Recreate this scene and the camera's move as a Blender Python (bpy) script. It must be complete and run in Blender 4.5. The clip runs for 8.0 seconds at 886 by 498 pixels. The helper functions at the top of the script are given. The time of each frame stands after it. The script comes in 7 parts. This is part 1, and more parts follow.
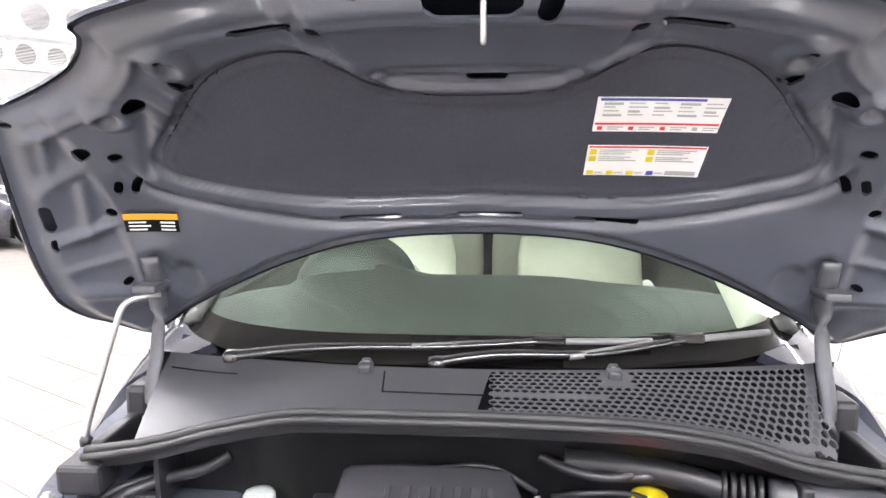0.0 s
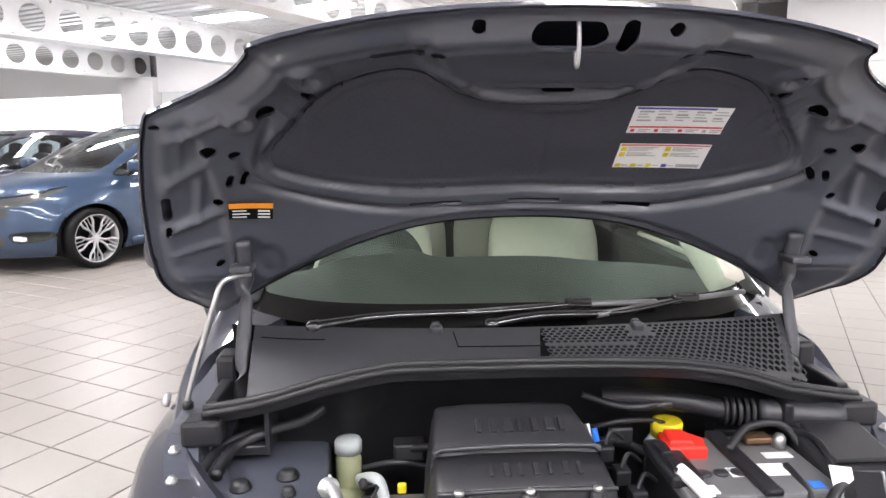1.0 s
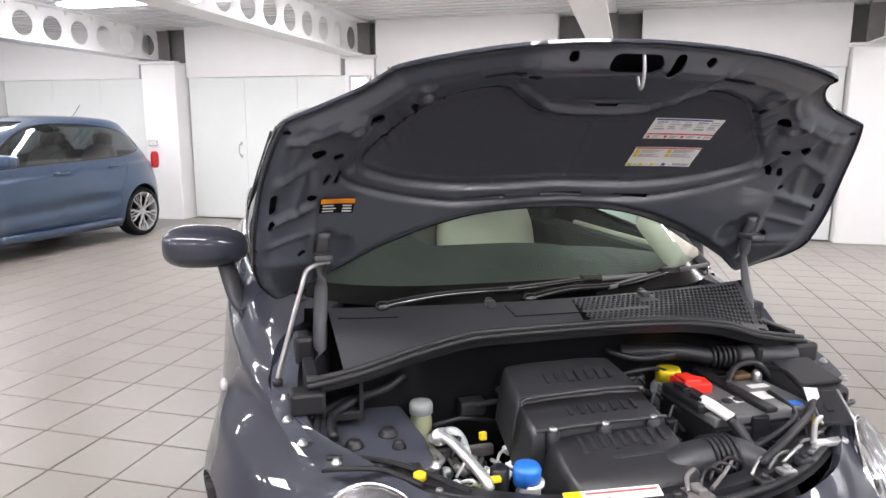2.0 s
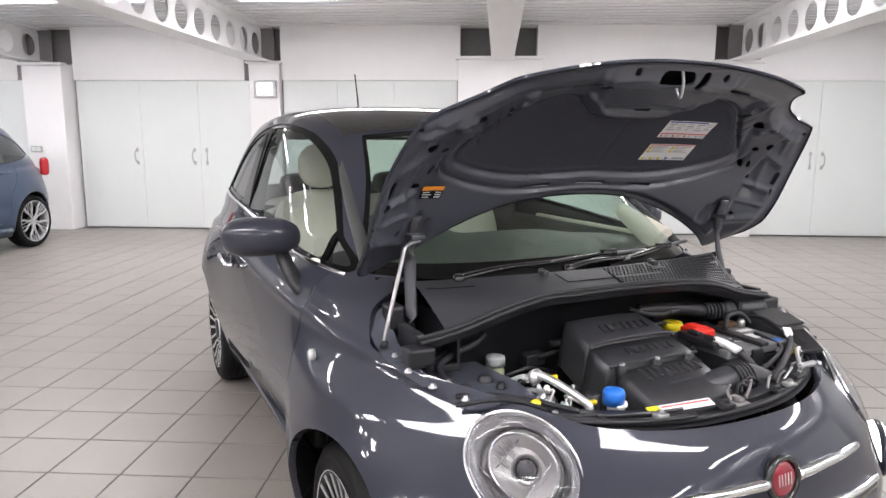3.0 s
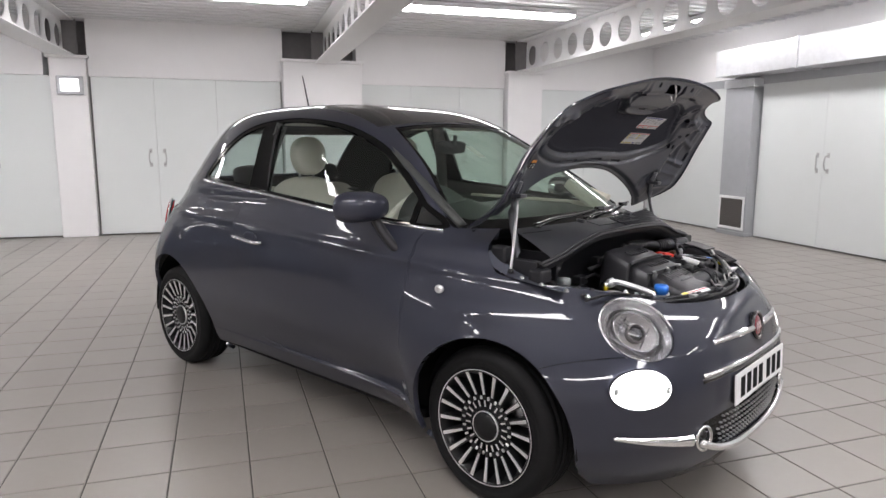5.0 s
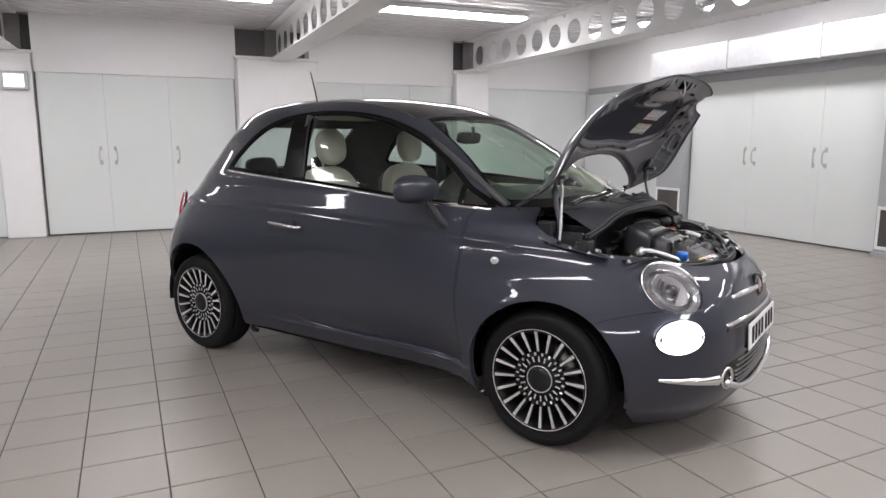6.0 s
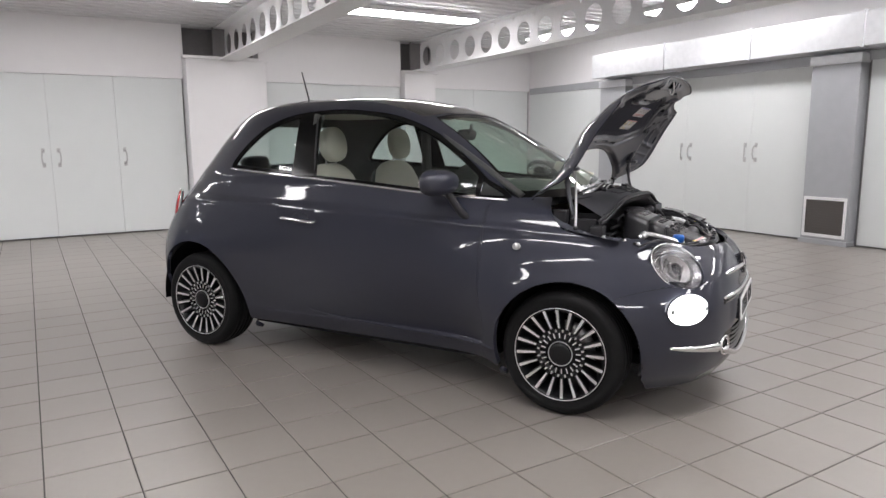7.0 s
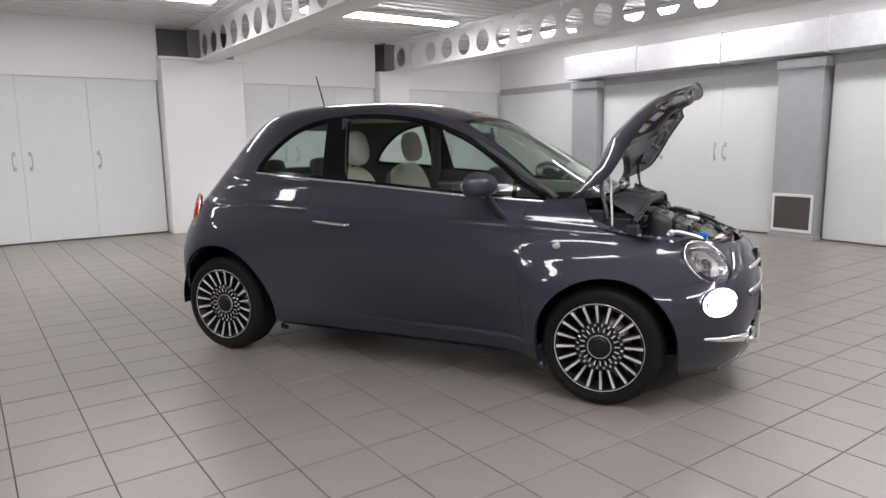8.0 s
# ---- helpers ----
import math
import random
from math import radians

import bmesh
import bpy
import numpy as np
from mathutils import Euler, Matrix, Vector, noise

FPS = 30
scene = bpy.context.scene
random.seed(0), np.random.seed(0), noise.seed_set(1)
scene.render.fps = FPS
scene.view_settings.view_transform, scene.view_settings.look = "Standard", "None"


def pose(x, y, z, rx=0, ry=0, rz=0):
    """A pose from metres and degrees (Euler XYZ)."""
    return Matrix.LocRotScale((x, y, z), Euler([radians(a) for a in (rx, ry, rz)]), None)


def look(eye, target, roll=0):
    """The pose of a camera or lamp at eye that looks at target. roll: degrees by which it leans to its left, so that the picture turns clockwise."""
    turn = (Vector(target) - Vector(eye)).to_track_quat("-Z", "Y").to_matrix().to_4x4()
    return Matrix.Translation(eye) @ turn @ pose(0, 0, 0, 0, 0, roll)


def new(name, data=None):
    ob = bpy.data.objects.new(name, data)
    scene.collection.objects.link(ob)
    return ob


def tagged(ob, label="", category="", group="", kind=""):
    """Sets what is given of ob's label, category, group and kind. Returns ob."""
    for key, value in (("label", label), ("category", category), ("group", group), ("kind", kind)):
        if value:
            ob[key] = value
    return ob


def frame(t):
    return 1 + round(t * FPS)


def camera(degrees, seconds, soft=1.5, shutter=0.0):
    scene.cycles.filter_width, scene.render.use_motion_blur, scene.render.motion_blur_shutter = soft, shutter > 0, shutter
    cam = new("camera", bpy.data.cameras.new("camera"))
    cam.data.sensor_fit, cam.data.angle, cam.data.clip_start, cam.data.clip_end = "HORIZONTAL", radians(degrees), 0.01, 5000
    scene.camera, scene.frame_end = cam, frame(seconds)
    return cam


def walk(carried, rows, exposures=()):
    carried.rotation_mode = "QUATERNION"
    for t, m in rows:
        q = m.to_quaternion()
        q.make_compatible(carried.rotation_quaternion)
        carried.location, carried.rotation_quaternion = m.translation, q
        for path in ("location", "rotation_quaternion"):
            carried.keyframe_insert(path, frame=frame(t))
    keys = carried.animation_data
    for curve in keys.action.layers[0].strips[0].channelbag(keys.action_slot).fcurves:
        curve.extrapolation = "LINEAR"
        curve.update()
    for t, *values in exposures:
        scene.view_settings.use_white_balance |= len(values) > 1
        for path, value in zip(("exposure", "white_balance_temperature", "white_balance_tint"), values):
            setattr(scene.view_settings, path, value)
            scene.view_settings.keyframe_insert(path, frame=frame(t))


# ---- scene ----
cam = camera(66.7, 8.0)
PATH = [
    (0, (0.024, -1.061, 1.351), (-0.124, 0.909, 1.035), -0.3),
    (0.5, (-0.123, -1.161, 1.349), (-0.138, 0.814, 1.036), -0.3),
    (1, (-0.246, -1.29, 1.362), (-0.127, 0.678, 1.028), -0.3),
    (1.5, (-0.431, -1.394, 1.379), (-0.119, 0.554, 1.052), -0.2),
    (1.7, (-0.541, -1.409, 1.386), (-0.129, 0.518, 1.045), 0.0),
    (2.8, (-1.13, -1.538, 1.363), (-0.33, 0.266, 1.035), 0.2),
    (3, (-1.26, -1.546, 1.36), (-0.381, 0.221, 1.033), 0.3),
    (3.5, (-1.573, -1.573, 1.345), (-0.552, 0.115, 1.019), 0.2),
    (4, (-1.9, -1.551, 1.341), (-0.697, 0.014, 1.022), 0.3),
    (4.5, (-2.245, -1.48, 1.329), (-0.897, -0.037, 1.014), 0.2),
    (5, (-2.568, -1.434, 1.303), (-1.109, -0.102, 0.988), 0.2),
    (5.2, (-2.71, -1.391, 1.299), (-1.212, -0.104, 0.982), 0.2),
    (6.5, (-3.368, -1.104, 1.238), (-1.707, -0.036, 0.925), -0.3),
    (7, (-3.57, -0.963, 1.239), (-1.846, -0.002, 0.923), -0.5),
    (7.5, (-3.737, -0.781, 1.261), (-1.954, 0.067, 0.941), -0.5),
    (8, (-3.861, -0.634, 1.268), (-2.071, 0.201, 0.948), -0.8),
]
EXPOSURES = [(0.0, 2.1), (0.5, 1.55), (1.0, 1.15), (1.5, 0.91), (3.0, 0.56), (3.5, 0.44), (4.5, 0.15), (6.5, 0.0), (8.0, -0.05)]
walk(cam, [(t, look(eye, target, roll)) for t, eye, target, roll in PATH], EXPOSURES)

# ---- world and lamps ----
ROOM = pose(0, 0, 0, 0, 0, -31.0)      # the hall's axes: u along the back wall, v towards it
WALL_V, WALL_U, CEIL = 7.68, 5.38, 2.89
BACK = ROOM @ Matrix.Translation((-2.0, 7.70, 0)) @ pose(0, 0, 0, 0, 0, 1.4) @ Matrix.Translation((2.0, -7.68, 0))      # the back wall runs a little askew
BACK_V, LEFT_U = -7.5, -15.0

world = bpy.data.worlds.new("world")
scene.world = world
world.use_nodes = True
world.node_tree.nodes["Background"].inputs[0].default_value = (0.8, 0.85, 0.9, 1)
world.node_tree.nodes["Background"].inputs[1].default_value = 0.3


# ---- materials ----
def mat(name, colour, rough=0.5, metal=0.0, var=0.06, scale=30.0, bump=0.0, bump_scale=200.0, coat=0.0, spec=0.5,
        big=0.0, big_scale=2.0, rand=0.0, rough_var=0.0, coat_rough=0.03):
    """A principled material with grain at two scales, relief and a spread between alike pieces."""
    m = bpy.data.materials.new(name)
    m.use_nodes = True
    t = m.node_tree
    b = t.nodes["Principled BSDF"]
    b.inputs["Roughness"].default_value = rough
    b.inputs["Metallic"].default_value = metal
    b.inputs["Coat Weight"].default_value = coat
    b.inputs["Coat Roughness"].default_value = coat_rough
    b.inputs["Specular IOR Level"].default_value = spec
    co = t.nodes.new("ShaderNodeTexCoord")
    n1 = t.nodes.new("ShaderNodeTexNoise")
    n1.inputs["Scale"].default_value, n1.inputs["Detail"].default_value = scale, 5
    n2 = t.nodes.new("ShaderNodeTexNoise")
    n2.inputs["Scale"].default_value, n2.inputs["Detail"].default_value = big_scale, 4
    t.links.new(co.outputs["Object"], n1.inputs["Vector"])
    t.links.new(co.outputs["Object"], n2.inputs["Vector"])

    def math_node(op, a, c):
        k = t.nodes.new("ShaderNodeMath")
        k.operation = op
        for i, v in ((0, a), (1, c)):
            if hasattr(v, "is_linked"):
                t.links.new(v, k.inputs[i])
            else:
                k.inputs[i].default_value = v
        return k.outputs[0]

    a = math_node("MULTIPLY", math_node("SUBTRACT", n1.outputs[0], 0.5), 2 * var)
    c = math_node("MULTIPLY", math_node("SUBTRACT", n2.outputs[0], 0.5), 2 * big)
    total = math_node("ADD", a, c)
    if rand:
        info = t.nodes.new("ShaderNodeObjectInfo")
        isl = t.nodes.new("ShaderNodeNewGeometry")
        r = math_node("FRACT", math_node("ADD", info.outputs["Random"], isl.outputs["Random Per Island"]), 0.0)
        total = math_node("ADD", total, math_node("MULTIPLY", math_node("SUBTRACT", r, 0.5), 2 * rand))
    total = math_node("ADD", total, 1.0)
    mix = t.nodes.new("ShaderNodeMix")
    mix.data_type, mix.blend_type = "RGBA", "MULTIPLY"
    mix.inputs[0].default_value = 1.0
    mix.inputs[6].default_value = (*colour, 1)
    t.links.new(total, mix.inputs[7])
    t.links.new(mix.outputs[2], b.inputs["Base Color"])
    if rough_var:
        t.links.new(math_node("ADD", math_node("MULTIPLY", math_node("SUBTRACT", n2.outputs[0], 0.5), 2 * rough_var), rough), b.inputs["Roughness"])
    if bump:
        n3 = t.nodes.new("ShaderNodeTexNoise")
        n3.inputs["Scale"].default_value, n3.inputs["Detail"].default_value = bump_scale, 3
        t.links.new(co.outputs["Object"], n3.inputs["Vector"])
        bp = t.nodes.new("ShaderNodeBump")
        bp.inputs["Strength"].default_value, bp.inputs["Distance"].default_value = bump, 0.002
        t.links.new(n3.outputs[0], bp.inputs["Height"])
        t.links.new(bp.outputs[0], b.inputs["Normal"])
    return m


def glass(name, tint, rough=0.0, clear=0.9, gloss=0.055):
    """A thin pane: clear film with a gloss that grows towards grazing."""
    m = bpy.data.materials.new(name)
    m.use_nodes = True
    t = m.node_tree
    t.nodes.remove(t.nodes["Principled BSDF"])
    out = t.nodes["Material Output"]
    tr = t.nodes.new("ShaderNodeBsdfTransparent")
    tr.inputs[0].default_value = (*[clear * c for c in tint], 1)
    gl = t.nodes.new("ShaderNodeBsdfGlossy")
    gl.inputs["Roughness"].default_value = rough
    lw = t.nodes.new("ShaderNodeLayerWeight")
    lw.inputs[0].default_value = 0.5
    pw = t.nodes.new("ShaderNodeMath")
    pw.operation = "POWER"
    pw.inputs[1].default_value = 4.5
    t.links.new(lw.outputs["Facing"], pw.inputs[0])
    fr = t.nodes.new("ShaderNodeMath")
    fr.operation = "MULTIPLY_ADD"
    fr.inputs[1].default_value, fr.inputs[2].default_value = 0.9, gloss
    t.links.new(pw.outputs[0], fr.inputs[0])
    mx = t.nodes.new("ShaderNodeMixShader")
    t.links.new(fr.outputs[0], mx.inputs[0])
    t.links.new(tr.outputs[0], mx.inputs[1])
    t.links.new(gl.outputs[0], mx.inputs[2])
    t.links.new(mx.outputs[0], out.inputs[0])
    return m


def glow(name, colour, strength):
    m = bpy.data.materials.new(name)
    m.use_nodes = True
    b = m.node_tree.nodes["Principled BSDF"]
    b.inputs["Base Color"].default_value = (*colour, 1)
    b.inputs["Emission Color"].default_value = (*colour, 1)
    b.inputs["Emission Strength"].default_value = strength
    return m


M_WALL = mat("white_wall_paint", (0.82, 0.81, 0.815), 0.55, var=0.02, scale=6, bump=0.15, bump_scale=90, big=0.03, big_scale=0.7)
M_DOOR = mat("pale_grey_door_paint", (0.70, 0.725, 0.72), 0.35, var=0.02, scale=4, bump=0.05, bump_scale=60, big=0.03, big_scale=0.8)
M_GAP = mat("gap_shade_grey", (0.22, 0.22, 0.22), 0.8)
M_HANDLE = mat("pale_grey_handle", (0.50, 0.50, 0.50), 0.35, 0.4, var=0.05)
M_FRIT = mat("black_screen_print", (0.006, 0.006, 0.006), 0.12, spec=0.12)
M_TILE = mat("grey_floor_tile", (0.256, 0.234, 0.213), 0.33, var=0.04, scale=25, bump=0.05, bump_scale=140, big=0.05, big_scale=1.3, rand=0.03)
M_GROUT = mat("dark_grout", (0.060, 0.055, 0.050), 0.9, var=0.2, scale=60)
M_DECK = mat("white_steel_deck", (0.72, 0.72, 0.73), 0.4, var=0.05, scale=10, big=0.06, big_scale=0.8)
M_BEAM = mat("white_beam_paint", (0.82, 0.82, 0.825), 0.4, var=0.03, scale=12, bump=0.06, bump_scale=80, big=0.03)
M_DARKSTEEL = mat("dark_steel", (0.16, 0.15, 0.15), 0.6, var=0.15, scale=20)
M_DUCT = mat("galvanised_duct", (0.74, 0.75, 0.77), 0.32, 0.5, var=0.12, scale=14, big=0.1, big_scale=2.5)
M_COLUMN = mat("grey_column_paint", (0.42, 0.43, 0.45), 0.35, 0.3, var=0.05, scale=8, big=0.05)
M_VENT = mat("vent_mesh", (0.10, 0.09, 0.085), 0.7, var=0.2, scale=80)
M_PAINT = mat("slate_grey_car_paint", (0.0255, 0.0278, 0.0420), 0.5, 0.16, var=0.02, scale=300, coat=0.85, spec=0.2, bump=0.12, bump_scale=20, coat_rough=0.03)
M_PAINT_IN = mat("slate_grey_inner_paint", (0.060, 0.065, 0.084), 0.34, var=0.05, scale=60, coat=0.7, coat_rough=0.12)
M_BLACK = mat("black_plastic", (0.014, 0.014, 0.017), 0.45, spec=0.45, var=0.15, scale=40, bump=0.1, bump_scale=500, big=0.1, big_scale=6)
M_COWL = mat("grey_black_plastic", (0.029, 0.030, 0.035), 0.42, var=0.12, scale=40, bump=0.15, bump_scale=600, big=0.1, big_scale=6)
M_ENGINE = mat("worn_black_plastic", (0.021, 0.021, 0.024), 0.36, var=0.2, scale=35, bump=0.15, bump_scale=300, big=0.2, big_scale=9)
M_REFLECTOR = mat("grey_reflector", (0.66, 0.65, 0.64), 0.32, 0.6, var=0.08, scale=60)
M_GLOSSBLACK = mat("gloss_black", (0.012, 0.012, 0.013), 0.08, coat=0.5)
M_DARK = mat("deep_black", (0.004, 0.004, 0.005), 0.7, spec=0.1)
M_RUBBER = mat("tyre_rubber", (0.008, 0.008, 0.0085), 0.62, var=0.2, scale=40, bump=0.3, bump_scale=300, spec=0.18)
M_SEAL = mat("rubber_seal", (0.018, 0.018, 0.020), 0.5, spec=0.35, var=0.1, scale=60)
M_CHROME = mat("chrome", (0.82, 0.82, 0.83), 0.07, 1.0, var=0.01)
M_ALLOY = mat("machined_alloy", (0.88, 0.88, 0.89), 0.30, 0.85, var=0.05, scale=80)
M_RIMBLACK = mat("black_rim_paint", (0.007, 0.007, 0.008), 0.3, spec=0.25, coat=0.15)
M_STEEL = mat("bare_steel", (0.55, 0.55, 0.55), 0.35, 0.9, var=0.15, scale=50)
M_CREAM = mat("cream_leather", (0.74, 0.70, 0.61), 0.5, var=0.05, scale=40, bump=0.2, bump_scale=250)
M_BRONZE = mat("tarnished_clamp", (0.20, 0.12, 0.07), 0.4, 0.7, var=0.2, scale=60)
M_HINGE = mat("satin_grey_steel", (0.085, 0.087, 0.098), 0.3, 0.4, var=0.1, scale=40)
M_GRID = mat("intake_plastic", (0.050, 0.051, 0.056), 0.4, var=0.1, scale=50)
M_PARKLAMP = mat("pale_lamp_reflector", (0.78, 0.79, 0.80), 0.35, 0.35, var=0.25, scale=22)
M_PARKALLOY = mat("silver_wheel_paint", (0.50, 0.50, 0.51), 0.32, 0.6, var=0.06, scale=60)
M_LAMPGREY = mat("satin_lamp_reflector", (0.52, 0.52, 0.53), 0.20, 0.8, var=0.1, scale=50)
M_LENSGLASS = mat("dark_glass_lens", (0.05, 0.05, 0.055), 0.04, 0.2, coat=1.0)
M_CAPLIGHT = mat("clear_grey_lens", (0.55, 0.55, 0.56), 0.15, 0.3, var=0.05, coat=0.8)
M_CAPDARK = mat("mid_grey_plastic", (0.12, 0.12, 0.125), 0.4, var=0.08, scale=50)
M_DASH = mat("dark_dash", (0.045, 0.048, 0.046), 0.5, var=0.1, scale=60, bump=0.2, bump_scale=400)
M_PAD = mat("grey_insulation_felt", (0.061, 0.063, 0.078), 0.95, var=0.12, scale=150, bump=0.6, bump_scale=350, big=0.08, big_scale=5, spec=0.1)
M_WINDSCREEN = glass("green_tinted_glass", (0.70, 0.86, 0.75), gloss=0.06)
M_SIDEGLASS = glass("side_glass", (0.78, 0.86, 0.83))
M_PARKGLASS = glass("dark_tinted_glass", (0.34, 0.38, 0.40), gloss=0.13)
M_LENS = glass("clear_lens", (0.97, 0.97, 0.98), clear=0.97, gloss=0.03)
M_LAMP_ON = glow("lamp_lit", (1.0, 0.97, 0.96), 9.0)
M_RED = mat("red_lens", (0.45, 0.01, 0.015), 0.15, coat=0.8)
M_YELLOW = mat("yellow_plastic", (0.75, 0.60, 0.02), 0.35, var=0.05)
M_REDPL = mat("red_plastic", (0.70, 0.03, 0.02), 0.35, var=0.05)
M_BLUEPL = mat("blue_plastic", (0.02, 0.16, 0.62), 0.35, var=0.05)
M_WHITEPL = mat("white_plastic", (0.75, 0.75, 0.74), 0.4, var=0.04)
M_FLUID = mat("murky_reservoir", (0.34, 0.36, 0.22), 0.25, var=0.1, scale=30)
M_CAPGREY = mat("pale_grey_cap", (0.42, 0.45, 0.45), 0.35, var=0.05)
M_ORANGE = mat("orange_label", (0.85, 0.30, 0.02), 0.5, var=0.03)
M_LABEL = mat("paper_label", (0.84, 0.84, 0.84), 0.4, var=0.02)
M_LABELRED = mat("red_print", (0.65, 0.05, 0.05), 0.5)
M_LABELBLUE = mat("blue_print", (0.06, 0.07, 0.35), 0.5)
M_PRINT = mat("grey_print", (0.42, 0.42, 0.42), 0.5)
M_BADGE = mat("dark_red_enamel", (0.22, 0.012, 0.025), 0.15, coat=1.0)
M_TUBE = glow("lit_tube", (1.0, 0.97, 0.99), 27.0)
M_BRIGHT = glow("bright_daylight", (1.0, 0.99, 0.98), 1.6)


# ---- mesh helpers ----
def part(name, bm, material, parent=None, label="", smooth=False, where=None):
    """Link a bmesh as one mesh object, under a thing or on its own."""
    me = bpy.data.meshes.new(name)
    bmesh.ops.recalc_face_normals(bm, faces=bm.faces)
    bm.to_mesh(me)
    bm.free()
    me.materials.append(material)
    if smooth:
        me.shade_smooth()
    ob = new(name, me)
    if where is not None:
        ob.matrix_basis = where
    if parent is not None:
        ob.parent = parent
    if label:
        ob["label"] = label
    return ob


def raw(name, verts, faces, material, parent=None, label="", smooth=True, where=None):
    me = bpy.data.meshes.new(name)
    me.from_pydata([tuple(v) for v in verts], [], [tuple(f) for f in faces])
    me.materials.append(material)
    if smooth:
        me.shade_smooth()
    ob = new(name, me)
    if where is not None:
        ob.matrix_basis = where
    if parent is not None:
        ob.parent = parent
    if label:
        ob["label"] = label
    return ob


def thing(name, label, category, group="", where=None):
    ob = new(name)
    if where is not None:
        ob.matrix_basis = where
    return tagged(ob, label, category, group)


def add_box(bm, x0, x1, y0, y1, z0, z1, bevel=0.0, seg=2):
    vs = [bm.verts.new(p) for p in ((x0, y0, z0), (x1, y0, z0), (x1, y1, z0), (x0, y1, z0), (x0, y0, z1), (x1, y0, z1), (x1, y1, z1), (x0, y1, z1))]
    fs = [bm.faces.new([vs[i] for i in f]) for f in ((3, 2, 1, 0), (4, 5, 6, 7), (0, 1, 5, 4), (1, 2, 6, 5), (2, 3, 7, 6), (3, 0, 4, 7))]
    if bevel:
        es = list({e for f in fs for e in f.edges})
        bmesh.ops.bevel(bm, geom=es, offset=bevel, segments=seg, profile=0.5, affect="EDGES")
    return bm


def box(x0, x1, y0, y1, z0, z1, bevel=0.0, seg=2):
    return add_box(bmesh.new(), x0, x1, y0, y1, z0, z1, bevel, seg)


def add_turn(bm, profile, seg=32, m=None, closed=False):
    """A body of revolution about z from (radius, height) pairs."""
    m = m or Matrix()
    rings = []
    for r, h in profile:
        rings.append([bm.verts.new(m @ Vector((r * math.cos(a), r * math.sin(a), h))) for a in [2 * math.pi * k / seg for k in range(seg)]])
    pairs = list(zip(rings, rings[1:]))
    if closed:
        pairs.append((rings[-1], rings[0]))
    for a, b in pairs:
        for k in range(seg):
            bm.faces.new((a[k], a[(k + 1) % seg], b[(k + 1) % seg], b[k]))
    if not closed:
        bm.faces.new(rings[0][::-1])
        bm.faces.new(rings[-1])
    return bm


def turn(profile, seg=32, m=None, closed=False):
    return add_turn(bmesh.new(), profile, seg, m, closed)


def spline(points, n=8):
    """Points on a smooth curve through the given ones."""
    p = [Vector(q) for q in points]
    out = []
    for i in range(len(p) - 1):
        a, b, c, d = p[max(i - 1, 0)], p[i], p[i + 1], p[min(i + 2, len(p) - 1)]
        for k in range(n):
            s = k / n
            out.append(0.5 * ((2 * b) + (c - a) * s + (2 * a - 5 * b + 4 * c - d) * s * s + (3 * b - a - 3 * c + d) * s ** 3))
    out.append(p[-1])
    return out


def add_pipe(bm, points, r, seg=10, n=6, smooth=True, flat=1.0, ribs=0):
    """A round bar along a smooth line; r may be a number or a pair of end radii."""
    pts = spline(points, n) if smooth else [Vector(q) for q in points]
    up = Vector((0, 0, 1))
    rings = []
    for i, q in enumerate(pts):
        d = (pts[min(i + 1, len(pts) - 1)] - pts[max(i - 1, 0)]).normalized()
        s = d.cross(up)
        s = s.normalized() if s.length > 1e-3 else Vector((1, 0, 0))
        w = s.cross(d).normalized()
        f = i / (len(pts) - 1)
        rr = r if not isinstance(r, (tuple, list)) else r[0] * (1 - f) + r[1] * f
        if ribs and i % 2:
            rr *= ribs
        rings.append([bm.verts.new(q + s * rr * math.cos(a) + w * rr * flat * math.sin(a)) for a in [2 * math.pi * k / seg for k in range(seg)]])
    for a, b in zip(rings, rings[1:]):
        for k in range(seg):
            bm.faces.new((a[k], a[(k + 1) % seg], b[(k + 1) % seg], b[k]))
    bm.faces.new(rings[0][::-1])
    bm.faces.new(rings[-1])
    return bm


def pipe(points, r, seg=10, n=6, smooth=True, flat=1.0, ribs=0):
    return add_pipe(bmesh.new(), points, r, seg, n, smooth, flat, ribs)


def slab(outline, z0, z1, bevel=0.0, m=None):
    """A flat piece with the given (x, y) outline between two heights."""
    bm = bmesh.new()
    lo = [bm.verts.new((x, y, z0)) for x, y in outline]
    hi = [bm.verts.new((x, y, z1)) for x, y in outline]
    bm.faces.new(lo[::-1])
    top = bm.faces.new(hi)
    k = len(lo)
    for i in range(k):
        bm.faces.new((lo[i], lo[(i + 1) % k], hi[(i + 1) % k], hi[i]))
    if bevel:
        bmesh.ops.bevel(bm, geom=list(top.edges), offset=bevel, segments=2, profile=0.5, affect="EDGES")
    if m is not None:
        bmesh.ops.transform(bm, matrix=m, verts=bm.verts)
    return bm


def merge(*bms):
    """Join bmeshes of one part."""
    out = bmesh.new()
    for b in bms:
        me = bpy.data.meshes.new("join")
        b.to_mesh(me)
        b.free()
        out.from_mesh(me)
        bpy.data.meshes.remove(me)
    return out


def place(bm, m):
    bmesh.ops.transform(bm, matrix=m, verts=bm.verts)
    return bm


def structure(name, bm, material, label, where=ROOM, category="", smooth=False):
    return tagged(part(name, bm, material, None, "", smooth, where), label, category, "", "structure")

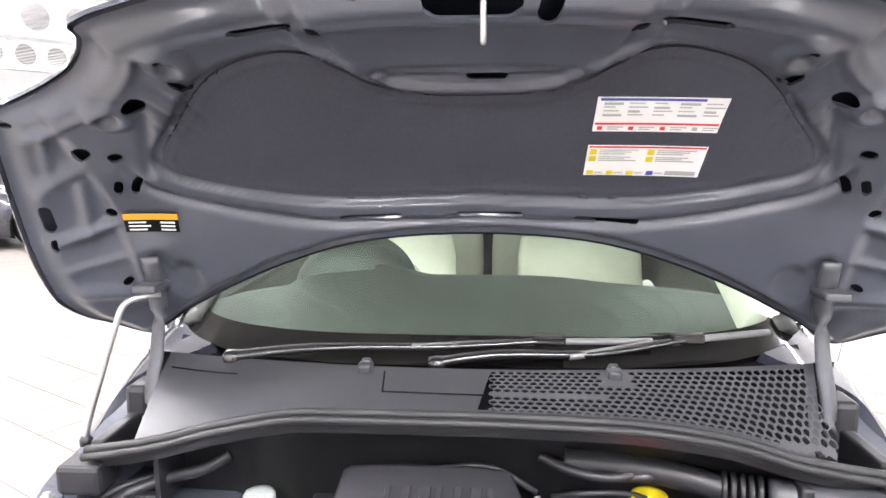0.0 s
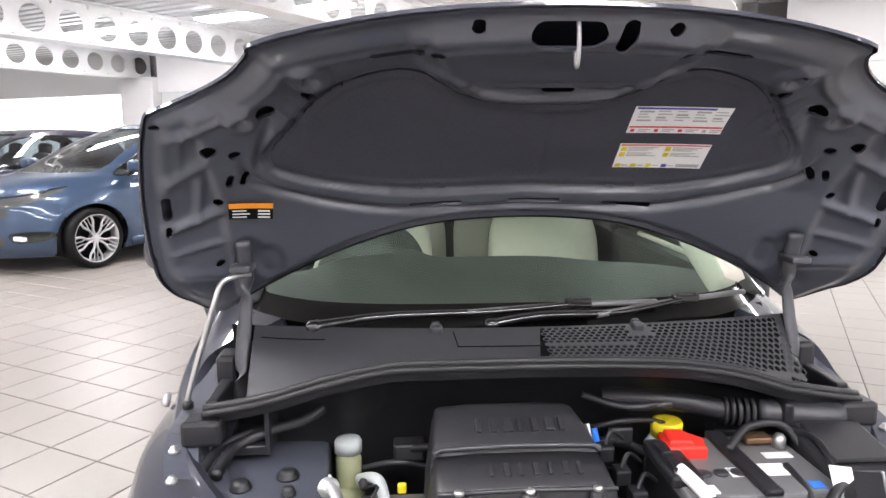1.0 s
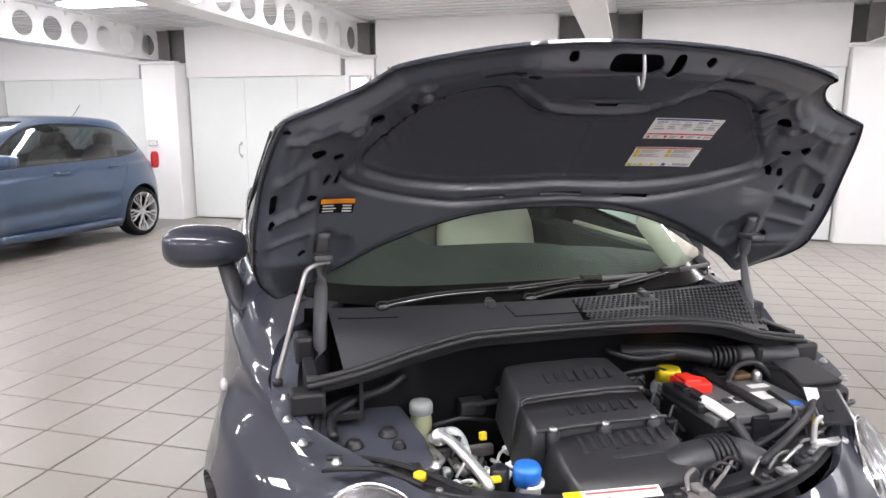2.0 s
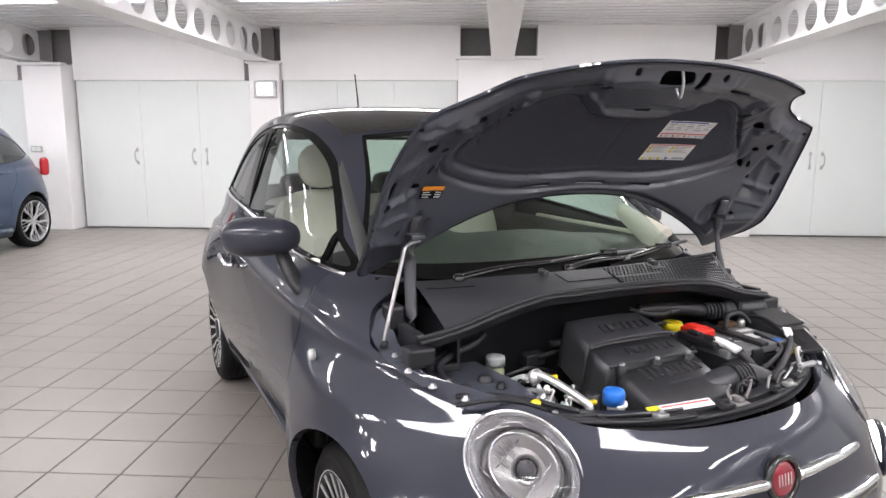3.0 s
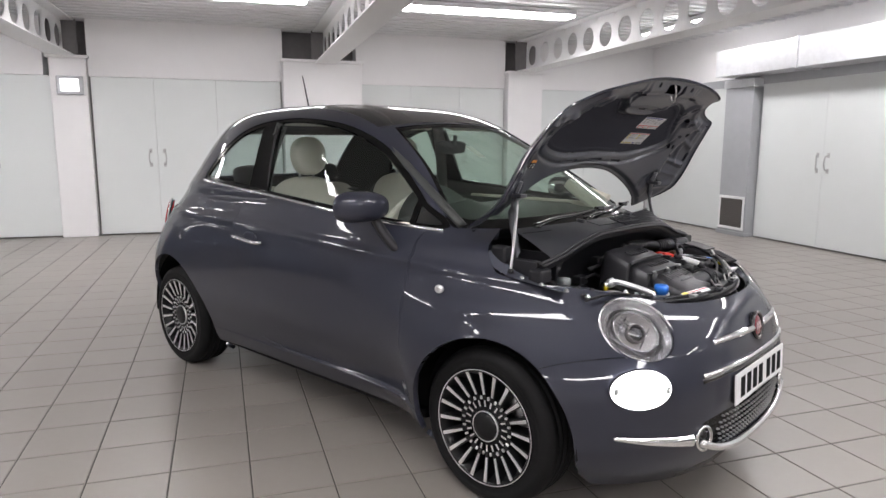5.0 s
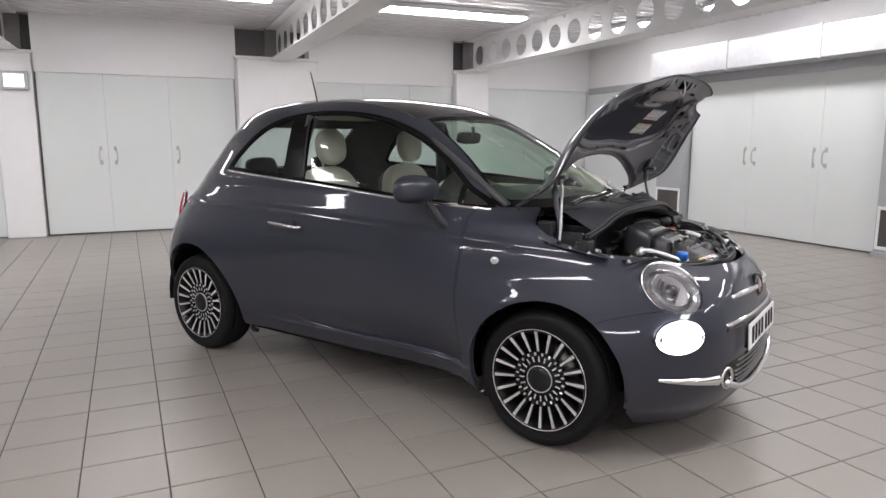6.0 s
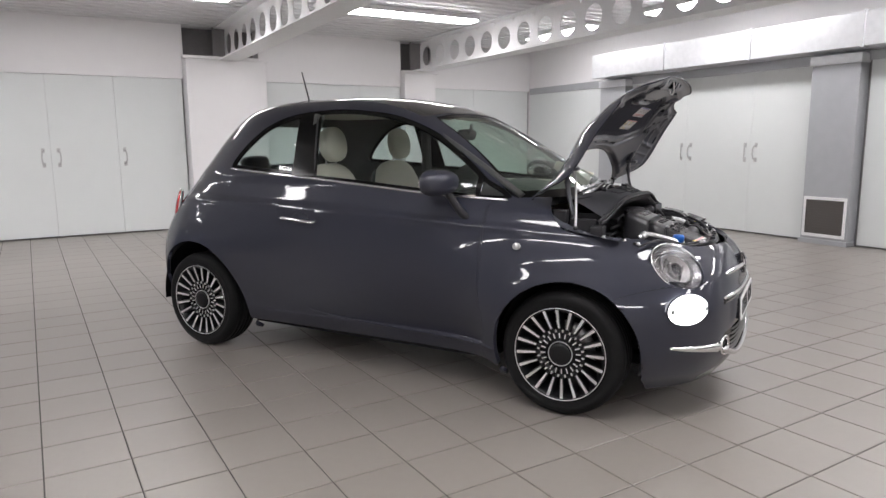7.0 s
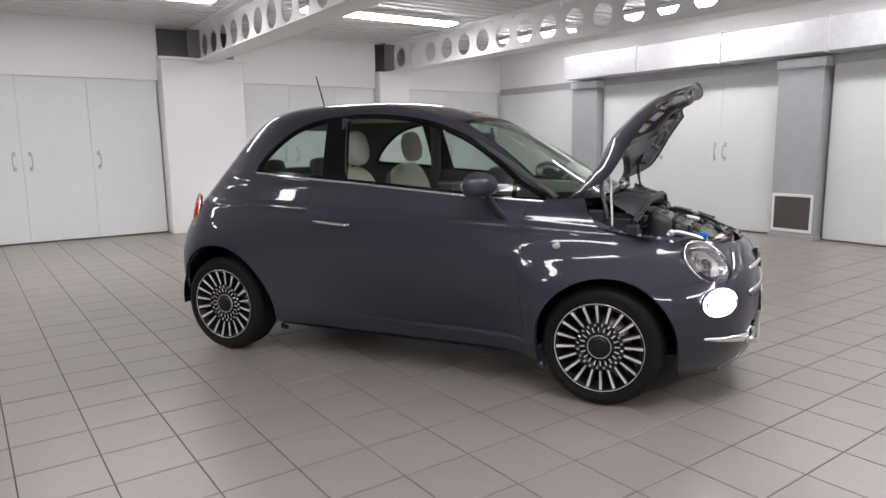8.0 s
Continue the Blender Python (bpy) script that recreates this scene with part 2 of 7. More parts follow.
# ---- the hall ----
def frame_box(u0, u1, v0, v1, z0, z1, bevel=0.0):
    return box(u0, u1, v0, v1, z0, z1, bevel)


BEAMS_U = [-10.3, -6.98, -3.66, -0.24, 2.97]

# walls
structure("wall_north", frame_box(LEFT_U, WALL_U + 0.4, WALL_V + 0.28, WALL_V + 0.55, -0.1, 3.4), M_WALL, "white painted back wall of the hall", BACK)
structure("wall_east", frame_box(WALL_U + 0.02, WALL_U + 0.35, BACK_V, WALL_V + 0.55, -0.1, 3.4), M_WALL, "white painted side wall of the hall")
# out of view, at an assumed distance: added to close the hall
structure("wall_south", frame_box(LEFT_U, WALL_U + 0.35, BACK_V - 0.3, BACK_V, -0.1, 3.4), M_WALL, "unseen white wall added to close the hall")
structure("wall_west", frame_box(LEFT_U - 0.3, LEFT_U, BACK_V - 0.3, WALL_V + 0.55, -0.1, 3.4), M_WALL, "white painted far side wall")

# the header above the doors, broken where the beams enter
POCKETS = [(-10.75, -9.9), (-7.25, -6.42), (-3.90, -3.37), (-0.83, 0.24), (2.65, 3.27)]
edges_u = [LEFT_U] + [e for p in POCKETS for e in p] + [WALL_U + 0.02]
for a, b in zip(edges_u[0::2], edges_u[1::2]):
    structure("wall_header", frame_box(a, b, WALL_V - 0.02, WALL_V + 0.28, 2.15, CEIL + 0.02), M_WALL, "white wall panel above the cupboard doors", BACK)
# dark plates at the pockets' backs paint in part of the recess shade
for a, b in POCKETS:
    structure("pocket_lining", frame_box(a, b, WALL_V + 0.24, WALL_V + 0.279, 2.40, CEIL + 0.02), M_DARKSTEEL, "dark plate that deepens the shade behind a roof beam's end", BACK)

# pillars below the beams
PILLARS = [(-10.75, -9.9, 7.53, 2.40), (-7.02, -6.44, 7.40, 2.36), (-3.82, -3.38, 7.60, 2.40), (-0.85, 0.28, 7.42, 2.44), (2.66, 3.26, 7.54, 2.40)]
for u0, u1, v0, top in PILLARS:
    pil = structure("pillar", box(u0, u1, v0, WALL_V + 0.28, 0, top, 0.012), M_WALL, "white boxed pillar under a roof beam", BACK)
    part("pillar_cap", box(u0 - 0.035, u1 + 0.035, v0 - 0.035, v0 + 0.1, top - 0.03, top + 0.012, 0.006), M_WALL, pil)


def make_handle(parent, at, side=1, axis="u"):
    """A small D-handle of bright metal on a back plate."""
    bm = bmesh.new()
    for q in (-1, 1):
        add_box(bm, -0.020, 0.020, -0.006, 0.0, q * 0.095 - 0.030, q * 0.095 + 0.030, 0.004)
    add_pipe(bm, [(0.008 * side, -0.005, -0.095), (-0.012 * side, -0.035, -0.075), (-0.020 * side, -0.045, 0), (-0.012 * side, -0.035, 0.075), (0.008 * side, -0.005, 0.095)], 0.009, 8, 6)
    ob = part("door_handle", bm, M_HANDLE, parent, "pale grey curved pull handle")
    ob.matrix_basis = Matrix.Translation(at) @ (pose(0, 0, 0, 0, 0, -90) if axis == "v" else Matrix())
    return ob


door_count = 0


def leaf(a, b, handles, axis="u"):
    """One tall cupboard door leaf between two places along a wall."""
    global door_count
    door_count += 1
    if axis == "u":
        bm = box(a + 0.001, b - 0.001, WALL_V - 0.005, WALL_V + 0.035, 0.020, 2.146, 0.004)
    else:
        bm = box(WALL_U - 0.02, WALL_U + 0.018, a + 0.001, b - 0.001, 0.020, 2.084, 0.003)
    ob = structure("door_%d" % door_count, bm, M_DOOR, "tall pale grey flush cupboard door, shut", BACK if axis == "u" else ROOM, "door")
    for h, side in handles:
        at = (h, WALL_V - 0.005, 1.068) if axis == "u" else (WALL_U - 0.02, h, 1.06)
        make_handle(ob, at, side, axis)


for a, b, hs in [(-6.40, -5.46, [(-5.55, 1)]), (-5.46, -4.60, [(-4.69, 1)]), (-4.60, -3.83, [(-4.51, -1)]),
                 (-3.35, -2.57, [(-2.66, 1)]), (-2.57, -1.76, [(-2.48, -1)]), (-1.76, -0.87, [(-1.68, -1)]),
                 (0.30, 1.09, [(1.00, 1)]), (1.09, 1.88, [(1.18, -1)]), (1.88, 2.64, [(1.96, -1)]),
                 (3.28, 4.13, [(4.05, 1)]), (4.13, 5.37, [(4.21, -1)]), (-9.85, -8.9, [(-9.0, 1)]), (-8.9, -8.0, [(-8.8, -1)]), (-8.0, -7.1, [(-7.9, -1)])]:
    leaf(a, b, hs)
# solid blocks behind the leaves, painted dark for the shade in their gaps
for u0, u1 in ((-6.42, -3.83), (-3.37, -0.86), (0.29, 2.65), (3.27, WALL_U + 0.02), (-9.9, -7.03)):
    structure("cupboard_recess", frame_box(u0, u1, WALL_V + 0.036, WALL_V + 0.279, 0.0, 2.15), M_GAP, "solid block painted dark as the shade in the door gaps", BACK)
for u0, u1 in ((LEFT_U, -10.75),):
    structure("wall_panel", frame_box(u0, u1, WALL_V - 0.01, WALL_V + 0.28, 0, 0.95), M_WALL, "white wall below a bright window", BACK)
structure("backdrop", frame_box(LEFT_U, -10.76, WALL_V + 0.2, WALL_V + 0.27, 0.95, 2.15), M_BRIGHT, "bright white daylight behind a long window", BACK)

# grey band painted in for the shadow gap between duct and doors
structure("lintel", frame_box(WALL_U - 0.03, WALL_U + 0.017, BACK_V, 7.78, 2.085, 2.199), M_COLUMN, "grey band painted as the shadow gap under the duct")
# side wall: doors, columns with vents, duct
for a, b, hs in [(2.22, 3.04, [(2.96, 1)]), (3.04, 4.08, [(3.12, -1), (4.0, 1)]), (4.08, 5.16, [(4.16, -1)]),
                 (0.55, 1.60, [(0.65, -1)]), (-0.6, 0.55, [(0.45, 1)]), (-1.8, -0.6, []), (-3.4, -2.35, []), (5.78, 7.78, [])]:
    leaf(a, b, hs, "v")
# the side doors' gap shade is likewise a dark painted sheet
structure("cupboard_recess", frame_box(WALL_U + 0.018, WALL_U + 0.02, BACK_V, 7.78, 0, 2.2), M_GAP, "thin sheet painted dark as the shade in the side door gaps")
for v0 in (1.64, 5.18, -2.33):
    col = structure("column", box(WALL_U - 0.16, WALL_U + 0.02, v0, v0 + 0.55, 0, 2.16, 0.006), M_COLUMN, "grey sheet-metal column with a low vent", smooth=False)
    part("collar", box(WALL_U - 0.185, WALL_U, v0 - 0.02, v0 + 0.57, 2.06, 2.165, 0.005), M_DUCT, col)
    part("foot", box(WALL_U - 0.18, WALL_U, v0 - 0.015, v0 + 0.565, 0, 0.055, 0.004), M_COLUMN, col)
    bm = bmesh.new()
    for q in ((v0 + 0.02, v0 + 0.53, 0.085, 0.12), (v0 + 0.02, v0 + 0.53, 0.52, 0.555)):
        add_box(bm, WALL_U - 0.175, WALL_U - 0.16, q[0], q[1], q[2], q[3], 0.002)
    for q in ((v0 + 0.02, v0 + 0.05), (v0 + 0.50, v0 + 0.53)):
        add_box(bm, WALL_U - 0.175, WALL_U - 0.16, q[0], q[1], 0.12, 0.52, 0.002)
    part("vent_frame", bm, M_BEAM, col, "pale vent frame")
    part("vent_mesh", box(WALL_U - 0.166, WALL_U - 0.158, v0 + 0.05, v0 + 0.50, 0.12, 0.52), M_VENT, col, "dark brown vent mesh")
    for k in range(13):
        z = 0.135 + 0.03 * k
        part("slat", box(WALL_U - 0.171, WALL_U - 0.163, v0 + 0.05, v0 + 0.50, z, z + 0.006), M_VENT, col)
duct = thing("air_duct", "galvanised rectangular air duct along the side wall", "duct", where=ROOM)
DUCT_V = [5.68, 4.22, 2.86, 1.51, 0.1, -1.3, -2.7, -4.1]
for a, b in zip(DUCT_V[1:], DUCT_V):
    part("duct_section", box(WALL_U - 0.40, WALL_U + 0.015, a + 0.002, b - 0.002, 2.20, 2.56, 0.006), M_DUCT, duct)
    part("seam_flange", box(WALL_U - 0.42, WALL_U + 0.015, a - 0.012, a + 0.012, 2.185, 2.575, 0.003), M_DUCT, duct)

# ceiling: folded steel deck, ribs along u
bm = bmesh.new()
prof, v = [], BACK_V
while v < WALL_V + 0.5:
    prof += [(v, CEIL), (v + 0.11, CEIL), (v + 0.135, CEIL + 0.055), (v + 0.175, CEIL + 0.055)]
    v += 0.20
rows = [[bm.verts.new((u, q[0], q[1])) for q in prof] for u in (LEFT_U, WALL_U + 0.3)]
for i in range(len(prof) - 1):
    bm.faces.new((rows[0][i], rows[1][i], rows[1][i + 1], rows[0][i + 1]))
structure("ceiling", bm, M_DECK, "white ribbed steel deck ceiling")
# unseen lid added above the deck to keep the hall closed
structure("roof_slab", frame_box(LEFT_U - 0.3, WALL_U + 0.4, BACK_V - 0.3, WALL_V + 0.6, 3.3, 3.5), M_WALL, "unseen slab added over the steel deck to close the hall")

# cellular roof beams
HOLE_R, PITCH = 0.150, 0.445


def web(u, v_far, v_near):
    """A beam web with round holes, built cell by cell."""
    bm = bmesh.new()
    z0, z1, zc, th = 2.425, CEIL - 0.012, 2.635, 0.006
    n, k = 24, int((v_far - v_near) / PITCH)
    for side in (-th, th):
        for c in range(k):
            a = v_far - c * PITCH
            b = a - PITCH
            m = (a + b) / 2
            ring, rim = [], []
            for i in range(n):
                t = 2 * math.pi * (i + 0.5) / n
                cs, sn = math.cos(t), math.sin(t)
                ring.append(bm.verts.new((u + side, m + HOLE_R * cs, zc + HOLE_R * sn)))
                s = min((PITCH / 2) / max(abs(cs), 1e-6), ((z1 - zc) if sn > 0 else (zc - z0)) / max(abs(sn), 1e-6))
                rim.append(bm.verts.new((u + side, m + s * cs, zc + s * sn)))
            for i in range(n):
                j = (i + 1) % n
                bm.faces.new((ring[i], ring[j], rim[j], rim[i]))
    return bm


for u in BEAMS_U:
    beam = thing("roof_beam", "white painted steel beam with round web holes", "beam", "roof beams", ROOM)
    far = WALL_V + 0.05
    part("web", web(u, far - 0.05, BACK_V), M_BEAM, beam)
    part("bottom_flange", box(u - 0.15, u + 0.15, BACK_V, far, 2.405, 2.425, 0.003), M_BEAM, beam)
    part("top_flange", box(u - 0.15, u + 0.15, BACK_V, far, CEIL - 0.02, CEIL - 0.002, 0.003), M_BEAM, beam)
    part("end_plate", box(u - 0.17, u + 0.17, far, far + 0.02, 2.39, CEIL - 0.002, 0.002), M_DARKSTEEL, beam)

# strip lights: across the bays, and lengthwise in the narrow bay by the side wall
def strip_light(u, v, half, lengthwise=False):
    lamp = thing("strip_light", "long white lit fluorescent strip light under the deck", "light", "strip lights", ROOM @ Matrix.Translation((u, v, 0)) @ pose(0, 0, 0, 0, 0, 90 if lengthwise else 0))
    part("housing", box(-half, half, -0.15, 0.15, CEIL - 0.06, CEIL - 0.004, 0.01), M_BEAM, lamp)
    part("diffuser", box(-half + 0.02, half - 0.02, -0.13, 0.13, CEIL - 0.085, CEIL - 0.0605, 0.01), M_TUBE, lamp, "glowing white diffuser")


LIGHT_ROWS = [5.30, 2.05, -1.35, -4.75]
for v in LIGHT_ROWS:
    for a, b in zip(BEAMS_U, BEAMS_U[1:]):
        if v == 2.05 and a > -3.7:
            continue
        strip_light((a + b) / 2 + 0.06, v, (b - a) / 2 - 0.50)
for v in (5.55, 3.05, 0.55, -1.95, -4.45):
    strip_light(4.25, v, 0.75, True)

# emergency light and switch
em = thing("emergency_light", "small white square bulkhead light on the pillar", "light", where=BACK)
part("housing", box(-3.74, -3.42, 7.55, 7.60, 1.90, 2.14, 0.012), M_COLUMN, em)
part("lens", box(-3.69, -3.47, 7.535, 7.55, 1.94, 2.10, 0.006), glow("soft_lit_panel", (1, 1, 1), 1.3), em, "white lit lens")
sw = thing("light_switch", "small grey double switch box on the pillar", "switch", where=BACK)
part("box", box(-6.96, -6.80, 7.37, 7.40, 1.12, 1.21, 0.005), M_COLUMN, sw)
part("rocker", box(-6.945, -6.885, 7.362, 7.37, 1.135, 1.195, 0.003), M_WHITEPL, sw)
part("rocker", box(-6.875, -6.815, 7.362, 7.37, 1.135, 1.195, 0.003), M_WHITEPL, sw)

# ---- car bodies: level curves, then cut into panels ----
def smooth_curve(xs, ys):
    """A monotone cubic through the given values."""
    xs, ys = np.array(xs, float), np.array(ys, float)
    h = np.diff(xs)
    d = np.diff(ys) / h
    m = np.zeros(len(xs))
    m[0], m[-1] = d[0], d[-1]
    for i in range(1, len(xs) - 1):
        if d[i - 1] * d[i] > 0:
            w1, w2 = 2 * h[i] + h[i - 1], h[i] + 2 * h[i - 1]
            m[i] = (w1 + w2) / (w1 / d[i - 1] + w2 / d[i])

    def f(x):
        x = np.clip(np.asarray(x, float), xs[0], xs[-1])
        i = np.clip(np.searchsorted(xs, x) - 1, 0, len(xs) - 2)
        t = (x - xs[i]) / h[i]
        return ((1 + 2 * t) * (1 - t) ** 2 * ys[i] + t * (1 - t) ** 2 * h[i] * m[i]
                + t * t * (3 - 2 * t) * ys[i + 1] + t * t * (t - 1) * h[i] * m[i + 1])
    return f


class Skin:
    """A sheet of polygons that can be cut along the zero line of a function."""

    def __init__(self, verts, faces):
        self.v, self.f = np.asarray(verts, float), faces

    def split(self, fn):
        """The part where fn > 0 and the part where fn < 0."""
        val = fn(self.v)
        val = np.where(np.abs(val) < 1e-7, 1e-7, val)
        vs = list(map(tuple, self.v))
        vals = list(val)
        cache, pos, neg = {}, [], []

        def cut(a, b):
            key = (a, b) if a < b else (b, a)
            if key not in cache:
                t = vals[a] / (vals[a] - vals[b])
                p, q = vs[a], vs[b]
                vs.append(tuple(p[i] + t * (q[i] - p[i]) for i in range(3)))
                cache[key] = len(vs) - 1
            return cache[key]

        sign = [x > 0 for x in vals]
        for f in self.f:
            s = [sign[i] for i in f]
            if all(s):
                pos.append(f)
            elif not any(s):
                neg.append(f)
            else:
                fp, fq = [], []
                for k, a in enumerate(f):
                    b = f[(k + 1) % len(f)]
                    (fp if sign[a] else fq).append(a)
                    if sign[a] != sign[b]:
                        c = cut(a, b)
                        fp.append(c)
                        fq.append(c)
                if len(fp) > 2:
                    pos.append(tuple(fp))
                if len(fq) > 2:
                    neg.append(tuple(fq))
        return Skin(vs, pos).trim(), Skin(vs, neg).trim()

    def keep(self, fn):
        return self.split(fn)[0]

    def trim(self):
        used = sorted({i for f in self.f for i in f})
        at = {a: k for k, a in enumerate(used)}
        return Skin(self.v[used] if len(used) else np.zeros((0, 3)), [tuple(at[i] for i in f) for f in self.f])

    def mirrored(self):
        return Skin(self.v * np.array((-1, 1, 1)), [f[::-1] for f in self.f])

    def normals(self):
        n = np.zeros_like(self.v)
        for f in self.f:
            a, b, c = self.v[f[0]], self.v[f[1]], self.v[f[-1]]
            k = np.cross(b - a, c - a)
            for i in f:
                n[i] += k
        return n / np.maximum(np.linalg.norm(n, axis=1, keepdims=True), 1e-12)

    def moved(self, d):
        return Skin(self.v + self.normals() * d, self.f)

    def rim(self, depth):
        """The sheet with its edges turned inwards, as pressed steel has them."""
        count = {}
        for f in self.f:
            for k, a in enumerate(f):
                b = f[(k + 1) % len(f)]
                key = (a, b) if a < b else (b, a)
                count.setdefault(key, []).append((a, b))
        n = self.normals()
        vs, fs, at = list(map(tuple, self.v)), list(self.f), {}
        for key, uses in count.items():
            if len(uses) != 1:
                continue
            a, b = uses[0]
            q = []
            for i in (a, b):
                if i not in at:
                    vs.append(tuple(self.v[i]))
                    vs.append(tuple(self.v[i] - n[i] * depth))
                    at[i] = len(vs) - 2
                q.append(at[i])
            fs.append((q[1], q[0], q[0] + 1, q[1] + 1))
        return Skin(vs, fs)

    def join(self, other):
        n = len(self.v)
        return Skin(np.vstack([self.v, other.v]), list(self.f) + [tuple(i + n for i in f) for f in other.f])


def outline(points, n=6, closed=True):
    p = list(points) + ([points[0], points[1]] if closed else [])
    q = spline([(a, b, 0) for a, b in ([points[-1]] + p if closed else p)], n)
    if closed:
        q = q[n:-n]
    return np.array([(v.x, v.y) for v in q])


def inside(poly, ax=(1, 2)):
    """A function that is positive inside an outline in two axes, as a distance."""
    a = np.asarray(poly)
    b = np.roll(a, -1, axis=0)

    def f(v):
        p = np.asarray(v)[:, list(ax)]
        best = np.full(len(p), 1e9)
        odd = np.zeros(len(p), bool)
        for i in range(len(a)):
            e = b[i] - a[i]
            w = p - a[i]
            ll = max(e @ e, 1e-12)
            t = np.clip(w @ e / ll, 0, 1)
            best = np.minimum(best, ((w - t[:, None] * e) ** 2).sum(1))
            cond = (a[i, 1] > p[:, 1]) != (b[i, 1] > p[:, 1])
            if abs(e[1]) > 1e-12:
                odd ^= cond & (p[:, 0] < a[i, 0] + (p[:, 1] - a[i, 1]) * e[0] / e[1])
        return np.where(odd, 1, -1) * np.sqrt(best)
    return f


def half_body(spec, rings, across=150):
    """The right half (x < 0) of a closed body from level curves."""
    verts, faces = [], []
    s = np.linspace(0, math.pi, across)
    s = s - 0.10 * np.sin(2 * s) * 1.0
    for z in rings:
        w, yf, yr, yc = spec["w"](z), spec["yf"](z), spec["yr"](z), spec["yc"](z)
        nf, mf, nr, mr = spec["nf"](z), spec["mf"](z), spec["nr"](z), spec["mr"](z)
        c, k = np.cos(s), np.sin(s)
        front = c > 0
        n = np.where(front, nf, nr)
        m = np.where(front, mf, mr)
        ca, sa = np.abs(c) ** (2 / n), np.abs(k) ** (2 / m)
        y = np.where(front, yc - ca * (yc - yf), yc + ca * (yr - yc))
        x = -w * sa
        x[0] = x[-1] = 0.0
        verts.append(np.stack([x, y, np.full_like(x, z)], 1))
    v = np.vstack(verts)
    for i in range(len(rings) - 1):
        for j in range(across - 1):
            a = i * across + j
            faces.append((a, a + across, a + across + 1, a + 1))
    v = spec["shape"](v)
    return Skin(v, faces)


def spec_500():
    z = [0.14, 0.22, 0.32, 0.45, 0.60, 0.70, 0.76, 0.83, 0.90, 0.97, 1.05, 1.15, 1.25, 1.34, 1.40, 1.44, 1.465, 1.485, 1.495, 1.500, 1.501]
    s = {"yc": smooth_curve([0.1, 1.1, 1.3, 1.45, 1.52], [1.2, 1.2, 1.3, 1.48, 1.51])}
    s["w"] = smooth_curve(z, [0.70, 0.765, 0.797, 0.808, 0.8135, 0.812, 0.808, 0.798, 0.784, 0.762, 0.735, 0.698, 0.662, 0.625, 0.588, 0.545, 0.49, 0.40, 0.29, 0.15, 0.02])
    s["yf"] = smooth_curve(z, [-0.60, -0.655, -0.680, -0.682, -0.668, -0.625, -0.565, -0.475, -0.30, 0.04, 0.21, 0.395, 0.575, 0.74, 0.855, 0.955, 1.04, 1.15, 1.24, 1.33, 1.42])
    s["yr"] = smooth_curve(z, [2.66, 2.76, 2.82, 2.85, 2.852, 2.835, 2.81, 2.78, 2.735, 2.68, 2.61, 2.52, 2.43, 2.34, 2.265, 2.18, 2.08, 1.95, 1.83, 1.70, 1.60])
    s["nf"] = smooth_curve([0.14, 0.46, 0.60, 0.78, 0.97, 1.2, 1.4, 1.5], [6.4, 6.3, 4.9, 3.3, 3.5, 3.7, 3.4, 2.4])
    s["mf"] = smooth_curve([0.14, 0.46, 0.78, 0.97, 1.2, 1.4, 1.5], [2.75, 2.8, 2.4, 3.3, 3.7, 3.4, 2.4])
    s["nr"] = smooth_curve([0.14, 0.5, 0.75, 0.97, 1.2, 1.4, 1.5], [8.5, 10.0, 8.5, 6.5, 6.0, 4.5, 2.4])
    s["mr"] = smooth_curve([0.14, 0.6, 0.97, 1.2, 1.4, 1.5], [2.4, 2.4, 2.4, 2.4, 2.4, 2.4])

    scallop = inside([(-0.3, 0.281), (0.37, 0.281), (0.88, 0.288), (1.20, 0.299), (1.36, 0.309), (1.44, 0.324), (1.49, 0.346), (1.52, 0.376), (1.535, 0.42), (1.54, 0.80), (-0.3, 0.80)])
    crease = smooth_curve([-0.4, 0.4, 1.2, 1.9, 2.6], [0.80, 0.865, 0.90, 0.925, 0.93])

    tuck = smooth_curve([0.14, 0.22, 0.30, 0.40, 0.50, 0.62, 0.70, 1.6], [0.066, 0.058, 0.054, 0.034, 0.014, 0.001, 0.0, 0.0])

    def shape(v):
        x, y, zz = v[:, 0].copy(), v[:, 1], v[:, 2]
        for cy, amount, r0 in ((0.0, 0.046, 0.30), (2.3, 0.022, 0.34)):
            r = np.hypot(y - cy, zz - 0.29)
            x -= np.clip((np.abs(x) - 0.25) / 0.25, 0, 1) * amount * np.exp(-(np.maximum(r - r0, 0) / 0.19) ** 2)
        x -= np.clip((np.abs(x) - 0.45) / 0.2, 0, 1) * 0.020 * np.exp(-((zz - 0.725) / 0.046) ** 2 - ((y - 0.02) / 0.24) ** 2)
        side = np.clip((np.abs(x) - 0.45) / 0.2, 0, 1) * np.clip((y + 0.45) / 0.3, 0, 1) * np.clip((2.65 - y) / 0.3, 0, 1)
        below = 1 / (1 + np.exp(np.clip((zz - crease(y)) / 0.0045, -60, 60)))
        x += side * 0.013 * (1 - below) * np.clip((1.06 - zz) / 0.05, 0, 1)
        x -= side * 0.004 * np.exp(-((zz - crease(y) + 0.018) / 0.016) ** 2)
        # the flank draws in towards the sill between the wheels
        between = np.clip((y - 0.26) / 0.20, 0, 1)
        between = between * between * (3 - 2 * between) * np.clip((2.30 - y) / 0.22, 0, 1) * np.clip((np.abs(x) - 0.45) / 0.2, 0, 1)
        x += between * tuck(zz)
        # the door's scalloped foot: a hollow above a line that curls up at its rear end
        d = scallop(np.stack([x, y, zz], 1))
        t = np.clip(d / 0.010, 0, 1)
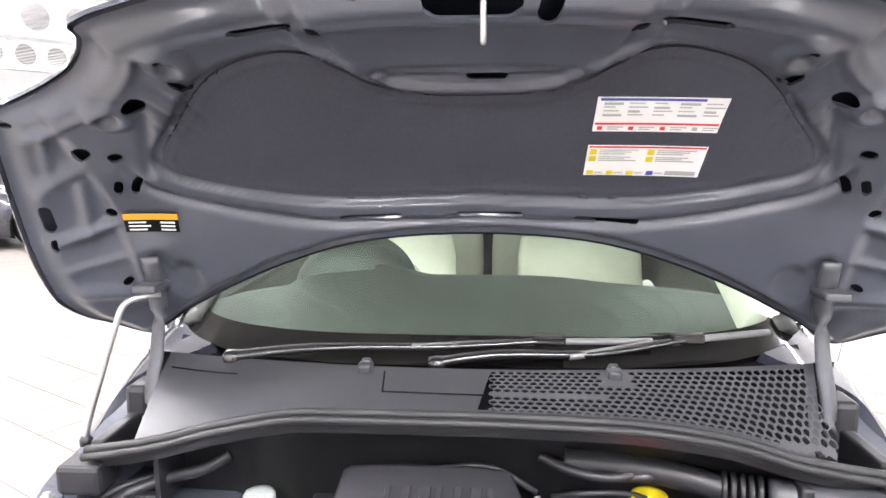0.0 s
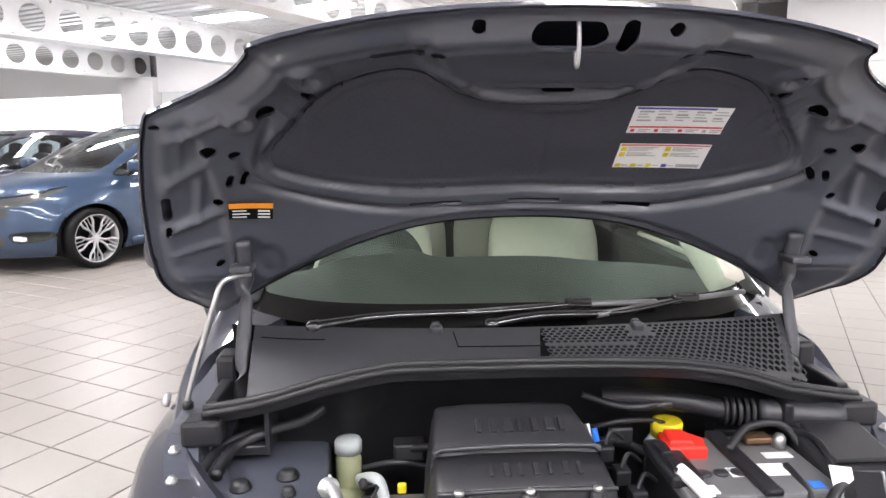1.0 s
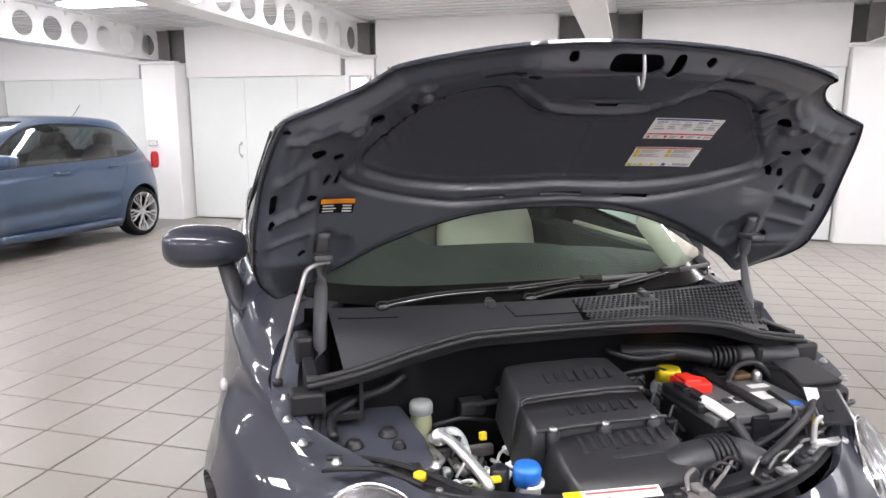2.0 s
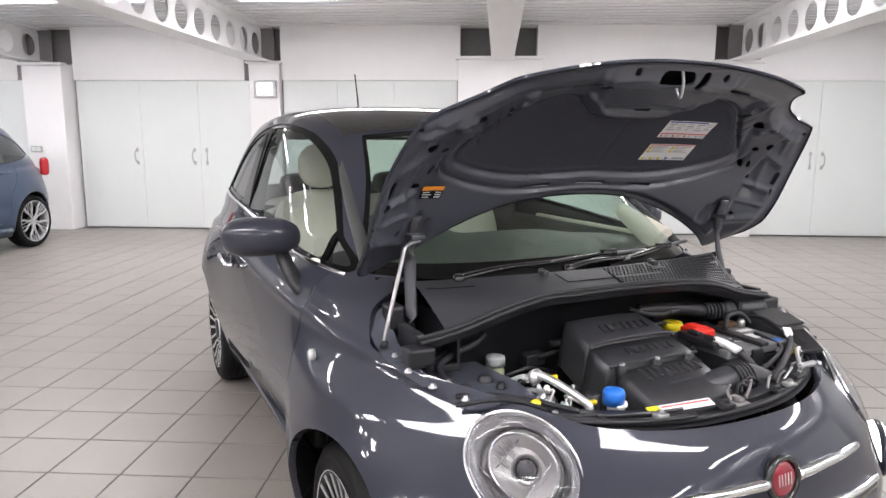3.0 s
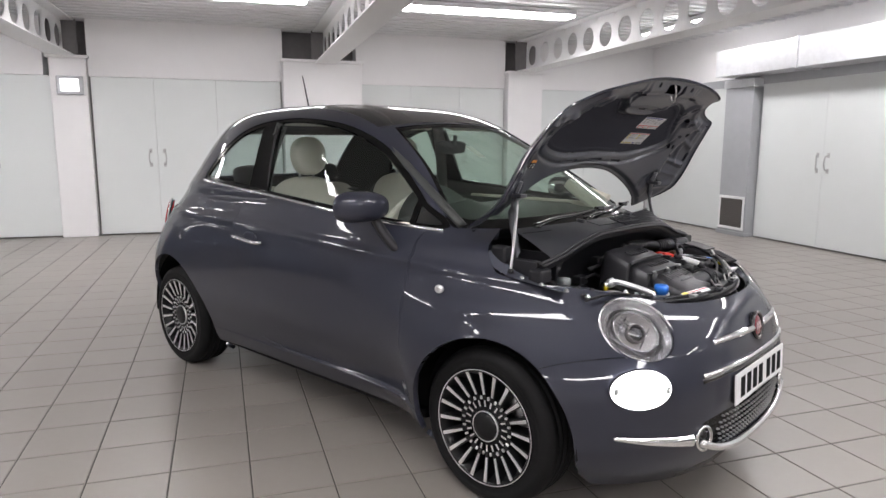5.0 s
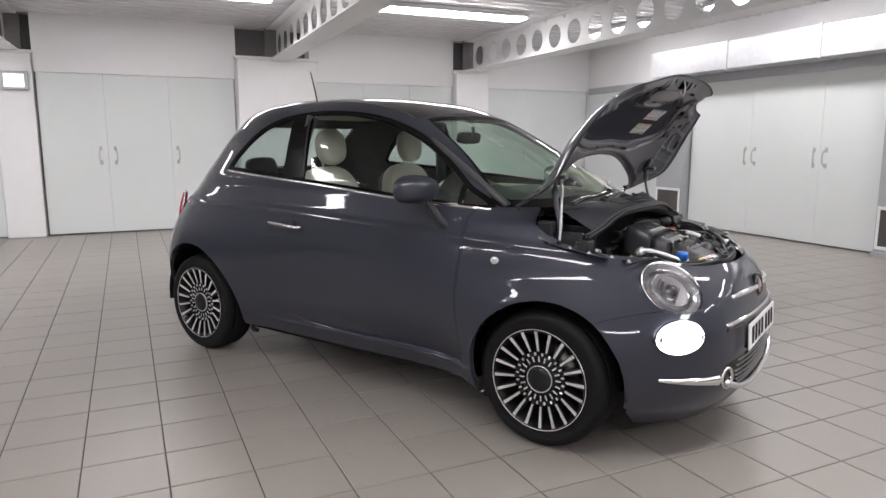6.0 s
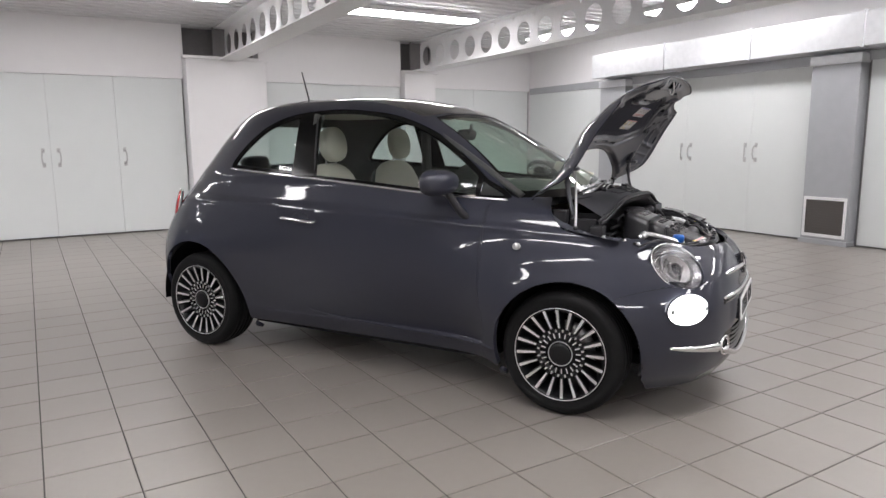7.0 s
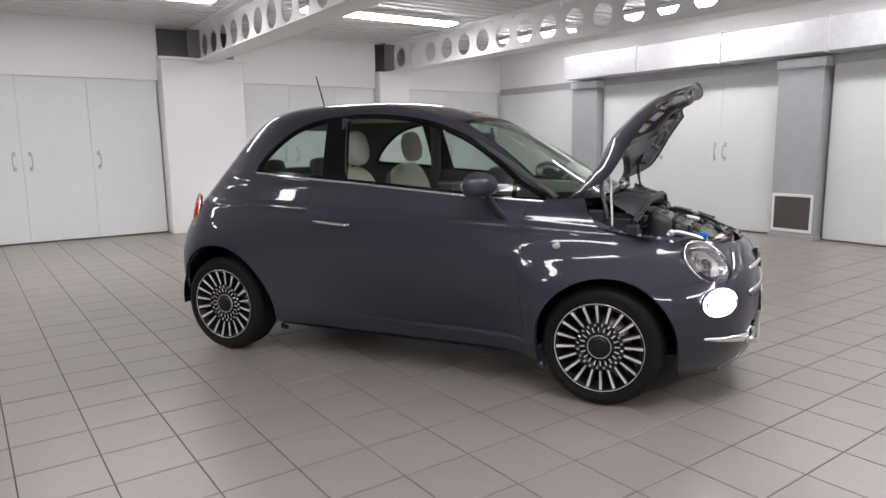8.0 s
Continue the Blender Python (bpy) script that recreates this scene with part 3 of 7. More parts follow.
        x += side * np.clip((y - 0.30) / 0.12, 0, 1) * 0.023 * t * t * (3 - 2 * t) * np.exp(-(np.maximum(d, 0) / 0.12) ** 2) * np.clip((0.62 - zz) / 0.15, 0, 1)
        seat = np.exp(-((zz - 0.474) / 0.061) ** 12) * (1 - np.clip((np.abs(x) - 0.25) / 0.10, 0, 1) ** 2 * (3 - 2 * np.clip((np.abs(x) - 0.25) / 0.10, 0, 1)))
        y = np.where(y < -0.45, y - seat * (y + 0.676), y)
        return np.stack([x, y, zz], 1)
    s["shape"] = shape
    return s


def front_y(x, z):
    """Where the nose's skin lies over a place across the car and a height."""
    s, y = SPEC, -0.6
    for _ in range(4):
        bulge = min(max((abs(x) - 0.25) / 0.25, 0), 1) * 0.046 * math.exp(-(max(math.hypot(y, z - 0.29) - 0.30, 0) / 0.19) ** 2)
        b = max(abs(x) - bulge, 0.0) / float(s["w"](z))
        y = float(s["yc"](z)) - max(1 - b ** float(s["mf"](z)), 0.0) ** (1 / float(s["nf"](z))) * float(s["yc"](z) - s["yf"](z))
    return y


def flank_x(y, z):
    """How far out the right-hand skin lies at a place along the car and a height."""
    s = SPEC
    a = abs(float(s["yc"](z)) - y)
    front = y < float(s["yc"](z))
    reach = abs(float(s["yc"](z)) - float(s["yf" if front else "yr"](z)))
    n, m = float(s["nf" if front else "nr"](z)), float(s["mf" if front else "mr"](z))
    k = max(1 - (a / reach) ** n, 0.0) ** 0.5
    return float(s["shape"](np.array([[-float(s["w"](z)) * k ** (2 / m), y, z]]))[0, 0])


def disc(cy, cz, r):
    return lambda v: np.hypot(v[:, 1] - cy, v[:, 2] - cz) - r


RINGS_500 = np.concatenate([np.linspace(0.14, 0.255, 8), np.linspace(0.263, 0.40, 28), np.linspace(0.415, 0.78, 26), np.linspace(0.79, 0.975, 30), np.linspace(0.99, 1.44, 32), np.linspace(1.446, 1.50, 16), [1.501]])
SPEC = spec_500()
car = thing("hatchback_car", "small slate grey hatchback car with its bonnet propped open", "car")

body = half_body(SPEC, RINGS_500, 200)

# the bonnet's opening
rail = smooth_curve([-0.75, -0.50, -0.40, -0.30, -0.10, 0.02, 0.08, 0.14, 0.20, 0.24], [0.742, 0.748, 0.768, 0.785, 0.806, 0.826, 0.885, 0.955, 0.985, 1.01])
# the windscreen aperture reaches down to the wiper trough
screen_w = smooth_curve([0.95, 1.006, 1.104, 1.226, 1.359, 1.42], [0.632, 0.612, 0.556, 0.484, 0.416, 0.38])


def screen(v):
    return np.minimum.reduce([screen_w(v[:, 2]) - np.abs(v[:, 0]), v[:, 2] - 0.972, 1.392 - 0.03 * (np.abs(v[:, 0]) / 0.45) ** 2 - v[:, 2], 1.15 - v[:, 1], v[:, 1] + 0.1])


body = body.keep(lambda v: np.maximum(np.where(v[:, 1] < 0.24, rail(v[:, 1]) + 0.012 * np.clip(np.abs(v[:, 0]) / 0.5, 0, 1) ** 2 - v[:, 2], 1.0), screen(v)))


def rear_screen(v):
    return np.minimum.reduce([0.50 - np.abs(v[:, 0]) + 0.1 * (1.2 - v[:, 2]), v[:, 2] - 1.08, 1.36 - v[:, 2], v[:, 1] - 1.7])


def roof_pane(v):
    return np.minimum.reduce([0.475 - np.abs(v[:, 0]), v[:, 2] - 1.402 + 0.03 * (np.abs(v[:, 0]) / 0.45) ** 2, v[:, 1] - 0.80, 1.72 - v[:, 1]])


DLO = outline([(0.31, 0.968), (0.75, 0.998), (1.26, 1.040), (1.60, 1.064), (2.00, 1.092), (2.05, 1.105), (2.02, 1.165), (1.93, 1.255), (1.82, 1.332),
               (1.69, 1.382), (1.56, 1.405), (1.43, 1.415), (1.25, 1.412), (1.04, 1.388), (0.87, 1.338), (0.71, 1.262), (0.55, 1.155), (0.43, 1.062)])
dlo = inside(DLO)


def side_only(fn):
    return lambda v: np.where(v[:, 0] < -0.42, fn(v), -1.0)


DOOR = outline([(0.392, 0.285), (0.392, 0.60), (0.392, 0.90), (0.392, 0.985), (0.75, 1.01), (1.26, 1.05), (1.545, 1.068), (1.60, 1.03), (1.635, 0.85),
                (1.635, 0.65), (1.60, 0.50), (1.55, 0.38), (1.46, 0.315), (1.3, 0.295), (0.8, 0.284)], 5)
door_in = inside(DOOR)

# round openings for the headlamps, in the lamp's own tilted frame
LAMP_C = (-0.524, -0.445, 0.680)
LAMP_N = Vector((-0.56, -0.68, 0.55)).normalized()
LAMP_TILT, LAMP_W, LAMP_H = 34.0, 1.29, 1.01
LAMP_X = Matrix.Rotation(radians(-LAMP_TILT), 3, LAMP_N) @ Vector((0, 0, 1)).cross(LAMP_N).normalized()
LAMP_Y = LAMP_N.cross(LAMP_X)


def lamp_hole(v):
    q = v - np.array(LAMP_C)
    r = np.hypot(q @ np.array(LAMP_X) / LAMP_W, q @ np.array(LAMP_Y) / LAMP_H)
    return np.where(np.abs(q @ np.array(LAMP_N)) < 0.14, r - 0.099, 1.0)


for half_sign in (1, -1):
    side = body if half_sign == 1 else body.mirrored()
    right = half_sign == 1

    def flip(fn):
        return fn if half_sign == 1 else (lambda v: fn(v * np.array((-1, 1, 1))))
    rest = side.keep(flip(disc(-0.025, 0.302, 0.328))).keep(flip(disc(2.29, 0.30, 0.362)))
    rest = rest.keep(flip(lambda v: np.where((np.abs(v[:, 1] + 0.025) < 0.328) | (np.abs(v[:, 1] - 2.29) < 0.362), v[:, 2] - 0.29, 1.0)))
    rest = rest.keep(flip(lambda v: np.where((v[:, 1] > 0.3) & (v[:, 1] < 1.95), v[:, 2] - 0.208, 1.0)))
    rest = rest.keep(flip(lambda v: np.where(v[:, 1] > 2.45, v[:, 2] - 0.30 - 0.10 * np.clip((v[:, 1] - 2.60) / 0.2, 0, 1), 1.0)))
    rest = rest.keep(flip(lamp_hole))
    wind, rest = rest.split(flip(screen))
    back, rest = rest.split(flip(rear_screen))
    pano, rest = rest.split(flip(roof_pane))
    trim, rest = rest.split(flip(side_only(dlo)))
    ahead, behind = trim.split(flip(lambda v: (1.405 + 0.15 * (v[:, 2] - 1.06)) - v[:, 1]))
    glazed, nose = ahead.split(flip(lambda v: v[:, 1] - 0.47))
    pane1, edge1 = glazed.split(flip(lambda v: dlo(v) - 0.016))
    glazed, post = behind.split(flip(lambda v: v[:, 1] - (1.570 + 0.08 * (v[:, 2] - 1.06))))
    pane2, edge2 = glazed.split(flip(lambda v: dlo(v) - 0.022))
    glazed, edge3 = nose.split(flip(lambda v: 0.445 - v[:, 1]))
    pane3, edge4 = glazed.split(flip(lambda v: dlo(v) - 0.016))
    trim = edge1.join(edge2).join(post).join(edge3).join(edge4)
    door_skin, rest = rest.split(flip(side_only(door_in)))
    # front bumper below a line from the arch to the headlamp, rear bumper, front wing
    bump_line = smooth_curve([-0.75, -0.45, -0.30, -0.20], [0.612, 0.608, 0.585, 0.55])
    bumper, rest = rest.split(flip(lambda v: np.where(v[:, 1] < 0.0, np.maximum(bump_line(v[:, 1]) - v[:, 2], np.minimum(0.46 - np.abs(v[:, 0]), -0.40 - v[:, 1])), -1.0)))
    wing, rest = rest.split(flip(lambda v: np.where(v[:, 2] < 1.0, 0.385 - v[:, 1], -1.0)))
    tail, rest = rest.split(flip(lambda v: np.where(v[:, 1] > 2.4, 0.52 - v[:, 2] + 0.0 * v[:, 1], -1.0)))
    shell_part = rest
    if half_sign == 1:
        store = {"wind": wind, "back": back, "pano": pano, "bumper": bumper, "tail": tail, "shell": shell_part}
    else:
        for key, sk in (("wind", wind), ("back", back), ("pano", pano), ("bumper", bumper), ("tail", tail), ("shell", shell_part)):
            store[key] = store[key].join(sk)
    eps = 0.0022
    d_skin = door_skin.keep(flip(lambda v: door_in(v) - eps)).rim(0.02)
    door_ob = raw("door", d_skin.v, d_skin.f, M_PAINT, car, "slate grey door, shut")
    w_skin = wing.keep(flip(lambda v: 0.385 - eps - v[:, 1])).keep(flip(lambda v: v[:, 2] - bump_line(v[:, 1]) - np.where(v[:, 1] < -0.2, eps, -1.0))).rim(0.02)
    raw("front_wing", w_skin.v, w_skin.f, M_PAINT, car)
    for nm, sk, mt in (("window_trim", trim.moved(-0.004).rim(0.012), M_FRIT),):
        raw(nm, sk.v, sk.f, mt, car, "gloss black window surround")
    for nm, sk in (("door_window", pane1), ("quarter_window", pane2), ("corner_window", pane3)):
        sk = sk.moved(-0.008)
        ob = raw(nm, sk.v, sk.f, M_PARKGLASS if nm == "corner_window" else M_SIDEGLASS, car, "dark corner glass" if nm == "corner_window" else "clear side glass")
        ob.visible_shadow = False
    sk_v = side.v
    edge_pts = []
    for z in np.linspace(1.055, 1.375, 7):
        y = 1.412 + 0.15 * (z - 1.06)
        near = np.argmin((sk_v[:, 1] - y) ** 2 + (sk_v[:, 2] - z) ** 2 + np.where(np.abs(sk_v[:, 0]) < 0.4, 9, 0))
        edge_pts.append((sk_v[near, 0], y, z))
    ex_ = np.polyval(np.polyfit([p[2] for p in edge_pts], [p[0] for p in edge_pts], 3), [p[2] for p in edge_pts])
    part("pillar_bead", pipe([(x, p[1], p[2]) for x, p in zip(ex_, edge_pts)], 0.0045, 8, 3), M_SEAL, car, "dark window bead", True)
    # a bead added over the sill to catch the crease's highlight, curling up at its rear end
    foot = spline([(0, 0.44, 0.280), (0, 0.88, 0.2865), (0, 1.20, 0.2975), (0, 1.37, 0.308), (0, 1.45, 0.325), (0, 1.50, 0.352)], 8)
    part("door_crease", pipe([((flank_x(q.y, q.z - 0.006) + 0.0015) * half_sign, q.y, q.z) for q in foot], (0.0085, 0.0045), 10, 1, False), M_PAINT, car, "bead added along the door crease for its highlight", True)
    # bright strip below the windows
    bm = bmesh.new()
    low = [(0.31, 0.962), (0.75, 0.993), (1.26, 1.035), (1.60, 1.059), (2.04, 1.091)]
    pts = []
    for q in spline([(0, a, b) for a, b in low], 10):
        sk_v = side.v
        near = np.argmin((sk_v[:, 1] - q.y) ** 2 + (sk_v[:, 2] - q.z) ** 2 + np.where(np.abs(sk_v[:, 0]) < 0.4, 9, 0))
        pts.append((sk_v[near, 0] - 0.001 * half_sign, q.y, q.z))
    ys = np.array([p[1] for p in pts])
    xs = np.polyval(np.polyfit(ys, [p[0] for p in pts], 4), ys)
    bm = pipe([(x - 0.002 * half_sign, p[1], p[2]) for x, p in zip(xs, pts)], 0.0065, 8, 1, False, 1.2)
    part("chrome_strip", bm, M_CHROME, car, "bright chrome belt strip", True)

sk = store["shell"].rim(0.02)
raw("body_shell", sk.v, sk.f, M_PAINT, car, "slate grey painted roof, pillars and rear sides")
sk = store["bumper"]
grille_out = outline([(-0.375, 0.30), (-0.40, 0.345), (-0.385, 0.375), (-0.20, 0.395), (0.20, 0.395), (0.385, 0.375), (0.40, 0.345), (0.375, 0.30), (0.25, 0.245), (0.0, 0.235), (-0.25, 0.245)], 6)
grille_in = inside(grille_out, (0, 2))
grille_sk, sk = sk.split(lambda v: np.where(v[:, 1] < -0.3, grille_in(v), -1.0))
sk = sk.rim(0.02)
raw("front_bumper", sk.v, sk.f, M_PAINT, car, "slate grey front bumper")
sk = store["tail"].rim(0.02)
raw("rear_bumper", sk.v, sk.f, M_PAINT, car)


def clear_screen(v):
    """Positive inside the clear field of the windscreen, with its rounded lower corners."""
    dx, dz, r = screen_w(v[:, 2]) - 0.012 - np.abs(v[:, 0]), v[:, 2] - 1.004, 0.045
    low_edge = np.where((dx < r) & (dz < r), r - np.hypot(r - dx, r - dz), np.minimum(dx, dz))
    return np.minimum(low_edge, screen(v) - 0.014)


frit, clear_part = store["wind"].split(lambda v: -clear_screen(v))
fr_sk = frit.moved(-0.003)
raw("screen_border", fr_sk.v, fr_sk.f, M_FRIT, car, "black printed border of the windscreen")
sk = clear_part.moved(-0.004)
ob = raw("windscreen", sk.v, sk.f, M_WINDSCREEN, car, "green tinted windscreen")
ob.visible_shadow = False
sk = store["back"].moved(-0.004)
ob = raw("rear_window", sk.v, sk.f, M_SIDEGLASS, car)
ob.visible_shadow = False
sk = store["pano"].moved(-0.002)
raw("roof_glass", sk.v, sk.f, M_GLOSSBLACK, car, "black glass roof panel")
# grille mesh panel set back in the bumper
gs = grille_sk.moved(-0.03).rim(-0.028)
raw("lower_grille", gs.v, gs.f, M_FRIT, car, "black lower grille with small bright studs")

# dark liner behind the seams, wheel housings and floor pan
liner = body.keep(disc(-0.025, 0.302, 0.328)).keep(disc(2.29, 0.30, 0.362))
liner = liner.keep(lambda v: -screen(v)).keep(lambda v: -rear_screen(v)).keep(lambda v: -side_only(dlo)(v)).keep(lambda v: v[:, 2] - 0.2)
liner = liner.keep(lambda v: -np.where(v[:, 1] < -0.3, grille_in(v), -1.0))
liner = liner.keep(lambda v: np.where(v[:, 1] > 2.45, v[:, 2] - 0.42, 1.0))
liner = liner.keep(lambda v: lamp_hole(v) - 0.006).moved(-0.022)
liner = liner.join(liner.mirrored())
raw("inner_liner", liner.v, liner.f, M_DASH, car, "dark inner lining")
for sx in (-1, 1):
    for cy, r in ((-0.025, 0.335), (2.29, 0.37)):
        bm = bmesh.new()
        n = 28
        rows_w = []
        for x in (0.45, 0.74):
            rows_w.append([bm.verts.new((sx * x, cy + r * math.cos(a), 0.295 + r * math.sin(a))) for a in [math.pi * (1.03 - 1.06 * k / n) for k in range(n + 1)]])
        for k in range(n):
            bm.faces.new((rows_w[0][k], rows_w[0][k + 1], rows_w[1][k + 1], rows_w[1][k]))
        bm.faces.new(rows_w[0])
        part("wheel_housing", bm, M_DARK, car, "black wheel arch liner")
part("floor_pan", box(-0.70, 0.70, 0.36, 1.92, 0.19, 0.24, 0.01), M_DARK, car)
part("floor_pan", box(-0.46, 0.46, -0.40, 0.36, 0.19, 0.24, 0.01), M_DARK, car)
part("floor_pan", box(-0.46, 0.46, 1.92, 2.62, 0.20, 0.30, 0.01), M_DARK, car)


# ---- wheels ----
def make_wheel(where):
    """A tyre with grooves, a black rim with bright spokes and a cap; the axle points along -x."""
    w = new("wheel")
    w.parent = car
    w["label"] = "black alloy wheel with many bright thin spokes"
    turned = pose(0, 0, 0, 0, -90, 0)
    prof = [(0.213, -0.10), (0.232, -0.098), (0.262, -0.100), (0.279, -0.088), (0.2865, -0.070)]
    for g in (-0.045, -0.015, 0.015, 0.045):
        prof += [(0.290, g - 0.006), (0.283, g - 0.004), (0.283, g + 0.004), (0.290, g + 0.006)]
    prof += [(0.2865, 0.070), (0.279, 0.088), (0.262, 0.100), (0.246, 0.1015), (0.243, 0.0995), (0.232, 0.098), (0.213, 0.10), (0.205, 0.06), (0.205, -0.06)]
    part("tyre", turn(prof, 64, turned, True), M_RUBBER, w, "black low-profile tyre", True)
    part("rim", turn([(0.205, -0.09), (0.214, -0.092), (0.207, -0.06), (0.190, -0.02), (0.186, 0.04), (0.200, 0.085), (0.214, 0.0985), (0.2135, 0.1025), (0.206, 0.1035), (0.202, 0.098), (0.194, 0.080), (0.178, 0.04), (0.175, -0.06), (0.195, -0.09)], 64, turned, True), M_RIMBLACK, w, "gloss black rim barrel", True)
    part("rim_edge", turn([(0.2045, 0.0995), (0.2115, 0.1035), (0.2135, 0.1040), (0.2135, 0.1015), (0.206, 0.0975)], 64, turned, True), M_ALLOY, w, "machined bright rim edge", True)
    part("disc", turn([(0.06, -0.01), (0.135, -0.01), (0.135, 0.01), (0.06, 0.01)], 40, turned, True), M_STEEL, w, "steel brake disc", True)
    part("hub", turn([(0.088, 0.02), (0.092, 0.060), (0.075, 0.074), (0.060, 0.078)], 40, turned), M_RIMBLACK, w, "gloss black hub", True)
    part("cap", turn([(0.053, 0.07), (0.053, 0.088), (0.049, 0.094), (0.030, 0.097), (0.001, 0.098)], 32, turned), M_RIMBLACK, w, "black centre cap", True)
    part("cap_ring", turn([(0.0525, 0.086), (0.057, 0.090), (0.0575, 0.084), (0.055, 0.078)], 40, turned, True), M_ALLOY, w, "bright ring", True)
    spoke = None
    N = 20
    for k in range(N):
        if spoke is None:
            bm = bmesh.new()
            add_box(bm, -0.0055, 0.0055, 0.118, 0.208, 0.0, 0.003, 0)
            for v in bm.verts:
                out = (v.co.y - 0.118) / 0.09
                v.co.z += 0.084 + 0.0155 * out
                v.co.x *= 0.75 + 0.55 * out
            add_box(bm, -0.003, 0.003, 0.072, 0.095, 0.079, 0.083)
            spoke = part("spoke", bm, M_ALLOY, w)
            me_s = spoke.data
            bmb = bmesh.new()
            add_box(bmb, -0.0085, 0.0085, 0.070, 0.207, 0.02, 0.082, 0)
            for v in bmb.verts:
                out = (v.co.y - 0.07) / 0.137
                v.co.z += 0.013 * out - (0.002 if v.co.z > 0.05 else 0)
                v.co.x *= 0.7 + 0.5 * out
            rib = part("spoke_body", bmb, M_RIMBLACK, w)
            me_r = rib.data
        else:
            spoke, rib = new("spoke", me_s), new("spoke_body", me_r)
            spoke.parent = rib.parent = w
        m = turned @ pose(0, 0, 0, 0, 0, 360 * k / N + 4)
        spoke.matrix_basis, rib.matrix_basis = m, m
    me_d = None
    for k in range(N):
        m = turned @ pose(0, 0, 0, 0, 0, 360 * (k + 0.5) / N + 4)
        if me_d is None:
            bm = bmesh.new()
            add_box(bm, -0.0045, 0.0045, 0.098, 0.112, 0.078, 0.086, 0.002, 1)
            dot = part("rim_stud", bm, M_ALLOY, w)
            me_d = dot.data
        else:
            dot = new("rim_stud", me_d)
            dot.parent = w
        dot.matrix_basis = m
    w.matrix_basis = where
    return w


for x, y in ((-0.682, 0.0), (-0.672, 2.305)):
    make_wheel(pose(x, y, 0.29, 0 if y == 0 else 11))
for x, y in ((0.682, 0.0), (0.672, 2.305)):
    make_wheel(pose(x, y, 0.29, 0, 0, 180))

# ---- the bonnet, hinged at its rear edge and propped open ----
OPEN = 65.0
hood_pose = Matrix.Translation((0, 0.080, 1.188)) @ pose(0, 0, 0, -OPEN) @ Matrix.Translation((0, 0.05, -0.942))
crown = smooth_curve([-0.62, -0.56, -0.545, -0.50, -0.45, -0.38, -0.25, -0.13, -0.05, 0.10, 0.20], [0.64, 0.704, 0.722, 0.780, 0.822, 0.864, 0.920, 0.958, 0.960, 0.966, 0.970])
half_width = smooth_curve([-0.60, -0.49, -0.36, -0.20, -0.015, 0.06, 0.12, 0.20], [0.60, 0.625, 0.662, 0.702, 0.720, 0.714, 0.700, 0.680])
edge_height = smooth_curve([-0.60, -0.49, -0.36, -0.20, -0.015, 0.06, 0.11, 0.20], [0.655, 0.690, 0.756, 0.785, 0.802, 0.842, 0.890, 0.965])


def hood_z(x, y):
    """Height of the closed bonnet's outer skin over a plan point."""
    front = 0.060 * np.clip(np.abs(x) / 0.46, 0, 1.1) ** 2 * np.clip((-0.30 - y) / 0.22, 0, 1)
    u = np.clip(np.abs(x) / half_width(y), 0, 1)
    z_e = edge_height(y)
    return z_e + (np.maximum(crown(y - front), z_e) - z_e) * (1 - u ** 3.3) ** 0.72


half_edge = [(0.0, -0.546), (0.16, -0.541), (0.30, -0.526), (0.40, -0.505), (0.450, -0.489), (0.466, -0.478), (0.470, -0.465), (0.490, -0.440), (0.520, -0.414), (0.556, -0.393), (0.600, -0.374), (0.636, -0.362), (0.648, -0.352),
             (0.672, -0.29), (0.694, -0.20), (0.708, -0.10), (0.711, -0.015), (0.705, 0.045), (0.692, 0.100), (0.675, 0.150), (0.660, 0.176), (0.642, 0.178), (0.600, 0.146), (0.55, 0.109), (0.45, 0.054), (0.32, 0.0), (0.18, -0.037), (0.0, -0.050)]
EDGE = half_edge + [(-x, y) for x, y in half_edge[-2:0:-1]]
hood_edge = inside(outline(EDGE, 4), (0, 1))


def rear_gap(v):
    return (-0.050 + 0.195 * np.clip(np.abs(v[:, 0]) / 0.60, 0, 1.2) ** 2.2) - v[:, 1]


NX, NY = 301, 171
hx_, hy_ = np.linspace(-0.735, 0.735, NX), np.linspace(-0.575, 0.195, NY)
gx, gy = np.meshgrid(hx_, hy_)
flat = np.stack([gx.ravel(), gy.ravel(), hood_z(gx.ravel(), gy.ravel())], 1)
cells = [(j * NX + i, j * NX + i + 1, (j + 1) * NX + i + 1, (j + 1) * NX + i) for j in range(NY - 1) for i in range(NX - 1)]
hood_full = Skin(flat, cells)
hood_skin = hood_full.keep(hood_edge)
bonnet = new("bonnet")
bonnet.parent = car
bonnet.matrix_basis = hood_pose
bonnet["label"] = "open slate grey bonnet with a felt-lined pressed inner panel"
out_sk = hood_skin.rim(0.006)
raw("outer_skin", out_sk.v, out_sk.f, M_PAINT, bonnet)


def smoothstep(a, b, x):
    t = np.clip((x - a) / (b - a), 0, 1)
    return t * t * (3 - 2 * t)


def bell(x, w):
    return np.exp(-(x / w) ** 2)


def capsule(ax, ay, bx, by, r):
    """Positive inside a slot between two points of the pressed panel."""
    a, b = np.array((ax, ay)), np.array((bx, by))

    def f(v):
        p = v[:, 3:5]
        e = b - a
        t = np.clip(((p - a) @ e) / max(e @ e, 1e-9), 0, 1)
        return r - np.hypot(*(p - a - t[:, None] * e).T)
    return f


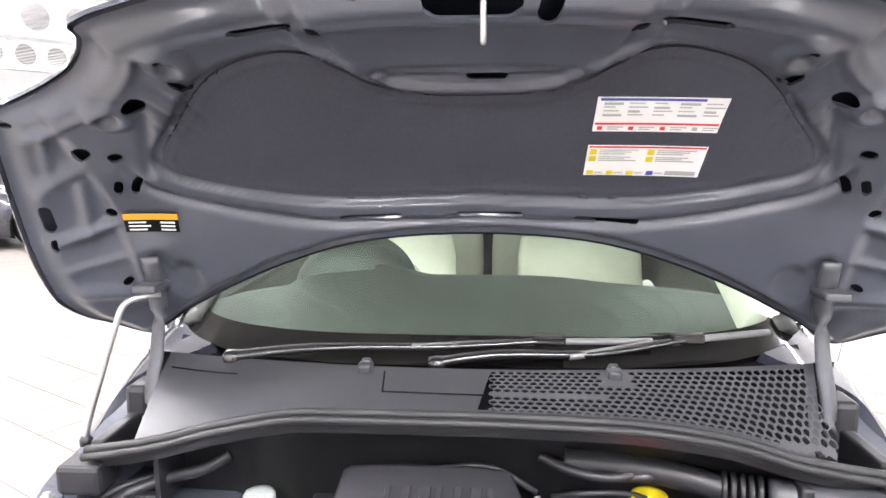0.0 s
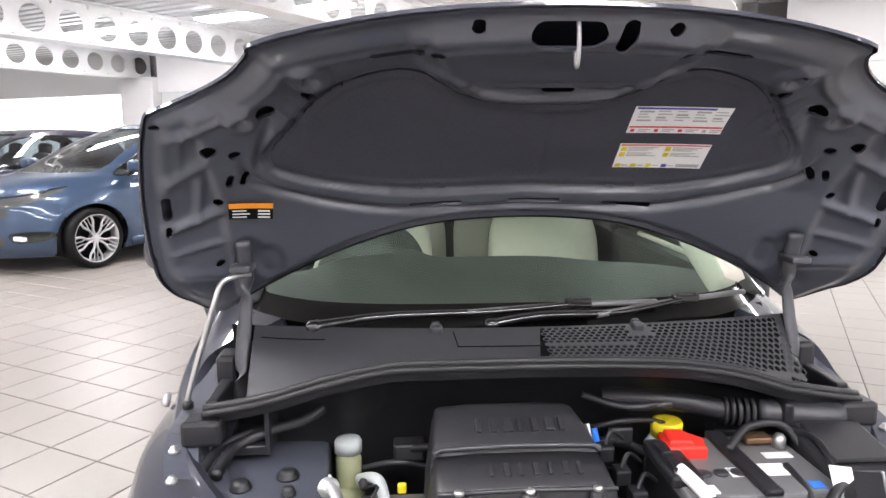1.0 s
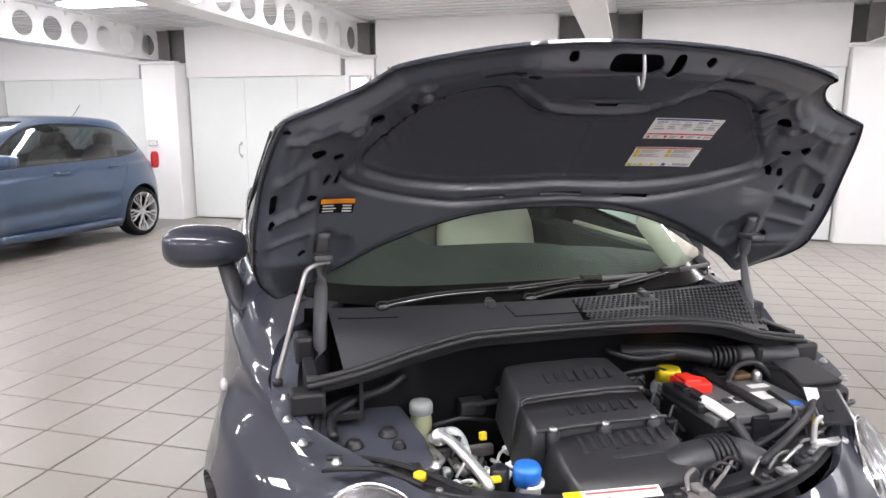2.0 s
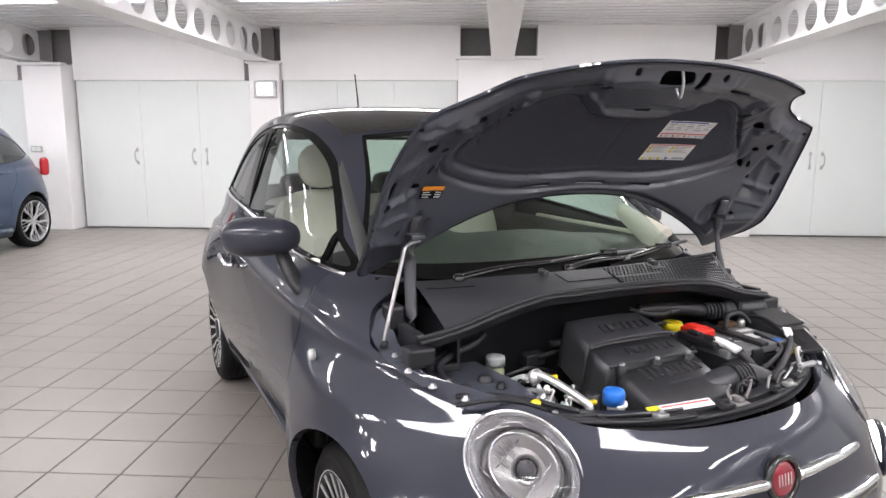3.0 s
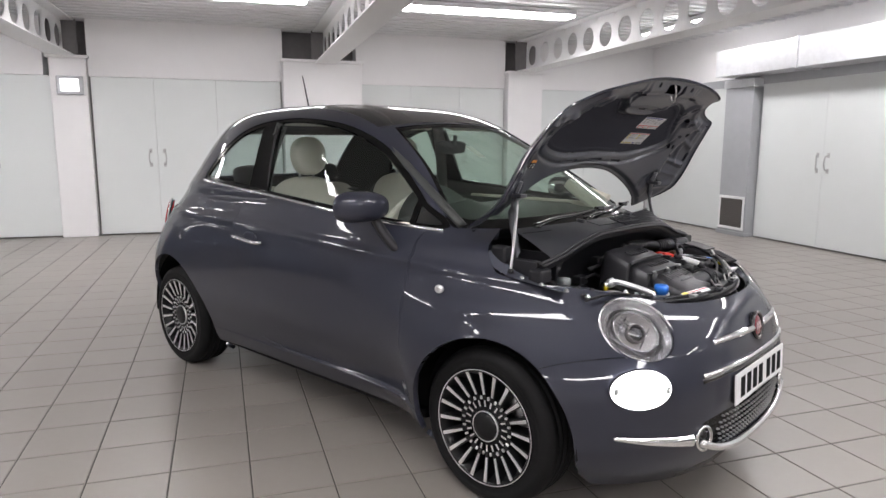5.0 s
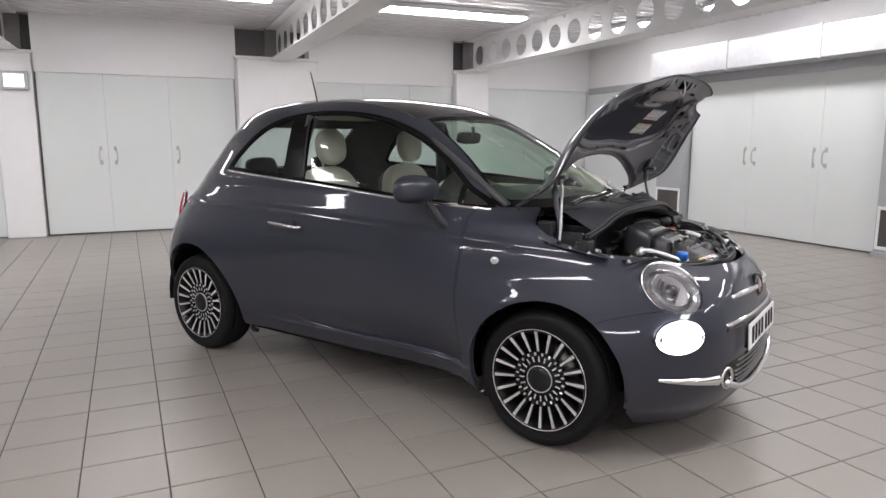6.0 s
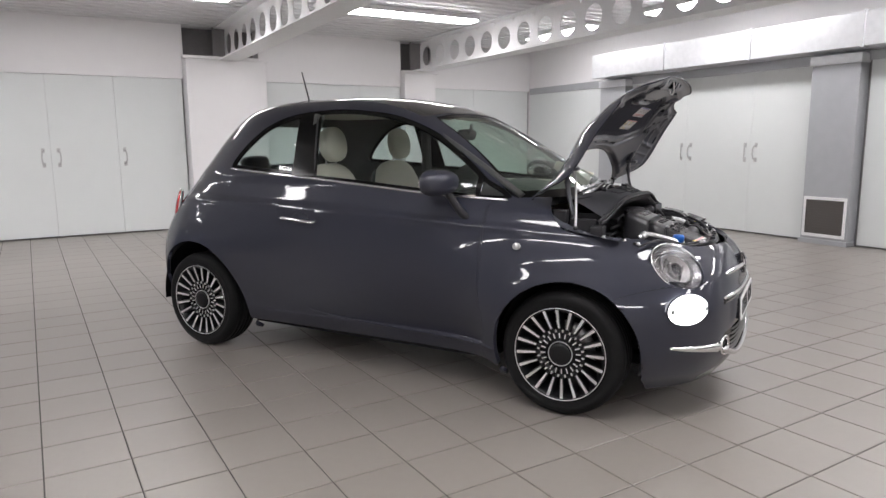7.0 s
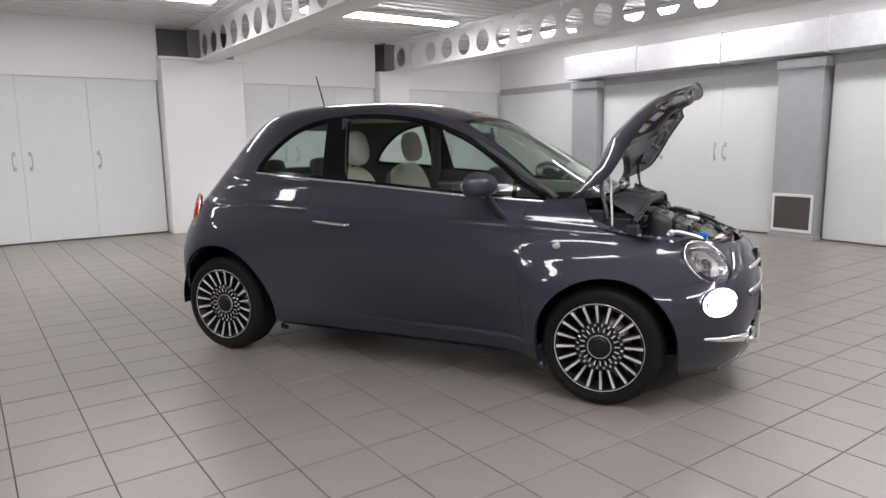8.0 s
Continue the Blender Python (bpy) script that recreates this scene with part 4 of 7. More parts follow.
half_pad = [(0.0, -0.142), (0.10, -0.137), (0.25, -0.137), (0.36, -0.158), (0.43, -0.185), (0.478, -0.215), (0.480, -0.25), (0.44, -0.30), (0.385, -0.365), (0.33, -0.405), (0.25, -0.425), (0.19, -0.405), (0.13, -0.360), (0.08, -0.345), (0.0, -0.342)]
PAD = outline(half_pad + [(-x, y) for x, y in half_pad[-2:0:-1]], 5)
pad_in = inside(PAD, (0, 1))
LATCH = outline([(-0.182, -0.59), (-0.175, -0.44), (-0.11, -0.402), (0.11, -0.402), (0.175, -0.44), (0.182, -0.59)], 5)
latch_in = inside(LATCH, (0, 1))
FLARE = outline([(-0.205, -0.59), (-0.205, -0.425), (-0.11, -0.358), (0.11, -0.358), (0.205, -0.425), (0.205, -0.59)], 5)
flare_in = inside(FLARE, (0, 1))
inner = hood_full.keep(lambda v: hood_edge(v) - 0.005)


def depth(v):
    """How far the pressed panel lies under the outer skin."""
    a, y = np.abs(v[:, 0]), v[:, 1]
    e, p = hood_edge(v), pad_in(v)
    d = 0.007 + 0.021 * smoothstep(0.012, 0.034, e)
    deep = smoothstep(0.010, 0.030, e)
    d += 0.006 * bell(e - 0.048, 0.006) * smoothstep(-0.20, -0.30, y)
    d -= 0.013 * smoothstep(-0.016, -0.008, p)
    d += 0.0025 * bell(p - 0.012, 0.004) - 0.0015 * bell(v[:, 0] - 0.02, 0.005) * smoothstep(0.0, 0.02, p)
    for at in (-0.352, -0.392, -0.412):
        d -= 0.004 * bell(y - at - 0.10 * np.clip(a - 0.08, 0, 1), 0.0045) * smoothstep(0.150, 0.120, a)
    for at, ty in ((0.41, -0.345), (0.435, -0.325), (0.455, -0.30)):
        d -= 0.0035 * bell((a - at) + 0.55 * (y - ty), 0.004) * smoothstep(0.05, 0.03, np.abs(y - ty))
    d += 0.011 * bell(p + 0.028, 0.0055) * smoothstep(0.30, 0.20, flare_in(v) * -1 + 0.25)
    d -= 0.012 * bell(p + 0.050, 0.0075) * smoothstep(-0.26, -0.20, y)
    d -= 0.006 * bell(rear_gap(v) - 0.020, 0.006) * smoothstep(0.46, 0.40, a)
    d += deep * (0.006 * smoothstep(-0.004, 0.006, flare_in(v)) + 0.008 * smoothstep(-0.004, 0.008, latch_in(v)))
    side = smoothstep(0.582, 0.600, a) * smoothstep(0.016, 0.034, e)
    d -= 0.011 * side
    for at, slope, high, wide in ((-0.312, 0.1, 0.009, 0.008), (-0.225, 0.45, 0.010, 0.013), (-0.118, 0.15, 0.011, 0.010), (-0.055, 0.0, 0.006, 0.007), (0.012, -0.4, 0.009, 0.015)):
        d += high * side * bell(y - at - slope * (a - 0.64), wide)
    d += 0.008 * side * bell(a - 0.625 - 0.25 * (y + 0.15), 0.008) * smoothstep(-0.23, -0.21, y) * smoothstep(-0.10, -0.13, y)
    d -= 0.007 * bell(a - 0.500 - 0.35 * (y + 0.25), 0.010) * smoothstep(-0.36, -0.33, y) * smoothstep(-0.20, -0.23, y)
    for bx, by in ((0.390, -0.430), (0.512, -0.345)):
        r = np.hypot(a - bx, y - by)
        d += 0.012 * smoothstep(0.036, 0.020, r) - 0.011 * smoothstep(0.015, 0.008, r)
    for bx, by in ((0.560, -0.02), (0.52, 0.01)):
        d -= 0.008 * smoothstep(0.035, 0.015, np.hypot(a - bx, (y - by) * 0.7))
    return np.clip(d, 0.004, 0.06)


HOLES = [capsule(-0.036, -0.493, 0.036, -0.493, 0.021), capsule(0.090, -0.504, 0.084, -0.477, 0.013), capsule(0.155, -0.503, 0.157, -0.503, 0.011), capsule(-0.134, -0.506, -0.132, -0.506, 0.011),
         capsule(-0.006, -0.377, 0.036, -0.377, 0.007)]
for sx in (-1, 1):
    HOLES += [capsule(sx * 0.215, -0.463, sx * 0.285, -0.454, 0.006), capsule(sx * 0.186, -0.455, sx * 0.192, -0.455, 0.008),
              capsule(sx * 0.398, -0.374, sx * 0.390, -0.366, 0.008), capsule(sx * 0.462, -0.345, sx * 0.470, -0.339, 0.011), capsule(sx * 0.387, -0.418, sx * 0.389, -0.416, 0.005),
              capsule(sx * 0.531, -0.253, sx * 0.537, -0.251, 0.008), capsule(sx * 0.527, -0.200, sx * 0.534, -0.183, 0.006), capsule(sx * 0.550, -0.202, sx * 0.557, -0.186, 0.006),
              capsule(sx * 0.195 - 0.033, -0.094, sx * 0.195 + 0.062, -0.094 + sx * 0.005, 0.0068), capsule(sx * 0.581, -0.147, sx * 0.586, -0.145, 0.008), capsule(sx * 0.660, -0.175, sx * 0.664, -0.140, 0.008),
              capsule(sx * 0.666, -0.115, sx * 0.669, -0.100, 0.006), capsule(sx * 0.570, -0.268, sx * 0.577, -0.264, 0.011), capsule(sx * 0.602, -0.004, sx * 0.606, 0.000, 0.007), capsule(sx * 0.640, -0.330, sx * 0.632, -0.330, 0.005)]
HOLES.append(capsule(-0.030, -0.102, 0.066, -0.102, 0.0068))
dd = depth(inner.v)
n_in = inner.normals()
inner_pressed = Skin(np.hstack([inner.v, inner.v - n_in * dd[:, None]]), inner.f)


class Sheet6(Skin):
    """A sheet that carries its plan place beside its pressed place, so that it is cut in plan."""

    def trim(self):
        used = sorted({i for f in self.f for i in f})
        at = {a: k for k, a in enumerate(used)}
        return Sheet6(self.v[used], [tuple(at[i] for i in f) for f in self.f])

    def split(self, fn):
        val = fn(self.v)
        val = np.where(np.abs(val) < 1e-7, 1e-7, val)
        vs, vals = list(self.v), list(val)
        cache, pos, neg = {}, [], []

        def cut(a, b):
            key = (a, b) if a < b else (b, a)
            if key not in cache:
                t = vals[a] / (vals[a] - vals[b])
                vs.append(vs[a] + t * (vs[b] - vs[a]))
                cache[key] = len(vs) - 1
            return cache[key]
        sign = [x > 0 for x in vals]
        for f in self.f:
            s = [sign[i] for i in f]
            if all(s):
                pos.append(f)
            elif not any(s):
                neg.append(f)
            else:
                fp, fq = [], []
                for k, a in enumerate(f):
                    b = f[(k + 1) % len(f)]
                    (fp if sign[a] else fq).append(a)
                    if sign[a] != sign[b]:
                        c = cut(a, b)
                        fp.append(c)
                        fq.append(c)
                if len(fp) > 2:
                    pos.append(tuple(fp))
                if len(fq) > 2:
                    neg.append(tuple(fq))
        arr = np.array(vs)
        return Sheet6(arr, pos).trim(), Sheet6(arr, neg).trim()


sheet = Sheet6(inner_pressed.v, inner_pressed.f)
for h in HOLES:
    sheet = sheet.split(lambda v: -h(v))[0]
pad_sheet, sheet = sheet.split(pad_in)
panel_sk = Skin(sheet.v[:, 3:], [f[::-1] for f in sheet.f]).rim(0.005)
raw("inner_panel", panel_sk.v, panel_sk.f, M_PAINT_IN, bonnet, "slate grey pressed inner panel with slots")
pad_sk = Skin(pad_sheet.v[:, 3:], [f[::-1] for f in pad_sheet.f]).moved(0.004).rim(0.006)
raw("insulation_pad", pad_sk.v, pad_sk.f, M_PAD, bonnet, "dark grey felt insulation pad")


def under(x, y, lift):
    """A point of the closed panel's underside, lifted off it towards the engine."""
    h = 0.004

    def height(a, b):
        return float(hood_z(np.array([a]), np.array([b]))[0])
    px, py = x, y
    for _ in range(2):
        n = Vector(((height(px + h, py) - height(px - h, py)) / (2 * h), (height(px, py + h) - height(px, py - h)) / (2 * h), -1)).normalized()
        q = Vector((px, py, height(px, py))) + n * float(depth(np.array([(px, py, 0.0)]))[0])
        px, py = px + x - q.x, py + y - q.y
    return q + n * lift, n


# stickers follow the panel's curve
def patch(name, x0, x1, y0, y1, lift, material, parent, skew=(0.0, 0.0, 0.0)):
    bm = bmesh.new()
    ky, xc, yc = skew
    nx_ = max(1, int(abs(x1 - x0) / 0.02))
    ny_ = max(1, int(abs(y1 - y0) / 0.02))
    lay = []
    for up in (lift, lift - 0.0008):
        lay.append([[bm.verts.new(under(x0 + (x1 - x0) * i / nx_ - 0.12 * bool(ky) * (y0 + (y1 - y0) * j / ny_ - yc), y0 + (y1 - y0) * j / ny_ + ky * (x0 + (x1 - x0) * i / nx_ - xc), up)[0]) for i in range(nx_ + 1)] for j in range(ny_ + 1)])
    for j in range(ny_):
        for i in range(nx_):
            a = lay[0]
            bm.faces.new((a[j][i], a[j + 1][i], a[j + 1][i + 1], a[j][i + 1]))
    rim_top = [lay[0][0][i] for i in range(nx_ + 1)] + [lay[0][j][nx_] for j in range(1, ny_ + 1)] + [lay[0][ny_][i] for i in range(nx_ - 1, -1, -1)] + [lay[0][j][0] for j in range(ny_ - 1, 0, -1)]
    rim_low = [lay[1][0][i] for i in range(nx_ + 1)] + [lay[1][j][nx_] for j in range(1, ny_ + 1)] + [lay[1][ny_][i] for i in range(nx_ - 1, -1, -1)] + [lay[1][j][0] for j in range(ny_ - 1, 0, -1)]
    for k in range(len(rim_top)):
        q = (k + 1) % len(rim_top)
        bm.faces.new((rim_top[k], rim_top[q], rim_low[q], rim_low[k]))
    for row in lay[1]:
        for v in row:
            if not v.link_faces:
                bm.verts.remove(v)
    return part(name, bm, material, parent)


def sticker(x, y, w, h, kind):
    st = new("sticker")
    st.parent = bonnet
    a0, a1, b0, b1 = x - w / 2, x + w / 2, y - h / 2, y + h / 2
    patch("paper", a0, a1, b0, b1, 0.0055, M_LABEL, st)
    up = 0.0068
    if kind == "service":
        st["label"] = "white service label with blue and red stripes"
        patch("stripe", a0 + 0.004, a1 - 0.03, b0 + 0.0015, b0 + 0.005, up, M_LABELBLUE, st)
        patch("stripe", a0 + 0.002, a1 - 0.002, b1 - 0.017, b1 - 0.014, up, M_LABELRED, st)
        for k in range(5):
            a = a0 + 0.010 + k * 0.034
            for j in range(4):
                patch("print_bar", a, a + 0.026 - 0.005 * ((k + 2 * j) % 3), b0 + 0.009 + 0.007 * j, b0 + (0.0105 if (k + j) % 3 else 0.0125) + 0.007 * j, up, M_PRINT, st)
        for k in range(4):
            a = a0 + 0.006 + k * 0.044
            patch("print_mark", a, a + 0.007, b1 - 0.010, b1 - 0.004, up, M_LABELRED if k < 3 else M_PRINT, st)
            patch("print_bar", a + 0.014, a + 0.036, b1 - 0.010, b1 - 0.0085, up, M_PRINT, st)
            patch("print_bar", a + 0.014, a + 0.030, b1 - 0.006, b1 - 0.0045, up, M_PRINT, st)
    else:
        st["label"] = "white warning label with yellow marks and a red stripe"
        patch("stripe", a0 + 0.002, a1 - 0.002, b0 + 0.001, b0 + 0.0035, up, M_LABELRED, st)
        for k in range(2):
            for j in range(2):
                a, b = a0 + 0.004 + k * 0.084, b0 + 0.007 + 0.014 * j
                patch("print_mark", a, a + 0.010, b, b + 0.010, up, M_YELLOW, st)
                for q in range(3):
                    patch("print_bar", a + 0.014, a + 0.070 - 0.009 * ((q + j) % 3), b + 0.0005 + 0.0036 * q, b + 0.0018 + 0.0036 * q, up, M_PRINT if k or j else M_CAPGREY, st)
        for k in range(4):
            a = a0 + 0.004 + k * 0.030
            patch("print_mark", a, a + 0.010, b1 - 0.011, b1 - 0.003, up, M_YELLOW if k < 3 else M_LABELBLUE, st)
            patch("print_bar", a + 0.012, a + 0.024, b1 - 0.008, b1 - 0.0065, up, M_PRINT, st)
        patch("print_bar", a0 + 0.122, a1 - 0.006, b1 - 0.012, b1 - 0.004, up, M_PRINT, st)


sticker(0.253, -0.302, 0.174, 0.063, "service")
sticker(0.250, -0.2125, 0.172, 0.062, "warning")
lab = new("warning_label")
lab.parent = bonnet
lab["label"] = "black warning label with an orange header"
tilt = (0.22, -0.5315, -0.121)
patch("label_base", -0.5695, -0.4935, -0.1395, -0.1025, 0.006, M_DARK, lab, tilt)
patch("label_header", -0.5695, -0.4935, -0.1395, -0.1275, 0.0075, M_ORANGE, lab, tilt)
for j in range(3):
    patch("print_bar", -0.564, -0.540 + 0.006 * (j % 2), -0.123 + 0.007 * j, -0.1205 + 0.007 * j, 0.0075, M_WHITEPL, lab, tilt)
    patch("print_bar", -0.520, -0.499, -0.123 + 0.007 * j, -0.120 + 0.007 * j, 0.0075, M_WHITEPL, lab, tilt)
# latch striker
p, n = under(0.012, -0.486, 0.0)
part("striker", pipe([tuple(p + n * a + Vector((0.0, b, 0))) for a, b in ((-0.01, -0.022), (0.018, -0.018), (0.030, 0.0), (0.018, 0.016), (-0.01, 0.022))], 0.0036, 8, 5), M_STEEL, bonnet, "bright steel latch loop", True)

# ---- hinges and prop ----
for sx in (-1, 1):
    part("bonnet_hinge", merge(pipe([(sx * 0.575, 0.03, 0.80), (sx * 0.572, 0.02, 0.90), (sx * 0.565, 0.045, 1.00), (sx * 0.560, 0.05, 1.08), (sx * 0.555, 0.02, 1.16)], 0.016, 8, 5, True, 0.45),
                              box(sx * 0.56 - 0.02, sx * 0.56 + 0.02, 0.0, 0.06, 1.10, 1.115, 0.004)), M_HINGE, car, "grey steel hinge arm", True)
part("prop_rod", pipe([(-0.667, -0.025, 0.855), (-0.655, -0.022, 0.90), (-0.612, -0.005, 1.04), (-0.598, 0.005, 1.080), (-0.575, 0.018, 1.092), (-0.545, 0.03, 1.095)], 0.0055, 10, 6), M_STEEL, car, "bright steel prop rod", True)
part("rod_socket", turn([(0.011, 0), (0.011, 0.010), (0.007, 0.016)], 16, pose(-0.667, -0.025, 0.842)), M_BLACK, car, smooth=True)

# ---- scuttle panel with its honeycomb intake ----
strip_z = smooth_curve([-0.63, -0.5, -0.37, -0.24, -0.02, 0.21, 0.36, 0.465, 0.63], [0.868, 0.894, 0.932, 0.955, 0.957, 0.950, 0.928, 0.895, 0.862])


def cowl_z(x, f):
    """Height of the scuttle: f runs from its front edge (0) to the wiper trough (1)."""
    rear = 0.985 - 0.004 * (x / 0.55) ** 2
    front = strip_z(x)
    return front + (rear - front) * (0.75 * f + 0.25 * np.sin(0.5 * math.pi * f))


def cowl_y(x, f):
    front = -0.135 + 0.03 * (abs(x) / 0.6) ** 2
    rear = -0.010 + 0.075 * (abs(x) / 0.56) ** 2
    return front * (1 - f) + rear * f


def cowl_edge(f, side):
    return (0.535 + 0.015 * f) if side < 0 else (0.50 + 0.06 * f)


bm = bmesh.new()
nx, nf_ = 60, 16
grid = []
for i in range(nx + 1):
    for j in range(nf_ + 1):
        f = j / nf_
        x = -cowl_edge(f, -1) + (cowl_edge(f, -1) + cowl_edge(f, 1)) * i / nx
        grid.append(bm.verts.new((x, cowl_y(x, f), float(cowl_z(x, f)))))
for i in range(nx):
    for j in range(nf_):
        f0, x0 = (j + 0.5) / nf_, -0.52 + 1.05 * (i + 0.5) / nx
        if 0.03 < x0 < 0.515 and 0.10 < f0 < 0.92:
            continue
        a = i * (nf_ + 1) + j
        bm.faces.new((grid[a], grid[a + nf_ + 1], grid[a + nf_ + 2], grid[a + 1]))
scuttle = part("scuttle_panel", bm, M_COWL, car, "dark grey plastic scuttle panel", True)
# the intake: hexagonal cells with open centres; a black sheet below paints their shade
bm = bmesh.new()
pitch = 0.0138
for r in range(11):
    for c in range(40):
        x = 0.026 + (c + 0.5 * (r % 2)) * pitch
        f = 0.115 + r * 0.079
        if x > 0.530 or f > 0.95:
            continue
        solid = (abs(x - 0.218) < 0.022 and 0.62 < f) or (x < 0.20 and 0.40 < f < 0.46) or (x > 0.44 and f < 0.15)
        ring_o, ring_i, ring_d = [], [], []
        for k in range(6):
            a = math.pi / 3 * k + math.pi / 6
            ox, of = x + pitch * 0.578 * math.cos(a), f + 0.0527 * math.sin(a)
            ix, if_ = x + pitch * 0.45 * math.cos(a), f + 0.0415 * math.sin(a)
            ring_o.append(bm.verts.new((ox, cowl_y(ox, of), float(cowl_z(ox, of)) + 0.001)))
            ring_i.append(bm.verts.new((ix, cowl_y(ix, if_), float(cowl_z(ix, if_)) + 0.001)))
            ring_d.append(bm.verts.new((ix, cowl_y(ix, if_), float(cowl_z(ix, if_)) - 0.0012)))
        if solid:
            bm.faces.new(ring_o)
            for q in ring_i + ring_d:
                bm.verts.remove(q)
            continue
        for k in range(6):
            j = (k + 1) % 6
            bm.faces.new((ring_o[k], ring_o[j], ring_i[j], ring_i[k]))
            bm.faces.new((ring_i[k], ring_i[j], ring_d[j], ring_d[k]))
part("intake_grille", bm, M_GRID, car, "honeycomb air intake grille")
bm = bmesh.new()
tray = [[bm.verts.new((x, cowl_y(x, f), float(cowl_z(x, f)) - 0.03)) for x in np.linspace(0.0, 0.54, 12)] for f in (0.0, 0.5, 1.0)]
for a, b in zip(tray, tray[1:]):
    for k in range(11):
        bm.faces.new((a[k], a[k + 1], b[k + 1], b[k]))
part("intake_tray", bm, M_DARK, car)
# wiper trough between the scuttle and the glass
bm = bmesh.new()
xs_t = np.linspace(-0.60, 0.60, 41)
rows_t = []
for g in range(5):
    row = []
    for x in xs_t:
        y0, y1 = cowl_y(x, 1.0), 0.078 + 0.115 * (x / 0.55) ** 2
        z0 = float(cowl_z(x, 1.0))
        t_ = (0.0, 0.06, 0.5, 0.85, 1.0)[g]
        row.append(bm.verts.new((x, y0 + (y1 - y0) * t_, z0 + (0.0, -0.035, -0.040, -0.030, -0.012)[g])))
    rows_t.append(row)
for a, b in zip(rows_t, rows_t[1:]):
    for k in range(40):
        bm.faces.new((a[k], a[k + 1], b[k + 1], b[k]))
part("wiper_trough", bm, M_DARK, car, "deep black wiper trough", True)
# flap outline and washer jets
for x, f in ((-0.183, 0.90), (0.218, 0.86)):
    y, z = cowl_y(x, f), float(cowl_z(x, f))
    part("washer_jet", merge(box(x - 0.012, x + 0.012, y - 0.014, y + 0.014, z - 0.006, z + 0.012, 0.005), box(x - 0.008, x + 0.008, y + 0.004, y + 0.018, z + 0.004, z + 0.016, 0.004)), M_COWL, car, "grey washer jet")
for a, b in (((-0.15, 0.86), (-0.145, 0.42)), ((-0.145, 0.42), (0.012, 0.40)), ((-0.53, 0.80), (-0.40, 0.72))):
    part("flap_seam", pipe([(a[0] + (b[0] - a[0]) * q, cowl_y(a[0] + (b[0] - a[0]) * q, a[1] + (b[1] - a[1]) * q), float(cowl_z(a[0] + (b[0] - a[0]) * q, a[1] + (b[1] - a[1]) * q)) + 0.0006) for q in (0, 0.33, 0.67, 1)], 0.0014, 6, 1, False), M_DARK, car)
# rubber seal along the front edge, and the wall below it
line = [(x, cowl_y(x, 0.0) - 0.008, float(strip_z(x)) + 0.004) for x in np.linspace(-0.61, 0.62, 30)]
part("bay_seal", merge(pipe(line, 0.0072, 10, 2), pipe([(x, y - 0.012, z - 0.007) for x, y, z in line], 0.0062, 10, 2)), M_SEAL, car, "black rubber bonnet seal", True)
bm = bmesh.new()
top = [bm.verts.new((x, y + 0.004, z)) for x, y, z in line]
mid = [bm.verts.new((x, y - 0.004, z - 0.030)) for x, y, z in line]
mid2 = [bm.verts.new((x, y + 0.10, z - 0.05)) for x, y, z in line]
low = [bm.verts.new((x, y + 0.12, 0.40)) for x, y, z in line]
for a, b in ((top, mid), (mid, mid2), (mid2, low)):
    for k in range(len(line) - 1):
        bm.faces.new((a[k], a[k + 1], b[k + 1], b[k]))
part("bulkhead", bm, M_ENGINE, car, "black bulkhead behind the engine", True)
for sx in (-1, 1):
    # end blocks of the seal and the boxed rails by the wings
    part("seal_end", box(sx * 0.612 - 0.036, sx * 0.612 + 0.036, -0.140, -0.085, 0.812, 0.860, 0.008), M_BLACK, car)
    bm = bmesh.new()
    pts_o = [(0.640, 0.11, 0.905), (0.672, 0.06, 0.862), (0.682, -0.02, 0.835), (0.680, -0.12, 0.82), (0.650, -0.22, 0.800)]
    pts_i = [(0.595, 0.09, 0.905), (0.615, 0.04, 0.868), (0.625, -0.02, 0.842), (0.620, -0.12, 0.815), (0.595, -0.21, 0.79)]
    rows_r = [[bm.verts.new((sx * x, y, z)) for x, y, z in spline(q, 4)] for q in (pts_o, pts_i)]
    rows_r.append([bm.verts.new((v.co.x - sx * 0.004, v.co.y, v.co.z - 0.022)) for v in rows_r[1]])
    rows_r.append([bm.verts.new((v.co.x - sx * 0.05, v.co.y, v.co.z - 0.026)) for v in rows_r[1]])
    rows_r.append([bm.verts.new((v.co.x - sx * 0.052, v.co.y, v.co.z - 0.16)) for v in rows_r[1]])
    for a, b in zip(rows_r, rows_r[1:]):
        for k in range(len(a) - 1):
            bm.faces.new((a[k], a[k + 1], b[k + 1], b[k]))
    part("wing_rail", bm, M_PAINT_IN, car, "slate grey inner wing rail")
    # dark well between scuttle and wing, where the hinge sits
    part("hinge_well", merge(box(sx * 0.555 - 0.055, sx * 0.555 + 0.055, -0.11, 0.10, 0.78, 0.80, 0.004), box(sx * 0.5 - 0.004, sx * 0.5 + 0.004, -0.11, 0.12, 0.78, 0.90), box(sx * 0.60 - 0.012, sx * 0.60 + 0.012, -0.10, 0.02, 0.82, 0.885, 0.005)), M_BLACK, car)
    part("hinge_mount", box(sx * 0.605 - 0.022, sx * 0.605 + 0.022, 0.03, 0.10, 0.86, 0.925, 0.010), M_BLACK, car)
    for k in range(4):
        y = 0.02 - 0.085 * k
        x = sx * (0.655 if k < 3 else 0.632)
        part("rail_bolt", turn([(0.010, 0), (0.010, 0.004), (0.007, 0.004), (0.006, 0.010)], 12, pose(x, y, 0.836 - 0.012 * k)), M_STEEL, car, smooth=True)

